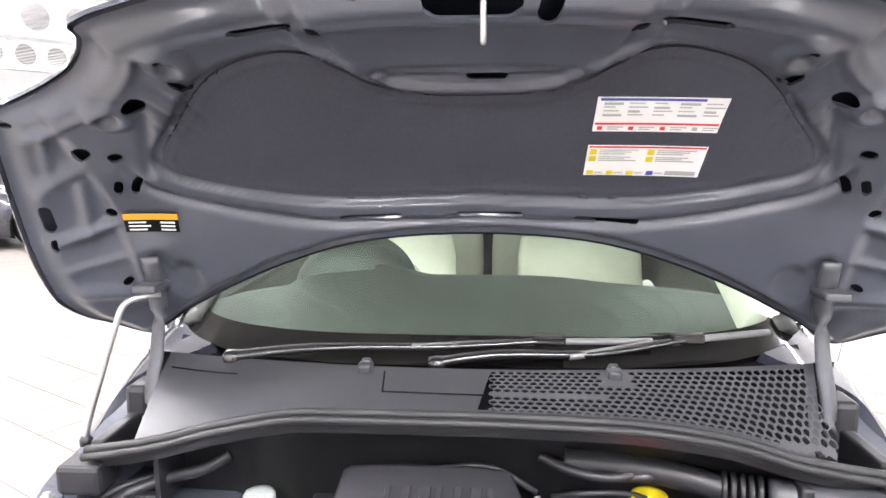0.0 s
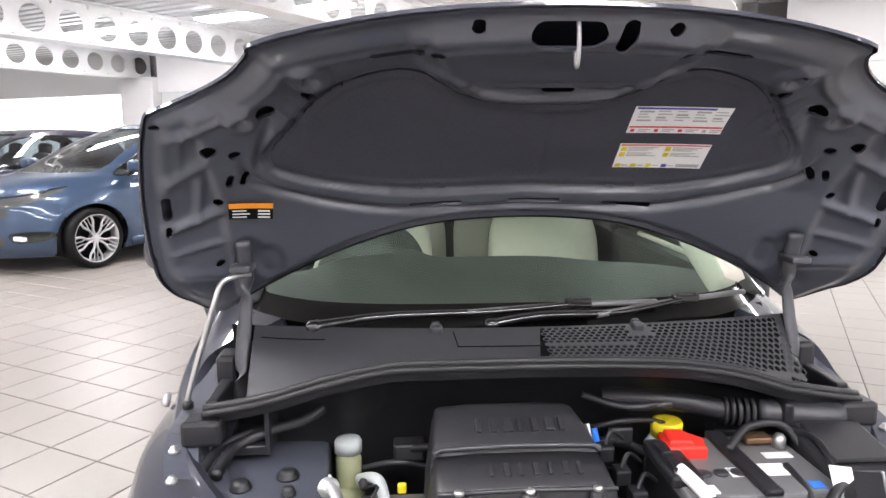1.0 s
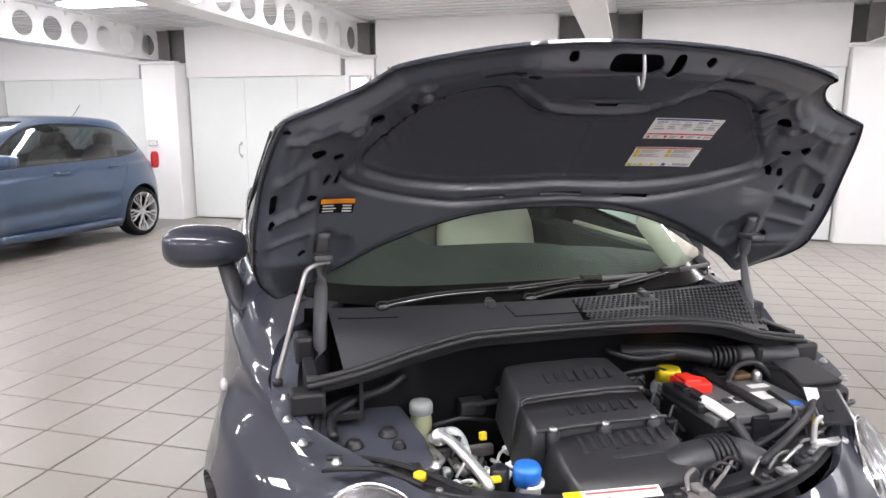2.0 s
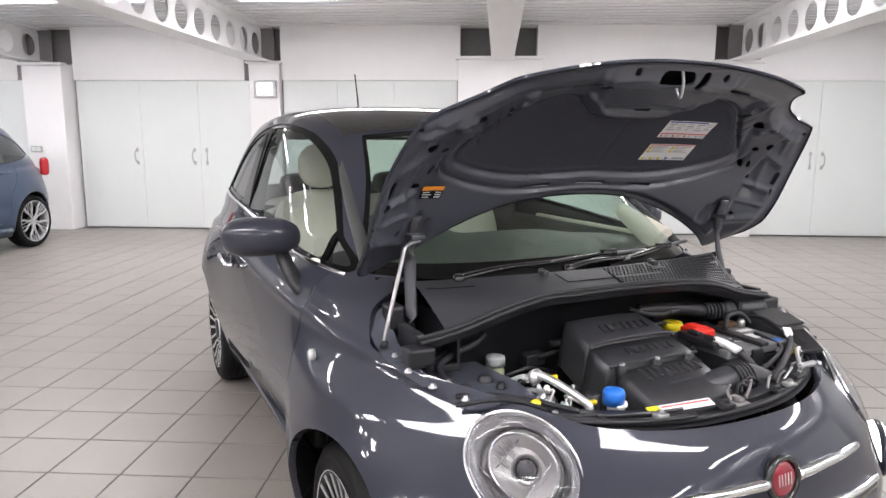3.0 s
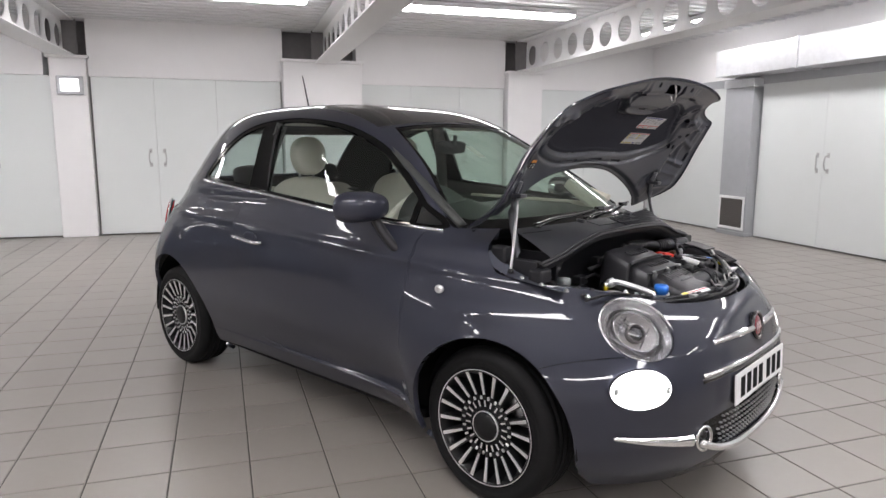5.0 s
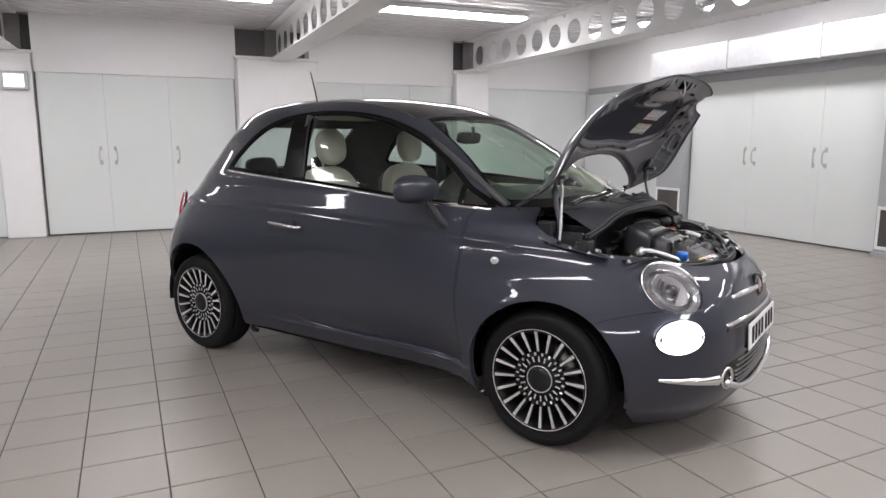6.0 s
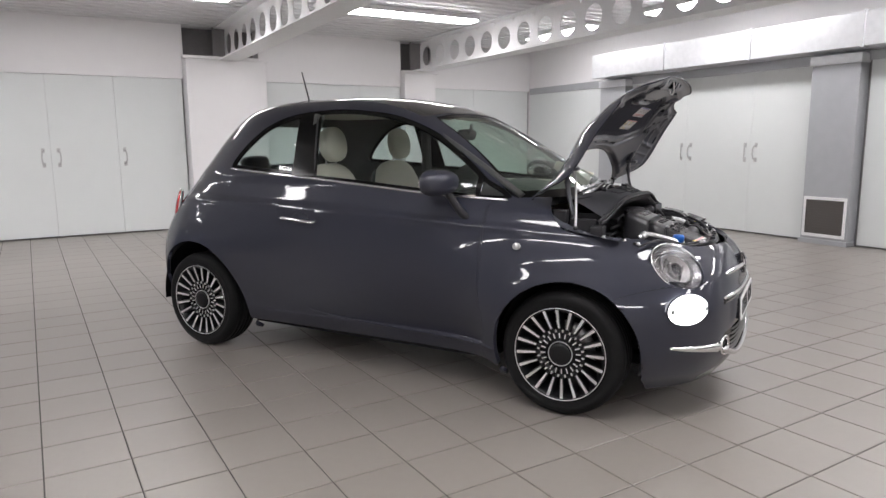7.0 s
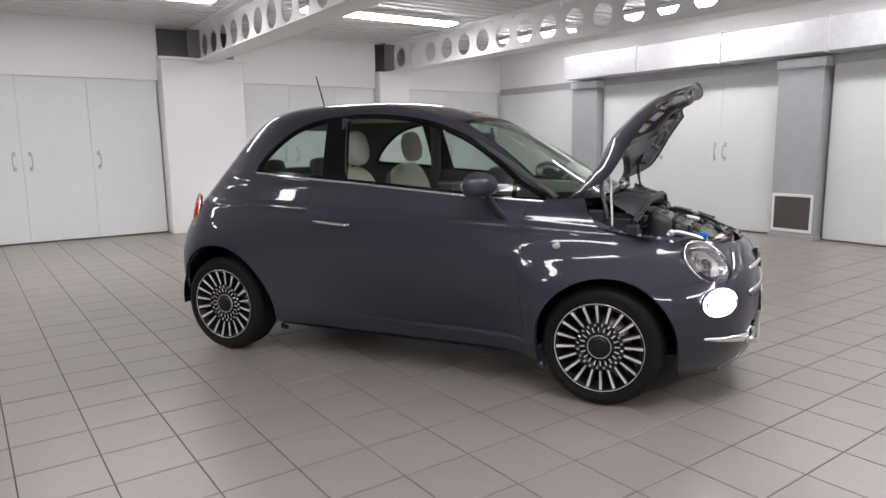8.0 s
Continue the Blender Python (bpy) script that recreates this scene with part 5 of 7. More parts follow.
# ---- the engine bay ----
part("bay_floor", box(-0.48, 0.48, -0.50, -0.06, 0.30, 0.34), M_DARK, car)
# strut tower plate on the right with studs and a hose over it
tower = part("strut_tower", merge(slab([(-0.51, -0.30), (-0.385, -0.31), (-0.385, -0.20), (-0.395, 0.0), (-0.47, 0.03), (-0.58, -0.05), (-0.58, -0.20)], 0.70, 0.765, 0.015),
                                  box(-0.585, -0.50, -0.20, -0.02, 0.60, 0.745, 0.01)), M_PAINT_IN, car, "slate grey strut tower")
for x, y, r in ((-0.455, -0.165, 0.017), (-0.53, -0.20, 0.016), (-0.445, -0.225, 0.011)):
    part("grommet", turn([(r * 1.2, 0), (r * 1.2, 0.004), (r, 0.006), (r, 0.010), (r * 0.6, 0.016)], 20, pose(x, y, 0.765)), M_BLACK, tower, smooth=True)
part("strut_tower", merge(slab([(0.52, -0.28), (0.58, -0.20), (0.58, -0.08), (0.47, -0.02), (0.44, -0.10), (0.46, -0.28)], 0.66, 0.72, 0.015)), M_PAINT_IN, car)
part("hose", pipe([(-0.57, -0.20, 0.79), (-0.56, -0.12, 0.80), (-0.50, -0.08, 0.815), (-0.44, -0.075, 0.83), (-0.40, -0.06, 0.85)], 0.011, 10, 8, ribs=0.86), M_BLACK, car, "black ribbed hose", True)
part("hose", pipe([(-0.60, -0.18, 0.785), (-0.585, -0.11, 0.80), (-0.52, -0.06, 0.81), (-0.45, -0.05, 0.815)], 0.008, 10, 8), M_BLACK, car, smooth=True)
# brake fluid reservoir
res = new("brake_reservoir")
res.parent = car
res["label"] = "murky brake fluid reservoir with a pale cap"
part("bottle", merge(turn([(0.020, 0.60), (0.025, 0.62), (0.025, 0.742), (0.022, 0.750), (0.020, 0.757)], 24, pose(-0.358, -0.053, 0)), box(-0.388, -0.328, -0.12, -0.02, 0.60, 0.69, 0.02)), M_FLUID, res, smooth=True)
part("cap", turn([(0.0265, 0.756), (0.0265, 0.776), (0.024, 0.781), (0.012, 0.783)], 28, pose(-0.358, -0.053, 0)), M_CAPGREY, res, "pale grey screw cap", True)
part("pipe", pipe([(-0.335, -0.10, 0.72), (-0.30, -0.13, 0.735), (-0.285, -0.16, 0.70), (-0.28, -0.20, 0.62)], 0.011, 10, 6), M_CAPGREY, car, "pale coolant pipe", True)
part("pipe", pipe([(-0.395, -0.22, 0.60), (-0.39, -0.24, 0.74), (-0.385, -0.25, 0.76), (-0.378, -0.30, 0.765), (-0.42, -0.335, 0.765)], 0.006, 8, 6), M_STEEL, car, "bright steel pipe", True)
# engine cover: a ribbed rear half and a lower air box in front
cover = new("engine_cover")
cover.parent = car
cover["label"] = "black ribbed plastic engine cover"


def sloped(x0, x1, y0, y1, z_rear, z_front, z_low, bevel):
    bm = bmesh.new()
    v = [bm.verts.new(q) for q in ((x0, y0, z_low), (x1, y0, z_low), (x1, y1, z_low), (x0, y1, z_low), (x0, y0, z_front), (x1, y0, z_front), (x1, y1, z_rear), (x0, y1, z_rear))]
    for f in ((3, 2, 1, 0), (4, 5, 6, 7), (0, 1, 5, 4), (1, 2, 6, 5), (2, 3, 7, 6), (3, 0, 4, 7)):
        bm.faces.new([v[i] for i in f])
    bmesh.ops.bevel(bm, geom=list(bm.edges), offset=bevel, segments=3, profile=0.6, affect="EDGES")
    return bm


def lofted(sections, bevel=0.008):
    """A moulded cover from cross rows of (y, z, left, right), with skirts down its sides."""
    bm = bmesh.new()
    rows_l = []
    for y, z, x0, x1 in sections:
        row = [(x0 - 0.018, z - 0.12), (x0 - 0.006, z - 0.030), (x0, z - 0.005), (x0 + 0.007, z)]
        row += [(x0 + (x1 - x0) * q, z + 0.004) for q in (0.25, 0.5, 0.75)]
        row += [(x1 - 0.007, z), (x1, z - 0.005), (x1 + 0.006, z - 0.030), (x1 + 0.018, z - 0.12)]
        rows_l.append([bm.verts.new((x, y, zz)) for x, zz in row])
    for a, b in zip(rows_l, rows_l[1:]):
        for k in range(len(a) - 1):
            bm.faces.new((a[k], a[k + 1], b[k + 1], b[k]))
    bm.faces.new(rows_l[0])
    bm.faces.new(rows_l[-1][::-1])
    return bm


part("rear_half", lofted([(-0.246, 0.790, -0.200, 0.078), (-0.244, 0.838, -0.200, 0.078), (-0.236, 0.846, -0.199, 0.077), (-0.19, 0.862, -0.197, 0.068), (-0.145, 0.877, -0.194, 0.055), (-0.132, 0.874, -0.192, 0.050), (-0.122, 0.845, -0.190, 0.046)]), M_ENGINE, cover, smooth=True)
part("mid_half", lofted([(-0.326, 0.765, -0.198, 0.086), (-0.324, 0.806, -0.198, 0.086), (-0.318, 0.813, -0.198, 0.086), (-0.28, 0.824, -0.200, 0.083), (-0.247, 0.834, -0.201, 0.080)]), M_ENGINE, cover, smooth=True)
part("front_half", lofted([(-0.468, 0.690, -0.150, 0.060), (-0.466, 0.735, -0.160, 0.075), (-0.455, 0.752, -0.165, 0.082), (-0.42, 0.766, -0.170, 0.086), (-0.37, 0.786, -0.172, 0.088), (-0.335, 0.798, -0.172, 0.088), (-0.328, 0.790, -0.172, 0.088)]), M_ENGINE, cover, smooth=True)
# seam ridges in a slightly paler plastic than the cover
part("seam_ridge", merge(pipe([(-0.196, -0.250, 0.836), (-0.188, -0.248, 0.846), (-0.06, -0.247, 0.850), (0.066, -0.246, 0.846), (0.078, -0.248, 0.836)], 0.0048, 8, 3), pipe([(-0.198, -0.327, 0.812), (-0.06, -0.329, 0.816), (0.086, -0.327, 0.812)], 0.004, 8, 3)), M_COWL, cover, "paler seam ridge", True)
for k in range(7):
    x = -0.125 + 0.024 * k
    part("rib", place(box(x, x + 0.009 + 0.004 * (k % 3), -0.016, 0.016, -0.002, 0.005, 0.002), pose(0, -0.198, 0.864, 19)), M_ENGINE, cover)
    part("rib", place(box(x + 0.012, x + 0.020 + 0.003 * (k % 2), -0.014, 0.014, -0.002, 0.0045, 0.002), pose(0, -0.285, 0.827, 16)), M_ENGINE, cover)
for k in range(9):
    x = -0.125 + 0.022 * k
    part("rib", place(box(x, x + 0.010, -0.022 + 0.004 * (k % 3), 0.020, -0.002, 0.004, 0.002), pose(0, -0.362, 0.792, 21)), M_ENGINE, cover)
for x, y in ((-0.165, -0.330), (-0.054, -0.332), (0.054, -0.330)):
    part("screw", turn([(0.008, 0), (0.008, 0.006), (0.004, 0.008)], 12, pose(x, y, 0.812)), M_STEEL, cover, smooth=True)
    part("screw_boss", turn([(0.013, -0.05), (0.013, 0.0), (0.010, 0.002)], 14, pose(x, y, 0.811)), M_ENGINE, cover, smooth=True)
part("logo_bar", place(box(-0.075, 0.035, -0.004, 0.004, 0, 0.003, 0.001, 1), pose(0, -0.400, 0.778, 21)), M_COWL, cover)
part("air_hose", pipe([(0.03, -0.400, 0.735), (0.09, -0.402, 0.748), (0.16, -0.402, 0.752), (0.205, -0.412, 0.745), (0.245, -0.445, 0.715), (0.265, -0.47, 0.66)], 0.038, 18, 6), M_COWL, car, "black intake hose", True)
for k in range(5):
    part("bellows_ring", turn([(0.037, -0.004), (0.044, -0.003), (0.045, 0.0), (0.044, 0.003), (0.037, 0.004)], 24, pose(0.130 + 0.0115 * k, -0.402 - 0.0006 * k, 0.751, 0, 90), True), M_BLACK, car, "ribbed hose bellows", True)
# battery, its clamp and leads
bat = new("battery")
bat.parent = car
bat["label"] = "black car battery with paper labels and a red terminal cover"
part("case", box(0.205, 0.455, -0.328, -0.125, 0.60, 0.775, 0.008), M_BLACK, bat)
part("top", box(0.200, 0.460, -0.333, -0.120, 0.772, 0.795, 0.006), M_CAPDARK, bat)
part("clamp", box(0.320, 0.352, -0.340, -0.118, 0.794, 0.806, 0.004), M_BLACK, bat)
part("label", box(0.355, 0.405, -0.275, -0.235, 0.795, 0.7965), M_WHITEPL, bat, "white battery label")
part("label", box(0.39, 0.44, -0.215, -0.195, 0.795, 0.7965), M_WHITEPL, bat)
part("label", box(0.30, 0.318, -0.275, -0.245, 0.795, 0.7965), M_WHITEPL, bat)
part("label", box(0.412, 0.435, -0.320, -0.298, 0.795, 0.7965), M_BLUEPL, bat, "blue mark")
part("label", box(0.23, 0.255, -0.325, -0.30, 0.795, 0.7965), M_WHITEPL, bat)
part("terminal_cover", merge(slab([(0.215, -0.205), (0.285, -0.210), (0.294, -0.172), (0.270, -0.140), (0.222, -0.140)], 0.795, 0.818, 0.005), slab([(0.222, -0.198), (0.262, -0.202), (0.262, -0.150), (0.228, -0.148)], 0.816, 0.826, 0.004)), M_REDPL, bat, "red terminal cover")
for k in range(6):
    part("case_rib", box(0.225 + 0.038 * k, 0.240 + 0.038 * k, -0.331, -0.326, 0.66, 0.765, 0.002), M_BLACK, bat)
part("carry_strap", merge(box(0.205, 0.455, -0.336, -0.330, 0.748, 0.768, 0.003), box(0.29, 0.33, -0.342, -0.328, 0.72, 0.79, 0.003)), M_BLACK, bat)
for k in range(3):
    part("vent_plug", turn([(0.013, 0), (0.013, 0.003), (0.010, 0.004)], 16, pose(0.255 + 0.03 * k, -0.262, 0.795)), M_COWL, bat, smooth=True)
part("terminal_post", merge(turn([(0.010, 0), (0.009, 0.018)], 14, pose(0.40, -0.155, 0.795)), box(0.375, 0.425, -0.172, -0.140, 0.800, 0.812, 0.003)), M_BRONZE, bat, "brown metal terminal clamp")
part("fuse_carrier", merge(box(0.185, 0.24, -0.30, -0.16, 0.79, 0.812, 0.006), box(0.195, 0.215, -0.29, -0.25, 0.812, 0.822, 0.003), box(0.195, 0.215, -0.23, -0.19, 0.812, 0.822, 0.003)), M_BLACK, bat)
part("lead_sleeve", pipe([(0.205, -0.280, 0.815), (0.215, -0.310, 0.810), (0.228, -0.345, 0.798)], 0.0115, 12, 4), M_WHITEPL, car, "white lead sleeve", True)
part("lead", pipe([(0.228, -0.345, 0.798), (0.250, -0.39, 0.74), (0.28, -0.41, 0.62)], 0.012, 10, 5), M_BLACK, car, smooth=True)
part("lead", pipe([(0.32, -0.215, 0.815), (0.37, -0.18, 0.838), (0.44, -0.165, 0.835), (0.47, -0.19, 0.80), (0.48, -0.22, 0.76)], 0.007, 10, 6), M_BLACK, car, smooth=True)
part("lead", pipe([(0.46, -0.16, 0.82), (0.475, -0.22, 0.83), (0.468, -0.30, 0.80), (0.455, -0.38, 0.72), (0.44, -0.40, 0.60)], 0.006, 10, 6), M_BLACK, car, smooth=True)
tag = slab([(-0.020, -0.045), (0.020, -0.045), (0.022, 0.045), (-0.022, 0.045)], 0, 0.002)
place(tag, pose(0.455, -0.335, 0.79, 55, 12, 8))
part("paper_tag", tag, M_WHITEPL, car, "white paper tag on a lead")
part("terminal", turn([(0.012, 0), (0.012, 0.018), (0.007, 0.026)], 14, pose(0.435, -0.175, 0.795)), M_STEEL, car, smooth=True)
# filler cap, insulated pipe, control box
fil = new("coolant_tank")
fil.parent = car
part("neck", turn([(0.040, 0.60), (0.040, 0.755), (0.028, 0.775)], 24, pose(0.270, -0.062, 0)), M_CAPGREY, fil, smooth=True)
part("cap", turn([(0.030, 0.772), (0.031, 0.798), (0.028, 0.804), (0.022, 0.801), (0.021, 0.797)], 28, pose(0.270, -0.062, 0)), M_YELLOW, fil, "yellow filler cap", True)
part("insulated_pipe", pipe([(0.14, -0.05, 0.850), (0.20, -0.06, 0.852), (0.30, -0.075, 0.845), (0.37, -0.090, 0.832)], 0.021, 14, 8, ribs=0.93), M_BLACK, car, "black foam-wrapped pipe", True)
for k in range(5):
    part("hose_ring", turn([(0.020, -0.004), (0.027, -0.003), (0.027, 0.003), (0.020, 0.004)], 18, pose(0.372 + 0.012 * k, -0.090 - 0.003 * k, 0.832, 0, 90, -14), True), M_BLACK, car, smooth=True)
part("thin_hose", pipe([(0.10, -0.055, 0.86), (0.15, -0.075, 0.846), (0.20, -0.085, 0.842), (0.24, -0.08, 0.846)], 0.008, 10, 8), M_BLACK, car, "thin black hose", True)
part("pipe_collar", pipe([(0.432, -0.104, 0.832), (0.49, -0.115, 0.832), (0.58, -0.13, 0.83)], 0.026, 14, 4), M_COWL, car, smooth=True)
part("pipe_clamp", box(0.462, 0.482, -0.142, -0.082, 0.806, 0.864, 0.006), M_BLACK, car)
part("control_box", merge(sloped(0.462, 0.590, -0.300, -0.150, 0.838, 0.808, 0.60, 0.018), place(box(-0.055, 0.055, -0.055, 0.055, 0, 0.008, 0.004), pose(0.526, -0.225, 0.824, 11)), box(0.466, 0.476, -0.303, -0.298, 0.70, 0.79, 0.003), box(0.50, 0.56, -0.304, -0.298, 0.72, 0.78, 0.003)), M_BLACK, car, "black control box")
part("box_rib", merge(*[box(0.478 + 0.022 * k, 0.484 + 0.022 * k, -0.305, -0.298, 0.68, 0.80, 0.002) for k in range(5)]), M_BLACK, car)
# washer filler, dip stick and pipe behind the right headlamp
was = new("washer_filler")
was.parent = car
part("neck", turn([(0.020, 0.60), (0.020, 0.745), (0.026, 0.752), (0.026, 0.758)], 20, pose(-0.240, -0.400, 0)), M_WHITEPL, was, smooth=True)
part("cap", turn([(0.025, 0.754), (0.026, 0.780), (0.023, 0.788), (0.010, 0.790)], 24, pose(-0.246, -0.398, 0)), M_BLUEPL, was, "blue washer cap", True)
part("small_cap", turn([(0.018, 0.70), (0.018, 0.775), (0.013, 0.780), (0.006, 0.776)], 20, pose(-0.290, -0.375, 0)), M_BLACK, car, smooth=True)
part("pipe", merge(pipe([(-0.385, -0.245, 0.785), (-0.365, -0.275, 0.800), (-0.345, -0.33, 0.790), (-0.325, -0.395, 0.770), (-0.32, -0.405, 0.755)], 0.010, 10, 6), turn([(0.017, -0.01), (0.017, 0.012)], 14, pose(-0.372, -0.262, 0.795, 60))), M_ALLOY, car, "bright aluminium pipe", True)
part("yellow_tab", box(-0.322, -0.295, -0.402, -0.388, 0.762, 0.772, 0.003), M_YELLOW, car, "yellow tab")
# dark machinery in the gaps: brackets, wires and unions
rng = random.Random(4)
for k in range(16):
    x, y = rng.uniform(-0.34, -0.19), rng.uniform(-0.34, -0.12)
    part("union", turn([(rng.uniform(0.006, 0.014), 0), (rng.uniform(0.006, 0.014), 0.02), (0.005, 0.03)], 10, pose(x, y, rng.uniform(0.60, 0.70), rng.uniform(-50, 50), rng.uniform(-50, 50))), rng.choice([M_STEEL, M_BLACK, M_CAPGREY, M_BLACK, M_FLUID]), car, smooth=True)
for k in range(12):
    x, y, z = rng.uniform(-0.36, -0.2), rng.uniform(-0.3, -0.1), rng.uniform(0.55, 0.70)
    part("wire", pipe([(x, y, z), (x + rng.uniform(-0.05, 0.05), y - 0.04, z + 0.03), (x + rng.uniform(-0.06, 0.06), y - 0.09, z)], rng.uniform(0.003, 0.007), 8, 6), rng.choice([M_BLACK, M_COWL, M_STEEL]), car, smooth=True)
part("gearbox", merge(box(-0.37, -0.19, -0.36, -0.10, 0.40, 0.58, 0.03), box(0.11, 0.20, -0.36, -0.08, 0.40, 0.66, 0.02)), M_DARKSTEEL, car, "dark cast machinery")
part("throttle_body", merge(turn([(0.03, 0), (0.034, 0.05)], 18, pose(-0.235, -0.20, 0.62, 40, 20)), box(-0.29, -0.24, -0.24, -0.18, 0.60, 0.66, 0.008)), M_STEEL, car, smooth=False)
part("blue_clip", pipe([(0.105, -0.125, 0.82), (0.110, -0.135, 0.79), (0.112, -0.14, 0.75)], 0.006, 8, 4), M_BLUEPL, car, "blue clip", True)
part("wire", pipe([(0.092, -0.125, 0.83), (0.096, -0.135, 0.80), (0.096, -0.14, 0.75)], 0.005, 8, 4), M_STEEL, car, smooth=True)

# pipes, looms and boxes along the bulkhead
for k in range(9):
    x0 = -0.33 + 0.075 * k
    z0 = 0.72 + 0.035 * ((k * 5) % 4)
    part("loom", pipe([(x0, -0.055, z0), (x0 + 0.06, -0.075 - 0.01 * (k % 3), z0 + 0.02), (x0 + 0.13, -0.06, z0 + 0.005 * (k % 4)), (x0 + 0.20, -0.05, z0 - 0.03)], 0.006 + 0.0025 * (k % 3), 8, 6, ribs=0.9 if k % 2 else 1.0), rng.choice([M_BLACK, M_COWL, M_ENGINE]), car, smooth=True)
for x0, z0, w_ in ((-0.27, 0.74, 0.06), (-0.13, 0.80, 0.05), (0.15, 0.76, 0.05), (0.36, 0.75, 0.07)):
    part("connector", box(x0, x0 + w_, -0.075, -0.035, z0, z0 + 0.035, 0.005), M_ENGINE, car)
part("bracket", merge(box(-0.36, -0.20, -0.105, -0.085, 0.655, 0.680, 0.004), box(-0.31, -0.29, -0.28, -0.10, 0.655, 0.667, 0.003)), M_DARKSTEEL, car)

# ---- front cross panel and latch ----
bm = bmesh.new()
arc = [(x, front_y(x, 0.757) + 0.012, 0.735 + 0.022 * (x / 0.45) ** 2) for x in np.linspace(-0.47, 0.47, 30)]
sec = [(0.015, -0.006), (0.05, 0.0), (0.052, 0.012), (0.085, 0.012), (0.087, -0.004), (0.12, -0.006), (0.12, -0.08)]
rows_c = [[bm.verts.new((x, y + dy, z + dz)) for x, y, z in arc] for dy, dz in sec]
for a, b in zip(rows_c, rows_c[1:]):
    for k in range(len(arc) - 1):
        bm.faces.new((a[k], a[k + 1], b[k + 1], b[k]))
part("slam_panel", bm, M_BLACK, car, "black front cross panel")
part("front_seal", pipe([(x, y + 0.03, z + 0.004) for x, y, z in arc], 0.008, 10, 2), M_SEAL, car, "black rubber front seal", True)
part("info_label", place(box(-0.09, 0.09, -0.012, 0.012, 0, 0.002), pose(-0.115, -0.475, 0.752, 18, 0, -6)), M_LABEL, car, "pale pink info label")
part("info_mark", place(box(-0.09, -0.058, -0.011, 0.011, 0.002, 0.0035), pose(-0.115, -0.475, 0.752, 18, 0, -6)), M_YELLOW, car, "yellow mark")
part("info_stripe", place(box(-0.05, 0.085, 0.003, 0.0065, 0.002, 0.003), pose(-0.115, -0.475, 0.752, 18, 0, -6)), M_LABELRED, car)
part("latch", merge(box(0.015, 0.065, -0.525, -0.475, 0.735, 0.748, 0.005), box(0.03, 0.05, -0.515, -0.485, 0.748, 0.760, 0.004), pipe([(0.02, -0.50, 0.752), (0.03, -0.48, 0.768), (0.055, -0.465, 0.772)], 0.004, 8, 5), pipe([(0.07, -0.50, 0.750), (0.12, -0.47, 0.760), (0.16, -0.44, 0.765)], 0.004, 8, 5)), M_DARKSTEEL, car, "dark steel bonnet latch")
for k in range(7):
    a = Vector((0.05 + 0.03 * k, -0.49 + 0.012 * k, 0.752))
    part("cable", pipe([tuple(a), tuple(a + Vector((0.03, 0.02, 0.02))), tuple(a + Vector((0.07, 0.02, 0.005)))], 0.004, 8, 5), M_BLACK, car, smooth=True)
part("cable", pipe([(0.16, -0.44, 0.765), (0.26, -0.41, 0.775), (0.36, -0.37, 0.785), (0.40, -0.33, 0.79), (0.405, -0.25, 0.80)], 0.006, 8, 8), M_BLACK, car, smooth=True)


for k, (x, y) in enumerate(((0.18, 0.052), (0.24, 0.050), (0.30, 0.052), (0.355, 0.055), (0.41, 0.06), (-0.20, 0.05), (-0.33, 0.055), (-0.41, 0.06), (-0.02, 0.045))):
    yy = front_y(x, 0.757) + y
    part("panel_clip", merge(box(x - 0.016, x + 0.016, yy - 0.012, yy + 0.012, 0.748, 0.756 + 0.003 * (k % 3), 0.003), turn([(0.007, 0), (0.007, 0.006), (0.004, 0.008)], 12, pose(x, yy, 0.756 + 0.003 * (k % 3)))), M_STEEL if k % 2 else M_COWL, car)
for k in range(6):
    x0 = 0.17 + 0.045 * k
    y0 = front_y(x0, 0.757) + 0.075
    part("edge_wire", pipe([(x0, y0, 0.752), (x0 + 0.03, y0 + 0.018 - 0.006 * (k % 3), 0.770), (x0 + 0.07, y0 + 0.03, 0.764), (x0 + 0.09, y0 + 0.05, 0.752)], 0.0035, 8, 6), M_CAPDARK if k % 2 else M_STEEL, car, "thin grey wire", True)
part("lamp_loom", pipe([(0.20, -0.47, 0.765), (0.30, -0.425, 0.785), (0.40, -0.37, 0.795), (0.455, -0.325, 0.80), (0.50, -0.31, 0.78)], 0.009, 10, 8, ribs=0.85), M_BLACK, car, "black ribbed lamp loom", True)
part("bright_bracket", merge(box(0.36, 0.44, -0.438, -0.418, 0.757, 0.768, 0.003), pipe([(0.36, -0.43, 0.766), (0.40, -0.39, 0.786), (0.455, -0.36, 0.786), (0.475, -0.335, 0.80)], 0.006, 8, 6)), M_ALLOY, car, "bright metal lamp bracket")
part("lamp_backing", merge(place(box(-0.030, 0.030, -0.060, 0.060, 0, 0.010, 0.004), pose(0.475, -0.352, 0.792, 12, -8, -30)), place(box(-0.006, 0.006, -0.022, 0.022, 0.010, 0.012), pose(0.470, -0.350, 0.792, 12, -8, -30))), M_BLACK, car, "black lamp backing plate")
for q in (-1, 1):
    part("backing_edge", place(pipe([(q * 0.031, -0.060, 0.008), (q * 0.031, 0.060, 0.008)], 0.003, 8, 1, False), pose(0.475, -0.352, 0.792, 12, -8, -30)), M_STEEL, car, smooth=True)
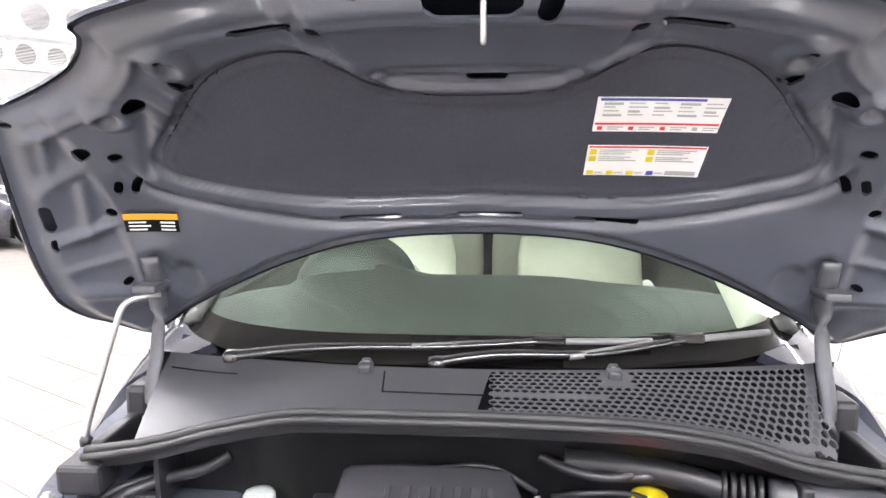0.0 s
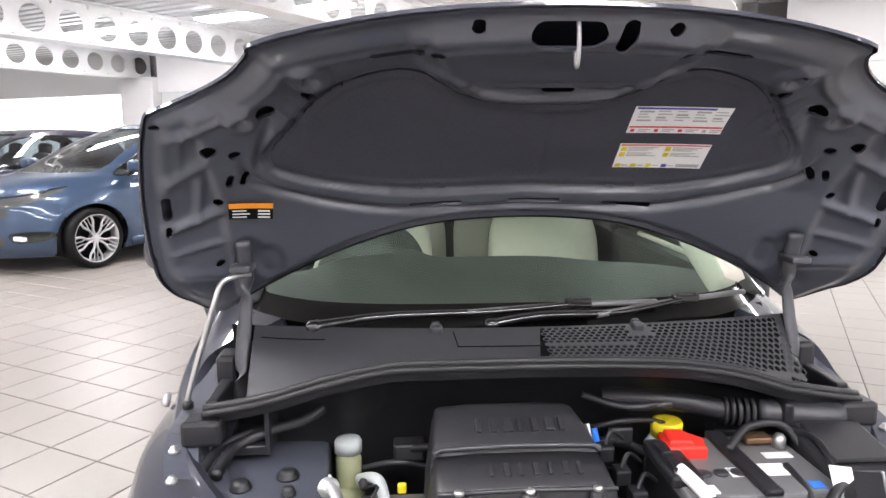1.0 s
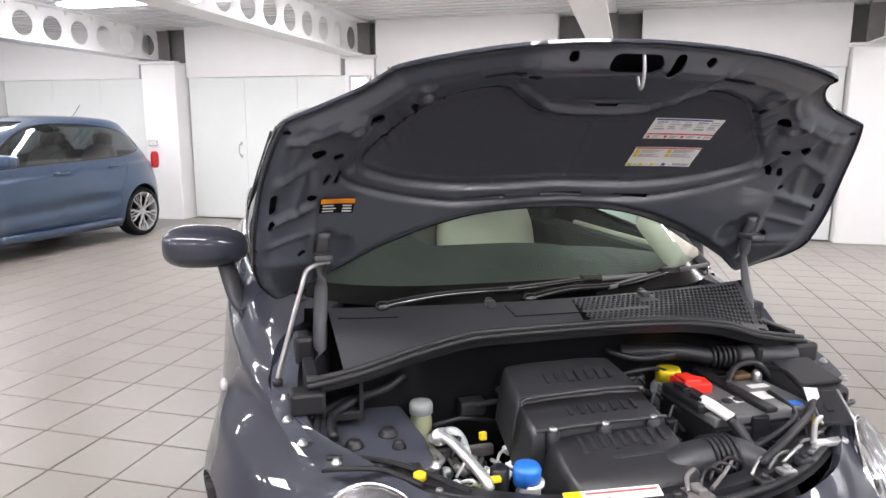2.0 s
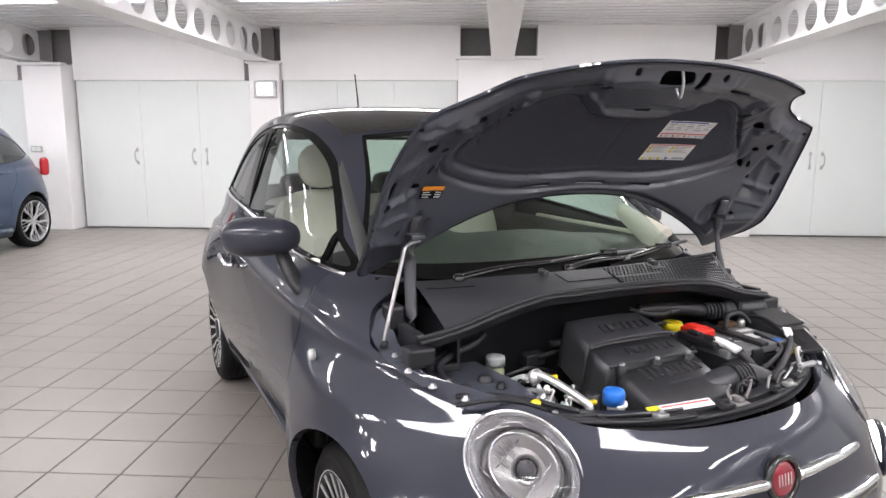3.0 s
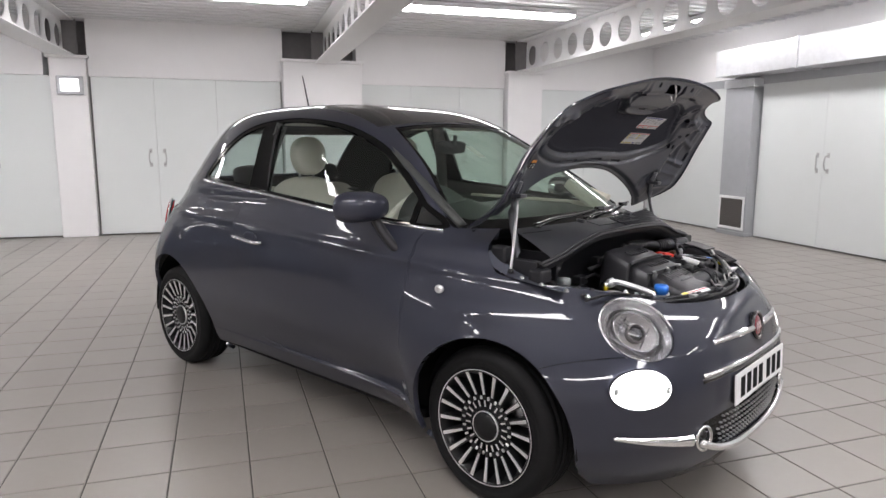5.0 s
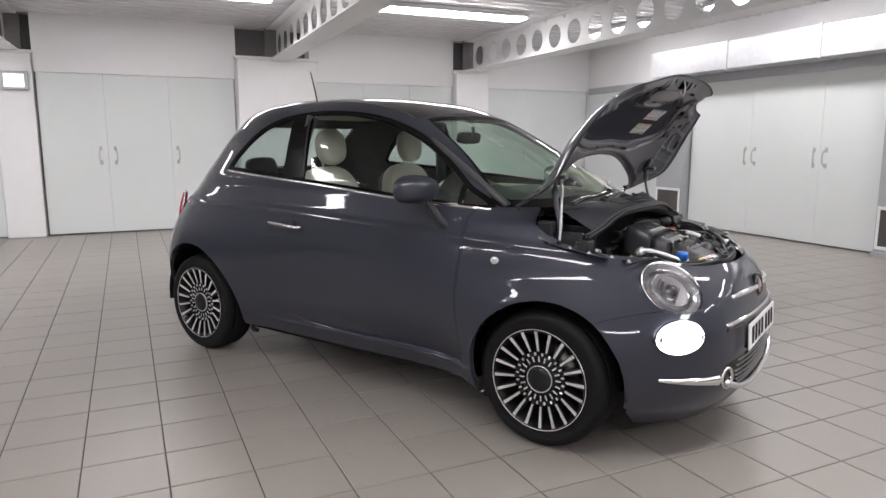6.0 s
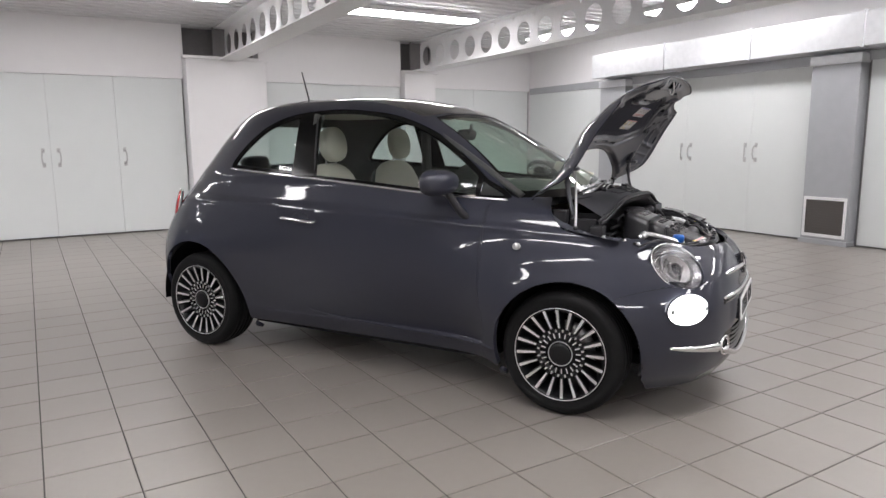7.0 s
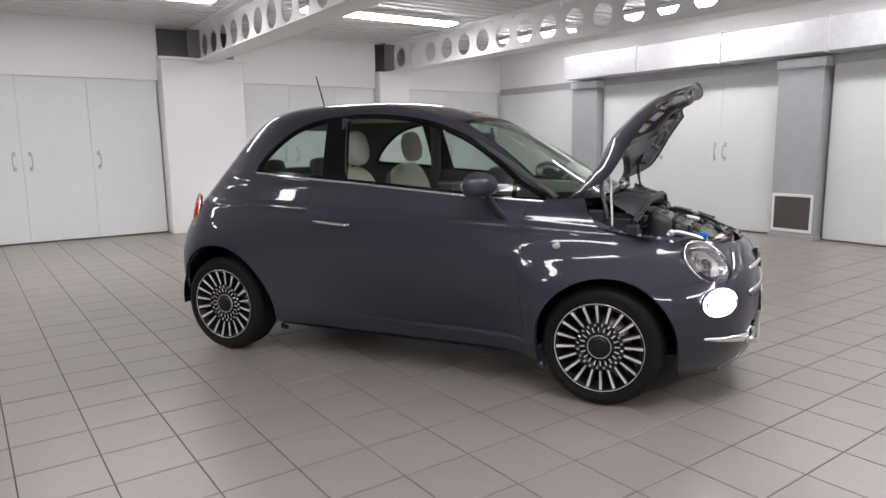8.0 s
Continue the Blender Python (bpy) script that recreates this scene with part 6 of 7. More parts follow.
for k, (dx, dz) in enumerate(((0.0, 0.0), (0.014, -0.004), (-0.012, 0.006))):
    part("panel_trim", pipe([(x + dx, front_y(x, 0.757) + 0.034 + 0.016 * k, 0.752 + dz) for x in np.linspace(-0.42, -0.12, 8)], 0.0042, 8, 3), M_COWL if k else M_BLACK, car, "black trim strip", True)
rngb = random.Random(11)
for k in range(22):
    x, y = rngb.uniform(-0.40, -0.20), rngb.uniform(-0.345, -0.13)
    z = rngb.uniform(0.66, 0.735)
    part("fitting", merge(turn([(0.008, 0), (0.009, 0.014), (0.005, 0.020)], 10, pose(x, y, z, rngb.uniform(-60, 60), rngb.uniform(-60, 60))), pipe([(x, y, z), (x + rngb.uniform(-0.03, 0.03), y - 0.02, z + 0.012), (x + rngb.uniform(-0.05, 0.05), y - 0.045, z - 0.02)], 0.0035, 6, 4)), rngb.choice([M_STEEL, M_BLACK, M_CAPGREY, M_COWL, M_WHITEPL, M_BLACK]), car, smooth=True)
part("green_clip", box(-0.262, -0.246, -0.185, -0.172, 0.735, 0.752, 0.003), M_YELLOW, car, "yellow-green clip")
for x, y, z in ((0.12, -0.15, 0.80), (0.135, -0.20, 0.78), (0.145, -0.255, 0.77), (0.125, -0.30, 0.75)):
    part("connector", merge(box(x - 0.014, x + 0.014, y - 0.016, y + 0.016, z - 0.03, z, 0.004), pipe([(x, y, z), (x + 0.015, y + 0.01, z + 0.02), (x + 0.04, y + 0.02, z)], 0.004, 8, 5)), M_BLACK, car)


# ---- lamps ----
def aim(at, out):
    """A frame whose z looks out of the bodywork."""
    n = Vector(out).normalized()
    ex = Vector((0, 0, 1)).cross(n).normalized()
    ey = n.cross(ex)
    m = Matrix((ex, ey, n)).transposed().to_4x4()
    m.translation = at
    return m


def oval(profile, sx, sy, seg=40, m=None, closed=False):
    b = turn(profile, seg, None, closed)
    for v in b.verts:
        v.co.x *= sx
        v.co.y *= sy
    return place(b, m) if m else b


def open_shell(profile, t=0.002):
    """A thin profile that runs there and back, for a ring with open ends."""
    return profile + [(r, h - t) for r, h in reversed(profile)]


for sx in (-1, 1):
    out = (sx * 0.56, -0.68, 0.55)
    m = aim((-sx * LAMP_C[0], LAMP_C[1], LAMP_C[2]), out) @ pose(0, 0, 0, 0, 0, sx * LAMP_TILT)
    hl = new("headlight")
    hl.parent = car
    hl["label"] = "round clear headlight with a projector and chrome ring"
    hx, hy = LAMP_W, LAMP_H
    part("bezel", oval([(0.100, -0.012), (0.105, -0.004), (0.107, 0.005), (0.1045, 0.009), (0.101, 0.005), (0.099, -0.010)], hx, hy, 56, m, True), M_CHROME, hl, "thin chrome ring", True)
    part("bowl", oval(open_shell([(0.100, 0.004), (0.096, -0.008), (0.088, -0.016), (0.081, -0.022), (0.078, -0.034), (0.060, -0.046), (0.002, -0.050)]), hx, hy, 56, m, True), M_LAMPGREY, hl, "satin grey reflector bowl", True)
    mi = m @ Matrix.Translation((0.0, 0.002, 0))
    part("light_guide", oval([(0.068, -0.036), (0.073, -0.012), (0.0715, -0.006), (0.068, -0.010), (0.065, -0.036)], 1.14, 0.90, 48, mi, True), M_CHROME, hl, "bright inner ring", True)
    part("shadow_gap", oval(open_shell([(0.082, -0.028), (0.076, -0.034), (0.070, -0.036)]), 1.10, 0.98, 48, mi @ Matrix.Translation((0, -0.006, 0)), True), M_DARKSTEEL, hl, "dark gap ring", True)
    part("reflector", oval(open_shell([(0.067, -0.014), (0.058, -0.026), (0.044, -0.040), (0.004, -0.046)]), 1.14, 0.90, 40, mi, True), M_REFLECTOR, hl, "bright faceted reflector")
    mq = mi @ Matrix.Translation((-sx * 0.006, 0.0, 0))
    part("projector", oval(open_shell([(0.032, -0.05), (0.033, -0.020), (0.030, -0.012), (0.027, -0.014), (0.026, -0.024)]), 1, 1, 32, mq, True), M_DARKSTEEL, hl, "dark projector ring", True)
    part("projector_lens", oval([(0.027, -0.030), (0.024, -0.018), (0.016, -0.010), (0.007, -0.007), (0.001, -0.006)], 1, 1, 28, mq), M_LENSGLASS, hl, "round glass projector lens", True)
    part("divider", merge(*[place(box(-0.0016, 0.0016, -0.046, 0.046, -0.044, -0.024, 0.0007), mi @ Matrix.Translation((q, 0, 0))) for q in (-0.046, 0.040)]), M_LAMPGREY, hl)
    for q in range(5):
        part("reflector_fin", place(box(-0.024, 0.024, -0.0012, 0.0012, -0.044, -0.020, 0.0005, 1), mi @ Matrix.Translation((sx * 0.050, 0.024 - 0.012 * q, 0.0))), M_CHROME, hl)
    part("wing_bar", place(box(-0.066, 0.066, -0.0025, 0.0025, -0.020, -0.010, 0.002), mi @ Matrix.Translation((0, -0.062, -0.004))), M_LAMPGREY, hl, "satin bar")
    ob = part("lens", oval([(0.101, 0.003), (0.099, 0.011), (0.090, 0.019), (0.070, 0.026), (0.040, 0.031), (0.002, 0.033)], hx, hy, 48, m), M_LENS, hl, "clear domed lens", True)
    ob.visible_shadow = False
    # dark housing behind it, seen from above
    part("housing", oval(open_shell([(0.100, -0.002), (0.103, -0.045), (0.085, -0.085), (0.05, -0.10), (0.002, -0.102)]), hx, hy, 40, m, True), M_BLACK, hl, "black lamp housing", True)
    part("housing_cap", turn([(0.012, 0), (0.012, 0.010), (0.007, 0.014)], 16, pose(sx * 0.436, -0.360, 0.768)), M_YELLOW, hl, "yellow adjuster cap", True)
    part("bracket", merge(pipe([(sx * 0.59, -0.27, 0.785), (sx * 0.51, -0.29, 0.782), (sx * 0.43, -0.34, 0.772), (sx * 0.36, -0.42, 0.765)], 0.006, 8, 6), box(sx * 0.48 - 0.06, sx * 0.48 + 0.06, -0.345, -0.295, 0.752, 0.768, 0.004), pipe([(sx * 0.60, -0.29, 0.772), (sx * 0.56, -0.33, 0.790), (sx * 0.50, -0.355, 0.792), (sx * 0.44, -0.40, 0.778)], 0.005, 8, 6)), M_BLACK, hl)
    for x, y, z in ((0.575, -0.285, 0.778), (0.40, -0.335, 0.772), (0.50, -0.315, 0.768)):
        part("bracket_bolt", turn([(0.010, 0), (0.010, 0.004), (0.006, 0.005), (0.006, 0.011)], 12, pose(sx * x, y, z)), M_STEEL, hl, smooth=True)
    # lit oval daytime lamp
    m2 = aim((sx * 0.612, -0.512, 0.516), (sx * 0.667, -0.745, 0.02))
    dl = new("daytime_lamp")
    dl.parent = car
    dl["label"] = "lit white oval daytime lamp"
    part("lamp", oval([(0.001, -0.02), (0.100, -0.018), (0.104, -0.002), (0.100, 0.008), (0.080, 0.014), (0.040, 0.018), (0.001, 0.019)], 0.98, 0.64, 40, m2), M_LAMP_ON, dl, "glowing white lens", True)
    for q in (-1, 1):
        part("end_clip", place(box(q * 0.086 - 0.007, q * 0.086 + 0.007, -0.011, 0.011, 0.004, 0.0155, 0.003), m2), M_CAPGREY, dl, "grey end clip")
    part("surround", oval([(0.104, -0.014), (0.110, -0.006), (0.110, 0.002), (0.105, 0.004), (0.102, -0.006)], 0.98, 0.64, 48, m2, True), M_PAINT, dl, smooth=True)
    m4 = aim((sx * 0.790, 0.208, 0.768), (sx, -0.10, 0.12))
    part("side_repeater", oval([(0.001, -0.008), (0.019, -0.006), (0.019, 0.003), (0.014, 0.008), (0.001, 0.010)], 1.0, 0.85, 24, m4), M_CAPLIGHT, car, "clear round side repeater", True)
    # lower chrome blades of the bumper
    blade = [(x, front_y(x, z) + d, z) for x, z, d in ((0.672, 0.352, 0.0), (0.62, 0.343, 0.003), (0.56, 0.334, 0.008), (0.49, 0.325, 0.012), (0.43, 0.318, 0.014))]
    part("chrome_blade", pipe([(sx * x, y, z) for x, y, z in blade], (0.006, 0.026), 12, 8, True, 1.0), M_CHROME, car, "chrome bumper blade", True)
    m5 = aim((sx * 0.398, front_y(0.398, 0.322) - 0.008, 0.322), (sx * 0.40, -0.9, 0.0))
    part("fog_ring", oval([(0.030, -0.02), (0.040, -0.004), (0.040, 0.006), (0.034, 0.008), (0.030, -0.004)], 0.85, 1.15, 32, m5, True), M_CHROME, car, "chrome fog lamp ring", True)
    part("fog_lens", oval([(0.031, -0.012), (0.026, -0.004), (0.001, 0.0)], 0.85, 1.15, 28, m5), M_GLOSSBLACK, car, smooth=True)
    # whisker bars beside the badge
    part("whisker_bar", pipe([(sx * x, front_y(x, z) - d, z) for x, z, d in ((0.05, 0.636, 0.004), (0.13, 0.638, 0.004), (0.22, 0.637, 0.003), (0.315, 0.632, 0.0))], (0.014, 0.010), 12, 6, True, 1.0), M_CHROME, car, "chrome whisker bar", True)
    part("whisker_slot", pipe([(sx * x, front_y(x, z) + 0.003, z - 0.012) for x, z in ((0.05, 0.636), (0.13, 0.638), (0.22, 0.637), (0.315, 0.632))], (0.009, 0.007), 10, 6), M_GLOSSBLACK, car, "black slot under the bar", True)

# chrome moustache line over the plate
line = []
for x in np.linspace(-0.40, 0.40, 32):
    z = 0.545 - 0.010 * (abs(x) / 0.40) ** 3
    line.append((x, front_y(x, z) - 0.004, z))
part("moustache_bar", pipe(line, 0.0085, 12, 2), M_CHROME, car, "chrome moustache bar", True)
part("moustache_slot", pipe([(x, y + 0.003, z - 0.017) for x, y, z in line], 0.011, 10, 2), M_GLOSSBLACK, car, "black slot under the bar", True)
# lower lip
lip = []
for x in np.linspace(-0.42, 0.42, 28):
    z = 0.242 + 0.060 * (abs(x) / 0.40) ** 3
    lip.append((x, front_y(x, z) - 0.018, z))
part("chrome_lip", pipe(lip, 0.014, 12, 2), M_CHROME, car, "chrome lower lip", True)
# grille studs
stud = None
for r in range(6):
    for c in range(27):
        x = -0.325 + 0.025 * (c + 0.5 * (r % 2))
        z = 0.268 + 0.021 * r
        if abs(x) > 0.34 - 0.02 * abs(r - 3):
            continue
        y = front_y(x, z) - 0.001
        if stud is None:
            bm = box(-0.005, 0.005, -0.004, 0.006, -0.0028, 0.0028, 0.0012, 1)
            ob = part("grille_stud", bm, M_STEEL, car)
            stud = ob.data
        else:
            ob = new("grille_stud", stud)
            ob.parent = car
        ob.matrix_basis = pose(x, y, z, 0, 0, -math.degrees(math.atan(0.085 * 2.3 / 0.4 * (abs(x) / 0.4) ** 1.3)) * (-0.4 if x > 0 else 0.4))
# badge: dark red shield in a chrome ring, with plain bright strokes
mb = aim((0, -0.664, 0.638), (0, -1, 0.16))
bad = new("badge")
bad.parent = car
bad["label"] = "round dark red nose badge in a chrome ring"
part("ring", turn([(0.046, -0.02), (0.052, -0.004), (0.052, 0.006), (0.046, 0.009), (0.040, 0.006), (0.040, -0.004)], 40, mb, True), M_GLOSSBLACK, bad, "dark chrome ring", True)
part("field", turn([(0.041, -0.02), (0.040, 0.002), (0.030, 0.005), (0.001, 0.006)], 36, mb), M_BADGE, bad, smooth=True)
for k in range(5):
    x = -0.019 + 0.0095 * k
    part("stroke", place(box(x - 0.0016, x + 0.0016, -0.013, 0.013, 0.003, 0.0072, 0.0008, 1), mb), M_CHROME, bad)
# number plate with plain bars
pl = new("number_plate")
pl.parent = car
pl["label"] = "white number plate with dark marks"
mp = aim((0, -0.690, 0.461), (0, -1, 0.05))
part("plate_mount", place(box(-0.25, 0.25, -0.050, 0.050, -0.02, -0.0045, 0.006), mp), M_BLACK, pl, "black plate mount")
part("plate", place(box(-0.26, 0.26, -0.0555, 0.0555, -0.004, 0.002, 0.002, 1), mp), M_LABEL, pl)
for k in range(7):
    x = -0.215 + 0.062 * k + (0.025 if k > 3 else 0)
    part("plate_bar", place(box(x, x + 0.042, -0.036, 0.036, 0.002, 0.0032), mp), M_DARK, pl)
part("plate_bar", place(box(-0.10, 0.10, -0.052, -0.048, 0.002, 0.003), mp), M_PRINT, pl)

# ---- wipers ----
for root, mid, tip in (((-0.425, 0.035, 0.985), (-0.06, 0.062, 1.000), (0.305, 0.112, 1.000)), ((-0.068, 0.022, 0.985), (0.20, 0.050, 0.996), (0.515, 0.140, 1.012))):
    wp = new("wiper")
    wp.parent = car
    wp["label"] = "black windscreen wiper"
    mid2 = tuple((Vector(mid) + Vector(tip)) / 2 + Vector((0, -0.012, 0.010)))
    part("arm", pipe([root, tuple((Vector(root) * 0.6 + Vector(mid) * 0.4) + Vector((0, 0, 0.008))), mid, mid2], (0.016, 0.009), 8, 8, True, 0.6), M_GLOSSBLACK, wp, smooth=True)
    part("pivot", turn([(0.018, -0.02), (0.018, 0.004), (0.012, 0.010), (0.004, 0.011)], 18, Matrix.Translation(root)), M_GLOSSBLACK, wp, smooth=True)
    b0 = tuple(Vector(tip) + (Vector(mid) - Vector(tip)) * 1.15)
    bl = pipe([b0, tuple((Vector(b0) + Vector(tip)) / 2 + Vector((0, 0, 0.004))), tip], 0.008, 8, 8, True, 0.8)
    # the mid grey puts the blade's reflection into its colour
    part("blade", bl, M_CAPDARK, wp, "wiper blade, paled to grey for its sheen", True)
    part("blade_clip", box(mid2[0] - 0.028, mid2[0] + 0.028, mid2[1] - 0.010, mid2[1] + 0.012, mid2[2] - 0.008, mid2[2] + 0.010, 0.004), M_GLOSSBLACK, wp)

# ---- cabin ----
cab = new("cabin")
cab.parent = car
cab["label"] = "dark dashboard and cream trim behind the glass"
bm = bmesh.new()
nx = 40
rows_d = []
for y, z, wd in ((0.07, 0.955, 0.52), (0.16, 0.965, 0.60), (0.35, 0.985, 0.68), (0.55, 1.000, 0.69), (0.68, 0.985, 0.69), (0.74, 0.93, 0.68), (0.76, 0.80, 0.67), (0.72, 0.60, 0.66), (0.60, 0.45, 0.66)):
    row = []
    for i in range(nx + 1):
        x = -wd + 2 * wd * i / nx
        hump = 0.055 * math.exp(-((x + 0.33) / 0.14) ** 4) * math.exp(-((y - 0.62) / 0.17) ** 2) if z > 0.9 else 0
        cen = 0.025 * math.exp(-(x / 0.28) ** 4) * math.exp(-((y - 0.55) / 0.25) ** 2) if z > 0.9 else 0
        row.append(bm.verts.new((x, y + 0.10 * (abs(x) / 0.6) ** 2 * (1 if y < 0.3 else 0), z - 0.035 * (x / 0.65) ** 4 + hump + cen)))
    rows_d.append(row)
for a, b in zip(rows_d, rows_d[1:]):
    for k in range(nx):
        bm.faces.new((a[k], a[k + 1], b[k + 1], b[k]))
part("dashboard", bm, M_DASH, cab, "dark grey dashboard", True)
part("binnacle", place(turn([(0.155, -0.10), (0.165, 0.0), (0.155, 0.08), (0.12, 0.10), (0.05, 0.10)], 36), pose(-0.335, 0.66, 0.945, -72, 0, 0)), M_DASH, cab, "round instrument hood", True)
part("defrost_vent", merge(box(-0.30, 0.30, 0.20, 0.215, 0.972, 0.977, 0.002), box(0.32, 0.46, 0.255, 0.27, 0.966, 0.972, 0.002)), M_DARK, cab)
wheel = new("steering_wheel")
wheel.parent = car
wheel["label"] = "cream and black leather steering wheel"
mw = pose(-0.34, 0.80, 0.905, -64, 0, 0)
rim_pts = [(0.178 * math.cos(a), 0.178 * math.sin(a), 0) for a in [2 * math.pi * k / 32 for k in range(33)]]
part("rim", place(pipe(rim_pts, 0.016, 10, 1, False), mw), M_CREAM, wheel, "cream rim", True)
part("boss", place(turn([(0.07, -0.03), (0.075, 0.01), (0.05, 0.025), (0.01, 0.03)], 28), mw), M_CREAM, wheel, smooth=True)
for a in (0, 180, 270):
    part("spoke", place(box(0.05, 0.17, -0.014, 0.014, -0.008, 0.008, 0.005), mw @ pose(0, 0, 0, 0, 0, a)), M_DASH, wheel)


def cushion(w, d, h, e=0.55):
    """A rounded upholstered block."""
    bm = bmesh.new()
    bmesh.ops.create_uvsphere(bm, u_segments=28, v_segments=18, radius=1)
    for v in bm.verts:
        c = v.co
        v.co = Vector([math.copysign(abs(q) ** k, q) * s for q, s, k in zip(c, (w / 2, d / 2, h / 2), (e, 0.6, e))])
    return bm


part("pillar_trim", pipe([(0.560, 0.29, 0.980), (0.545, 0.40, 1.035), (0.525, 0.50, 1.090)], (0.034, 0.014), 10, 5, True, 1.9), M_CREAM, cab, "cream pillar trim", True)
for sx in (-1, 1):
    part("door_trim", box(sx * 0.690 - 0.012, sx * 0.690 + 0.012, 0.46, 1.30, 0.55, 0.985, 0.01), M_CREAM, cab, "cream door trim")
for sx in (-1, 1):
    seat = new("front_seat")
    seat.parent = car
    seat["label"] = "cream leather front seat with a round head restraint"
    part("seat_cushion", place(cushion(0.50, 0.52, 0.17), pose(sx * 0.36, 1.22, 0.55, 4)), M_CREAM, seat, smooth=True)
    part("backrest", place(cushion(0.48, 0.15, 0.64, e=0.68), pose(sx * 0.36, 1.545, 0.80, -14)), M_CREAM, seat, smooth=True)
    part("backrest_shell", place(cushion(0.47, 0.10, 0.58), pose(sx * 0.36, 1.590, 0.79, -14)), M_DASH, seat, "dark seat back", True)
    part("head_restraint", place(cushion(0.205, 0.10, 0.205, e=0.85), pose(sx * 0.36, 1.565, 1.225, -8)), M_CREAM, seat, "round cream head restraint", True)
    for q in (-0.045, 0.045):
        part("stalk", pipe([(sx * 0.36 + q, 1.585, 1.06), (sx * 0.36 + q, 1.585, 1.16)], 0.006, 8, 1, False), M_STEEL, seat, smooth=True)
    rear = new("rear_seat")
    rear.parent = car
    rear["label"] = "cream rear seat"
    part("seat_cushion", place(cushion(0.52, 0.46, 0.16), pose(sx * 0.28, 1.95, 0.55, 6)), M_CREAM, rear, smooth=True)
    part("backrest", place(cushion(0.52, 0.14, 0.52), pose(sx * 0.28, 2.19, 0.78, -20)), M_CREAM, rear, smooth=True)
    part("head_restraint", place(cushion(0.22, 0.09, 0.13), pose(sx * 0.28, 2.27, 1.09, -12)), M_DASH, rear, "dark round head restraint", True)
    # door trims, pillar trims, visors
    part("door_trim", merge(box(sx * 0.70 - 0.025, sx * 0.70 + 0.025, 0.45, 1.58, 0.36, 0.80, 0.02), box(sx * 0.675 - 0.03, sx * 0.675 + 0.03, 0.55, 1.5, 0.80, 0.97, 0.02)), M_DASH, cab)
    part("door_pad", box(sx * 0.665 - 0.012, sx * 0.665 + 0.012, 0.75, 1.45, 0.55, 0.80, 0.012), M_CREAM, cab, "cream door pad")
    part("pillar_trim", pipe([(sx * 0.600, 0.26, 0.98), (sx * 0.565, 0.50, 1.13), (sx * 0.515, 0.74, 1.27), (sx * 0.46, 0.90, 1.355)], 0.022, 10, 6, True, 0.7), M_DASH, cab, "dark pillar trim", True)
    part("centre_pillar_trim", pipe([(sx * 0.675, 1.53, 0.95), (sx * 0.635, 1.51, 1.20), (sx * 0.575, 1.48, 1.385)], 0.035, 10, 6, True, 0.8), M_DASH, cab, smooth=True)
    part("sun_visor", place(box(-0.19, 0.19, -0.075, 0.075, -0.010, 0.010, 0.009), pose(sx * 0.27, 0.985, 1.385, 14)), M_CREAM, cab, "cream sun visor")
part("parcel_shelf", box(-0.56, 0.56, 2.20, 2.52, 0.955, 0.985, 0.01), M_DASH, cab)
part("headlining", slab([(-0.40, 0.99), (0.40, 0.99), (0.46, 1.5), (0.42, 2.05), (-0.42, 2.05), (-0.46, 1.5)], 1.395, 1.405), M_CREAM, cab, "pale headlining")
part("tunnel", box(-0.10, 0.10, 0.65, 1.8, 0.25, 0.48, 0.03), M_DASH, cab)
mir = new("interior_mirror")
mir.parent = car
mir["label"] = "black interior mirror on the windscreen"
part("shell", place(cushion(0.22, 0.035, 0.065), pose(0, 0.86, 1.275, 10)), M_BLACK, mir, smooth=True)
part("stem", pipe([(0, 0.83, 1.335), (0, 0.835, 1.30), (0, 0.855, 1.28)], 0.010, 8, 5), M_BLACK, mir, smooth=True)
part("screen_tag", place(box(-0.022, 0.022, -0.055, 0.055, -0.001, 0.001), pose(-0.045, 0.66, 1.255, 118 - 90)), M_WHITEPL, cab, "pale paper tag inside the screen")

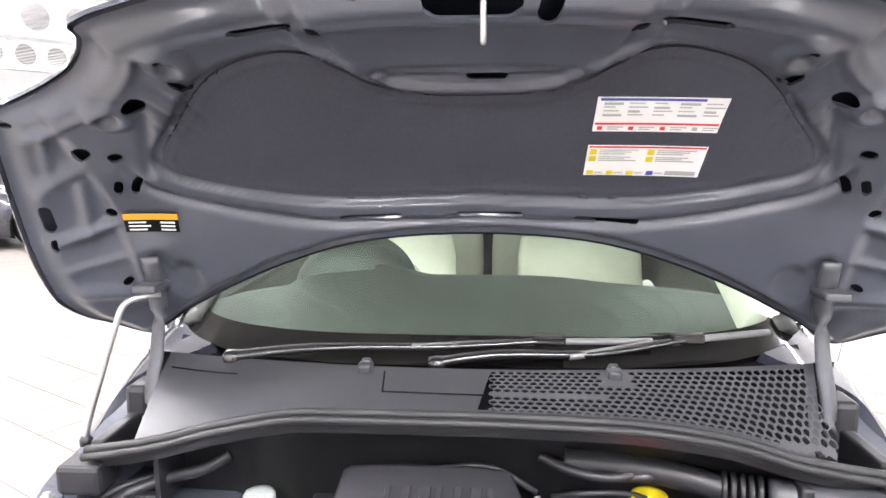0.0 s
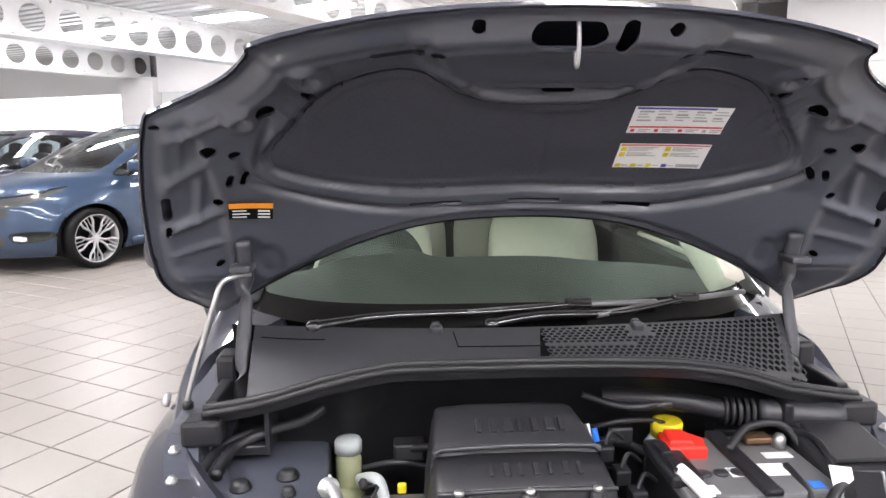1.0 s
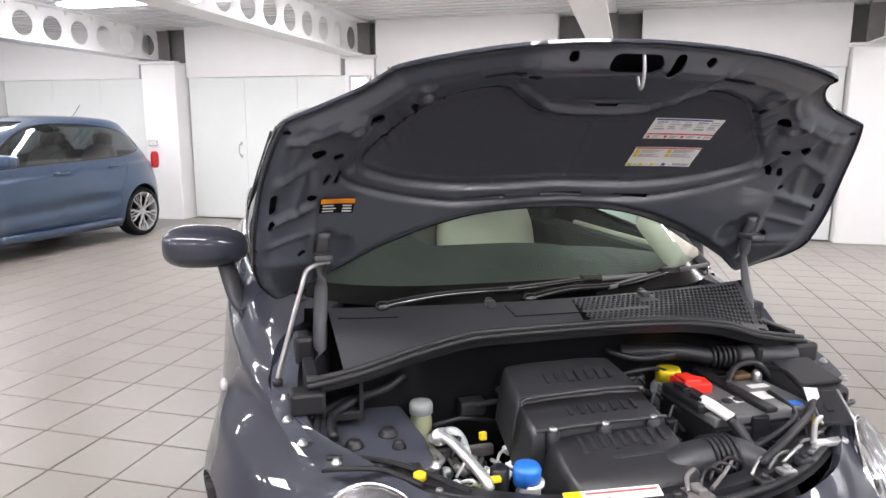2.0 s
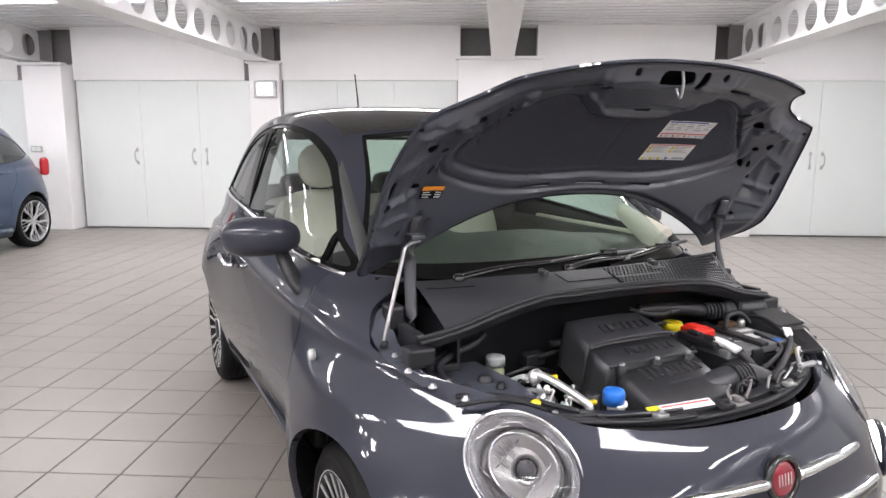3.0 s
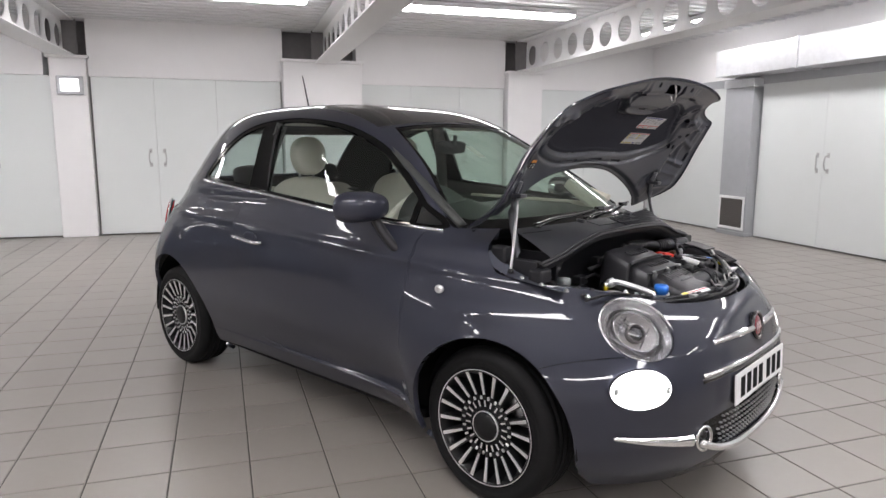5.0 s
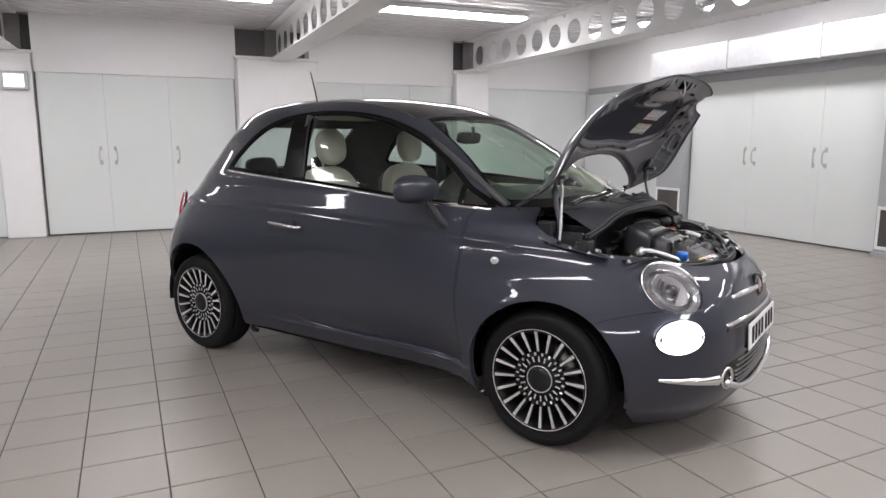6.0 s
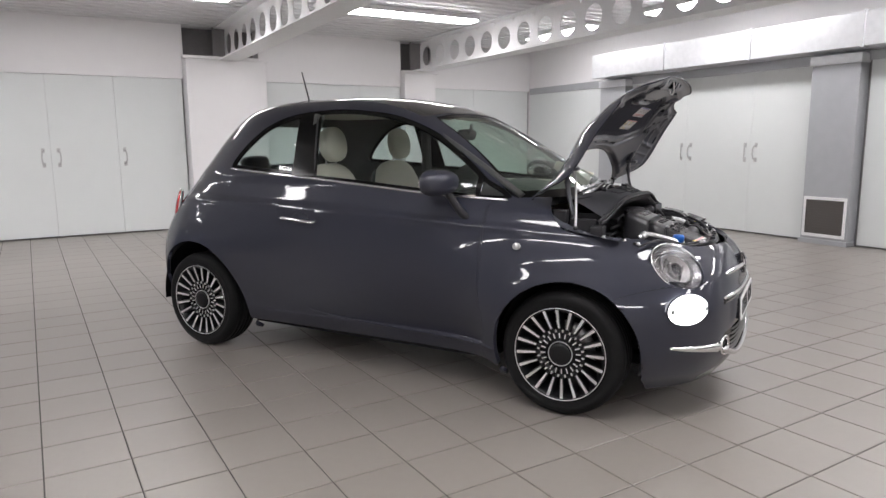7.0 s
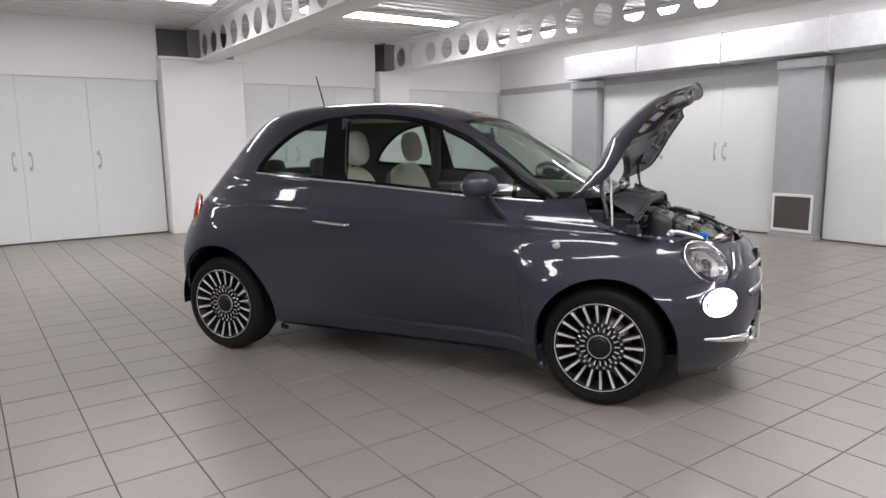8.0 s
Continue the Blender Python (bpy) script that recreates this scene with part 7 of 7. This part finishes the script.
# ---- door mirrors, handles, aerial, rear lamps ----
for sx in (-1, 1):
    dm = new("door_mirror")
    dm.parent = car
    dm["label"] = "slate grey door mirror"
    bm = bmesh.new()
    bmesh.ops.create_uvsphere(bm, u_segments=32, v_segments=20, radius=1)
    for v in bm.verts:
        c = v.co
        y = c.y * (0.085 if c.y < 0 else 0.045)
        z = math.copysign(abs(c.z) ** 0.72, c.z)
        v.co = Vector((math.copysign(abs(c.x) ** 0.82, c.x) * 0.121, y * 0.95, z * (0.066 if z > 0 else 0.058) * (1 + 0.10 * sx * c.x)))
    # the far mirror is folded in
    where_m = pose(sx * 0.838, 0.585, 1.046, 0, 0, sx * 10) if sx < 0 else pose(0.800, 0.690, 1.040, 0, 0, 80)
    part("cap", place(bm, where_m), M_PAINT, dm, smooth=True)
    part("glass", place(turn([(0.001, 0), (0.10, 0), (0.10, 0.004), (0.001, 0.004)], 28), where_m @ Matrix.Translation((0, 0.037, 0)) @ pose(0, 0, 0, -90) @ Matrix.Diagonal((0.93, 0.43, 1, 1))), M_CHROME, dm, "mirror glass", True)
    fx = sx * abs(flank_x(0.50, 0.885))
    part("stalk", pipe([(fx - sx * 0.028, 0.490, 0.872), (fx - sx * 0.006, 0.508, 0.905), (fx + sx * 0.012, 0.535, 0.950), (fx + sx * 0.030, 0.565, 1.005)], (0.036, 0.026), 16, 6, True, 0.62), M_BLACK, dm, "black mirror foot", True)
    dh = new("door_handle")
    dh.parent = car
    dh["label"] = "chrome bar door handle over a scooped recess"
    part("scoop", place(oval([(0.05, -0.012), (0.055, 0.001), (0.05, 0.002), (0.03, -0.001), (0.001, -0.002)], 1.0, 0.55, 28), aim((sx * 0.805, 1.455, 0.838), (sx, 0, 0.1))), M_PAINT, dh, smooth=True)
    part("bar", pipe([(sx * 0.806, 1.575, 0.836), (sx * 0.832, 1.555, 0.837), (sx * 0.838, 1.46, 0.832), (sx * 0.836, 1.365, 0.825), (sx * 0.810, 1.345, 0.824)], 0.0115, 10, 6, True, 0.8), M_CHROME, dh, "chrome bar", True)
    rl = new("rear_lamp")
    rl.parent = car
    rl["label"] = "red rear lamp on the tail corner"
    part("lens", oval([(0.001, -0.02), (0.060, -0.015), (0.063, 0.004), (0.050, 0.014), (0.022, 0.019), (0.001, 0.020)], 0.82, 1.6, 32, aim((sx * 0.672, 2.560, 0.855), (sx * 0.80, 0.56, 0.22))), M_RED, rl, "red lens", True)
    part("bezel", oval([(0.062, -0.012), (0.068, 0.0), (0.066, 0.006), (0.061, 0.004)], 0.82, 1.6, 36, aim((sx * 0.672, 2.560, 0.855), (sx * 0.80, 0.56, 0.22)), True), M_CHROME, rl, smooth=True)
aer = new("aerial")
aer.parent = car
aer["label"] = "black whip aerial on the roof"
part("base", place(cushion(0.045, 0.11, 0.04), pose(0, 2.02, 1.478, -4)), M_BLACK, aer, smooth=True)
part("whip", pipe([(0, 2.03, 1.49), (0, 2.06, 1.60), (0, 2.09, 1.70)], (0.0055, 0.003), 8, 4), M_BLACK, aer, smooth=True)
part("exhaust_bracket", box(-0.62, -0.52, 1.82, 1.88, 0.19, 0.27, 0.008), M_DARK, car)

# ---- the two parked hatchbacks by the back wall ----
def spec_hatch():
    z = [0.16, 0.25, 0.35, 0.50, 0.64, 0.74, 0.82, 0.90, 0.96, 1.02, 1.10, 1.20, 1.30, 1.38, 1.43, 1.455, 1.470, 1.478, 1.481]
    s = {"yc": smooth_curve([0.1, 1.0, 1.3, 1.42, 1.5], [1.25, 1.25, 1.45, 1.75, 1.80])}
    s["w"] = smooth_curve(z, [0.76, 0.82, 0.85, 0.865, 0.868, 0.862, 0.855, 0.845, 0.825, 0.80, 0.765, 0.715, 0.66, 0.61, 0.56, 0.50, 0.41, 0.28, 0.04])
    s["yf"] = smooth_curve(z, [-0.70, -0.79, -0.825, -0.83, -0.81, -0.765, -0.68, -0.44, -0.10, 0.13, 0.31, 0.55, 0.80, 1.02, 1.18, 1.32, 1.46, 1.60, 1.74])
    s["yr"] = smooth_curve(z, [3.04, 3.14, 3.19, 3.20, 3.19, 3.175, 3.155, 3.13, 3.10, 3.065, 3.01, 2.94, 2.87, 2.80, 2.72, 2.58, 2.36, 2.12, 1.86])
    s["nf"] = smooth_curve([0.1, 0.5, 0.8, 1.0, 1.3, 1.48], [4.5, 3.8, 3.6, 3.6, 3.4, 2.4])
    s["mf"] = smooth_curve([0.1, 0.5, 0.8, 1.0, 1.3, 1.48], [2.4, 2.3, 2.3, 2.8, 3.4, 2.4])
    s["nr"] = smooth_curve([0.1, 0.6, 1.0, 1.3, 1.48], [6, 7, 6, 5, 2.4])
    s["mr"] = smooth_curve([0.1, 0.6, 1.0, 1.3, 1.48], [2.4, 2.4, 2.4, 2.4, 2.4])
    line = smooth_curve([-0.5, 0.4, 1.5, 2.6], [0.74, 0.80, 0.86, 0.93])

    def shape(v):
        x, y, zz = v[:, 0].copy(), v[:, 1], v[:, 2]
        for cy, amount in ((0.0, 0.045), (2.493, 0.03)):
            r = np.hypot(y - cy, zz - 0.31)
            x -= np.where(np.abs(x) > 0.3, amount * np.exp(-((r - 0.36) / 0.14) ** 2), 0)
        side = np.clip((np.abs(x) - 0.5) / 0.2, 0, 1)
        x += side * 0.022 / (1 + np.exp(-(zz - line(y)) / 0.007)) * np.clip((1.0 - zz) / 0.06, 0, 1)
        x += side * 0.034 * np.exp(-((zz - 0.42 - 0.05 * y) / 0.06) ** 2) * np.clip((y - 0.35) / 0.3, 0, 1) * np.clip((2.1 - y) / 0.3, 0, 1)
        return np.stack([x, y, zz], 1)
    s["shape"] = shape
    return s


def parked_car(paint, label, where):
    """A five-door hatchback, nose along -y, front axle at the origin."""
    root = thing("parked_hatchback", label, "car", "parked cars", where)
    half = half_body(spec_hatch(), np.concatenate([np.linspace(0.16, 1.43, 74), np.linspace(1.436, 1.481, 14)]), 150)
    win = inside(outline([(0.30, 0.915), (0.9, 0.942), (1.6, 0.965), (2.2, 0.995), (2.62, 1.06), (2.70, 1.13), (2.60, 1.235), (2.35, 1.325), (2.0, 1.372), (1.6, 1.388), (1.25, 1.368), (0.96, 1.285), (0.62, 1.105)], 6))
    door_f = inside(outline([(0.50, 0.33), (0.46, 0.60), (0.50, 0.95), (1.0, 0.972), (1.40, 0.985), (1.42, 0.6), (1.42, 0.33), (1.0, 0.32)], 4))
    door_r = inside(outline([(1.43, 0.33), (1.43, 0.6), (1.41, 0.985), (1.9, 1.005), (2.28, 1.03), (2.24, 0.80), (2.10, 0.60), (2.05, 0.36), (1.7, 0.32)], 4))
    sw = smooth_curve([0.92, 1.05, 1.2, 1.42], [0.66, 0.63, 0.57, 0.45])
    ws = lambda v: np.minimum.reduce([sw(v[:, 2]) - np.abs(v[:, 0]), v[:, 2] - 0.955, 1.40 - v[:, 2], 1.5 - v[:, 1]])
    rs = lambda v: np.minimum.reduce([0.52 - np.abs(v[:, 0]), v[:, 2] - 1.06, 1.36 - v[:, 2], v[:, 1] - 2.2])
    hood = lambda v: np.minimum.reduce([v[:, 2] - 0.80 - 0.09 * np.clip((v[:, 1] + 0.6) / 0.9, 0, 1), 0.40 - v[:, 1], 0.955 - v[:, 2]])
    lamp = inside(outline([(-0.84, 0.735), (-0.62, 0.752), (-0.36, 0.800), (-0.16, 0.838), (-0.22, 0.795), (-0.40, 0.722), (-0.60, 0.658), (-0.84, 0.630)], 4))
    grille = inside(outline([(-0.50, 0.62), (-0.42, 0.52), (-0.30, 0.47), (0.30, 0.47), (0.42, 0.52), (0.50, 0.62), (0.30, 0.655), (-0.30, 0.655)], 4), (0, 2))
    low = inside(outline([(-0.46, 0.36), (-0.36, 0.26), (0.36, 0.26), (0.46, 0.36), (0.30, 0.40), (-0.30, 0.40)], 4), (0, 2))
    fog = inside(outline([(-0.74, 0.41), (-0.52, 0.41), (-0.50, 0.36), (-0.55, 0.31), (-0.72, 0.33)], 4), (0, 2))
    store = {}
    for sign in (1, -1):
        flip = (lambda fn: fn) if sign == 1 else (lambda fn: (lambda v: fn(v * np.array((-1, 1, 1)))))
        sk = half if sign == 1 else half.mirrored()
        sk = sk.keep(flip(disc(0.0, 0.31, 0.345))).keep(flip(disc(2.493, 0.31, 0.345)))
        sk = sk.keep(flip(lambda v: np.where((np.abs(v[:, 1]) < 0.345) | (np.abs(v[:, 1] - 2.493) < 0.345), v[:, 2] - 0.31, 1.0)))
        got = {}
        got["windscreen"], sk = sk.split(flip(ws))
        got["rear_window"], sk = sk.split(flip(rs))
        got["side_window"], sk = sk.split(flip(lambda v: np.where(v[:, 0] < -0.45, win(v), -1.0)))
        got["door_front"], sk = sk.split(flip(lambda v: np.where(v[:, 0] < -0.45, door_f(v), -1.0)))
        got["door_rear"], sk = sk.split(flip(lambda v: np.where(v[:, 0] < -0.45, door_r(v), -1.0)))
        got["headlight"], sk = sk.split(flip(lambda v: np.where((v[:, 0] < -0.40) & (v[:, 1] < 0.1), lamp(v), -1.0)))
        got["grille"], sk = sk.split(flip(lambda v: np.where(v[:, 1] < -0.2, np.maximum(grille(v), low(v)), -1.0)))
        got["fog_recess"], sk = sk.split(flip(lambda v: np.where(v[:, 1] < -0.2, fog(v), -1.0)))
        got["bonnet"], sk = sk.split(flip(hood))
        got["shell"] = sk
        if sign == 1:
            store = got
            for k in ("side_window", "door_front", "door_rear", "headlight", "fog_recess"):
                store[k] = [got[k]]
        else:
            for k, v in got.items():
                if isinstance(store[k], list):
                    store[k].append(v)
                else:
                    store[k] = store[k].join(v)
    sk = store["shell"].rim(0.015)
    raw("body_shell", sk.v, sk.f, paint, root)
    sk = store["bonnet"].moved(-0.001).rim(0.015)
    raw("bonnet", sk.v, sk.f, paint, root)
    for nm in ("windscreen", "rear_window"):
        sk = store[nm].moved(-0.006)
        ob = raw(nm, sk.v, sk.f, M_PARKGLASS, root, "tinted glass")
        ob.visible_shadow = False
    for k in range(2):
        s = store["side_window"][k]
        flip = (lambda fn: fn) if k == 0 else (lambda fn: (lambda v: fn(v * np.array((-1, 1, 1)))))
        frame_sk, pane = s.split(flip(lambda v: np.where(v[:, 0] < 0, np.maximum(0.016 - win(v), 0.035 - np.abs(v[:, 1] - 1.47 + 0.1 * (v[:, 2] - 1.0))), -1.0)))
        fs = frame_sk.moved(-0.004)
        raw("window_trim", fs.v, fs.f, M_GLOSSBLACK, root)
        ps = pane.moved(-0.008)
        ob = raw("side_window", ps.v, ps.f, M_PARKGLASS, root)
        ob.visible_shadow = False
        for nm in ("door_front", "door_rear"):
            fn = door_f if nm == "door_front" else door_r
            ds = store[nm][k].keep(flip(lambda v: fn(v) - 0.003)).rim(0.015)
            raw("door", ds.v, ds.f, paint, root)
        hs = store["headlight"][k]
        back = hs.moved(-0.03)
        raw("headlight", back.v, back.f, M_PARKLAMP, root, "bright headlight reflector")
        lens = hs.moved(0.002)
        ob = raw("headlight_lens", lens.v, lens.f, M_LENS, root, "clear headlight lens")
        ob.visible_shadow = False
        fg = store["fog_recess"][k].moved(-0.02)
        raw("fog_recess", fg.v, fg.f, M_BLACK, root)
        sx = -1 if k == 0 else 1
        part("fog_lamp", box(sx * 0.62 - 0.07, sx * 0.62 + 0.07, -0.655, -0.60, 0.345, 0.385, 0.01), M_WHITEPL, root, "pale fog lamp")
        dm = new("door_mirror")
        dm.parent = root
        part("cap", place(cushion(0.24, 0.15, 0.13), pose(sx * 0.945, 0.48, 1.010, 0, 0, sx * 8)), paint, dm, smooth=True)
        part("glass", place(box(-0.09, 0.09, -0.002, 0.002, -0.045, 0.045, 0.002), pose(sx * 0.945, 0.558, 1.010, 0, 0, sx * 8)), M_CHROME, dm, "mirror glass")
        part("stalk", pipe([(sx * 0.80, 0.44, 0.925), (sx * 0.88, 0.46, 0.965)], 0.03, 10, 3), M_BLACK, dm, smooth=True)
        part("door_handle", pipe([(sx * 0.835, 1.17, 0.845), (sx * 0.872, 1.19, 0.848), (sx * 0.872, 1.32, 0.855), (sx * 0.838, 1.35, 0.857)], 0.013, 8, 5), paint, root, smooth=True)
        part("door_handle", pipe([(sx * 0.835, 1.97, 0.885), (sx * 0.868, 1.99, 0.888), (sx * 0.862, 2.12, 0.895), (sx * 0.828, 2.15, 0.897)], 0.013, 8, 5), paint, root, smooth=True)
        part("sill_trim", pipe([(sx * 0.845, 0.40, 0.235), (sx * 0.865, 1.2, 0.235), (sx * 0.85, 2.08, 0.245)], 0.03, 10, 6, True, 1.4), paint, root, smooth=True)
        part("rear_lamp", place(cushion(0.07, 0.10, 0.22), pose(sx * 0.70, 2.955, 0.93, 0, 0, -sx * 35)), M_RED, root, "red rear lamp", True)
        for cy in (0.0, 2.493):
            bm = bmesh.new()
            n = 24
            rw = [[bm.verts.new((sx * x, cy + 0.355 * math.cos(a), 0.315 + 0.355 * math.sin(a))) for a in [math.pi * (1.15 - 1.3 * q / n) for q in range(n + 1)]] for x in (0.5, 0.80)]
            for q in range(n):
                bm.faces.new((rw[0][q], rw[0][q + 1], rw[1][q + 1], rw[1][q]))
            bm.faces.new(rw[0])
            part("wheel_housing", bm, M_DARK, root)
    g = store["grille"].moved(-0.03).rim(-0.026)
    raw("grille", g.v, g.f, M_GLOSSBLACK, root, "black honeycomb grille")
    for r in range(5):
        zr = 0.50 + 0.032 * r
        wd = 0.30 + 0.028 * r
        part("grille_bar", pipe([(x, -0.815 + 0.10 * (abs(x) / 0.5) ** 2.2, zr) for x in np.linspace(-wd, wd, 12)], 0.004, 6, 1, False), M_BLACK, root)
    part("number_plate", box(-0.26, 0.26, -0.852, -0.840, 0.435, 0.545, 0.002), M_LABEL, root, "white number plate")
    for k in range(7):
        x = -0.215 + 0.062 * k + (0.025 if k > 3 else 0)
        part("plate_bar", box(x, x + 0.042, -0.8535, -0.852, 0.455, 0.525), M_DARK, root)
    # cabin: dash, seats and floor so that the glass is not empty
    part("floor_pan", box(-0.74, 0.74, 0.38, 2.10, 0.20, 0.26, 0.01), M_DARK, root)
    part("dashboard", place(cushion(1.38, 0.6, 0.20), pose(0, 0.52, 0.86)), M_DASH, root, smooth=True)
    ln = half.keep(lambda v: -ws(v)).keep(lambda v: -rs(v)).keep(lambda v: -np.where(v[:, 0] < -0.45, win(v), -1.0)).keep(lambda v: v[:, 2] - 0.22).keep(disc(0.0, 0.31, 0.35)).keep(disc(2.493, 0.31, 0.35)).moved(-0.02)
    ln = ln.join(ln.mirrored())
    raw("inner_liner", ln.v, ln.f, M_DASH, root)
    for sx in (-1, 1):
        for y in (1.35, 2.15):
            st = new("seat")
            st.parent = root
            part("backrest", place(cushion(0.50, 0.15, 0.66), pose(sx * 0.36, y + 0.18, 0.82, -14)), M_DASH, st, smooth=True)
            part("seat_cushion", place(cushion(0.50, 0.5, 0.16), pose(sx * 0.36, y - 0.12, 0.52, 4)), M_DASH, st, smooth=True)
            part("head_restraint", place(cushion(0.26, 0.09, 0.16), pose(sx * 0.36, y + 0.29, 1.20, -8)), M_DASH, st, smooth=True)
    part("aerial", pipe([(0, 2.35, 1.46), (0, 2.45, 1.56), (0, 2.50, 1.62)], 0.004, 6, 3), M_BLACK, root, "black roof aerial", True)
    # wheels
    turned = pose(0, 0, 0, 0, -90, 0)
    for x, y, rz in ((-0.755, 0, 0), (-0.755, 2.493, 0), (0.755, 0, 180), (0.755, 2.493, 180)):
        w = new("wheel")
        w.parent = root
        w["label"] = "bright multi-spoke alloy wheel"
        part("tyre", turn([(0.244, -0.10), (0.280, -0.10), (0.300, -0.085), (0.308, -0.05), (0.308, 0.05), (0.300, 0.085), (0.280, 0.10), (0.244, 0.10), (0.232, 0.0)], 48, turned, True), M_RUBBER, w, smooth=True)
        part("rim", turn([(0.242, -0.09), (0.246, 0.094), (0.240, 0.102), (0.231, 0.092), (0.216, 0.04), (0.216, -0.08)], 48, turned, True), M_PARKALLOY, w, smooth=True)
        # flat black disc behind the spokes, painted as the shade inside the rim
        part("barrel", turn([(0.001, -0.01), (0.217, -0.02), (0.217, 0.0), (0.001, 0.01)], 40, turned, True), M_DARK, w, smooth=True)
        part("hub", turn([(0.05, 0.02), (0.05, 0.075), (0.03, 0.085), (0.001, 0.086)], 24, turned), M_PARKALLOY, w, smooth=True)
        for k in range(5):
            bm = bmesh.new()
            for s in (-1, 1):
                add_pipe(bm, [(s * 0.012, 0.03, 0.070), (s * 0.020, 0.10, 0.078), (s * 0.058, 0.165, 0.084), (s * 0.066, 0.228, 0.090)], 0.013, 6, 3)
                add_pipe(bm, [(s * 0.026, 0.11, 0.076), (s * 0.016, 0.17, 0.083), (s * 0.022, 0.234, 0.090)], 0.007, 6, 3)
            sp = part("spoke", bm, M_PARKALLOY, w, smooth=True)
            sp.matrix_basis = turned @ pose(0, 0, 0, 0, 0, 72 * k + 10)
        w.matrix_basis = pose(x, y, 0.305, 0, 0, rz)
    return root


M_BLUEPAINT = mat("blue_metallic_paint", (0.028, 0.056, 0.110), 0.32, 0.35, var=0.03, scale=400, coat=1.0)
M_DARKPAINT = mat("dark_blue_black_paint", (0.016, 0.016, 0.030), 0.3, 0.2, var=0.03, scale=400, coat=1.0)
parked_car(M_BLUEPAINT, "blue metallic hatchback parked with its nose to the hall", ROOM @ pose(-6.85, 3.27, 0) @ Matrix.Scale(1.04, 4))
parked_car(M_DARKPAINT, "dark blue-black hatchback parked beside the blue one", ROOM @ pose(-9.55, 3.2, 0))

# ---- floor and its tiles ----
floor = structure("floor", frame_box(LEFT_U, WALL_U + 0.3, BACK_V, WALL_V + 0.3, -0.1, -0.004), M_GROUT, "grey ceramic tile floor with dark joints")
T = 0.304
TILES = pose(0, 0, 0, 0, 0, 1.6)      # the joints lie a little askew to the walls


def tile_bm(half=0.1492, top=0.0, cx=0.0, cy=0.0, bm=None):
    bm = bm or bmesh.new()
    c = 0.0025
    lo = [bm.verts.new((cx + sx * half, cy + sy * half, -0.006)) for sx, sy in ((-1, -1), (1, -1), (1, 1), (-1, 1))]
    mid = [bm.verts.new((cx + sx * half, cy + sy * half, top - 0.0015)) for sx, sy in ((-1, -1), (1, -1), (1, 1), (-1, 1))]
    hi = [bm.verts.new((cx + sx * (half - c), cy + sy * (half - c), top)) for sx, sy in ((-1, -1), (1, -1), (1, 1), (-1, 1))]
    bm.faces.new(hi)
    for a, b in ((lo, mid), (mid, hi)):
        for i in range(4):
            bm.faces.new((a[i], a[(i + 1) % 4], b[(i + 1) % 4], b[i]))
    return bm


U0, V0 = -2.69 + T / 2, 0.211 + T / 2
one = bpy.data.meshes.new("tile")
b1 = tile_bm()
b1.to_mesh(one)
b1.free()
one.materials.append(M_TILE)
verts, faces = [], []
near_count = 0
for i in range(-60, 40):
    for j in range(-40, 40):
        u, v = U0 + i * T, V0 + j * T
        if not (LEFT_U - 0.3 < u and u < WALL_U + 0.45 and BACK_V - 0.3 < v and v < WALL_V + 0.55):
            continue
        drop = random.uniform(-0.0006, 0.0)
        if -4.2 < u < -0.5 and -1.3 < v < 1.35 and near_count < 130 or 0.3 < u < 3.4 and -2.6 < v < 0.2 and near_count < 290:
            near_count += 1
            ob = new("tile", one)
            ob.parent = floor
            ob.matrix_basis = TILES @ Matrix.Translation((u, v, drop))
        else:
            n = len(verts)
            h, c = 0.1492, 0.0025
            for k, z in ((h, -0.006), (h, drop - 0.0015), (h - c, drop)):
                verts += [(u - k, v - k, z), (u + k, v - k, z), (u + k, v + k, z), (u - k, v + k, z)]
            faces.append((n + 8, n + 9, n + 10, n + 11))
            for a in (0, 4):
                for q in range(4):
                    faces.append((n + a + q, n + a + (q + 1) % 4, n + a + 4 + (q + 1) % 4, n + a + 4 + q))
rest = raw("tile_field", verts, faces, M_TILE, floor, smooth=False)
rest.matrix_basis = TILES
rest["kind"] = "stuff"
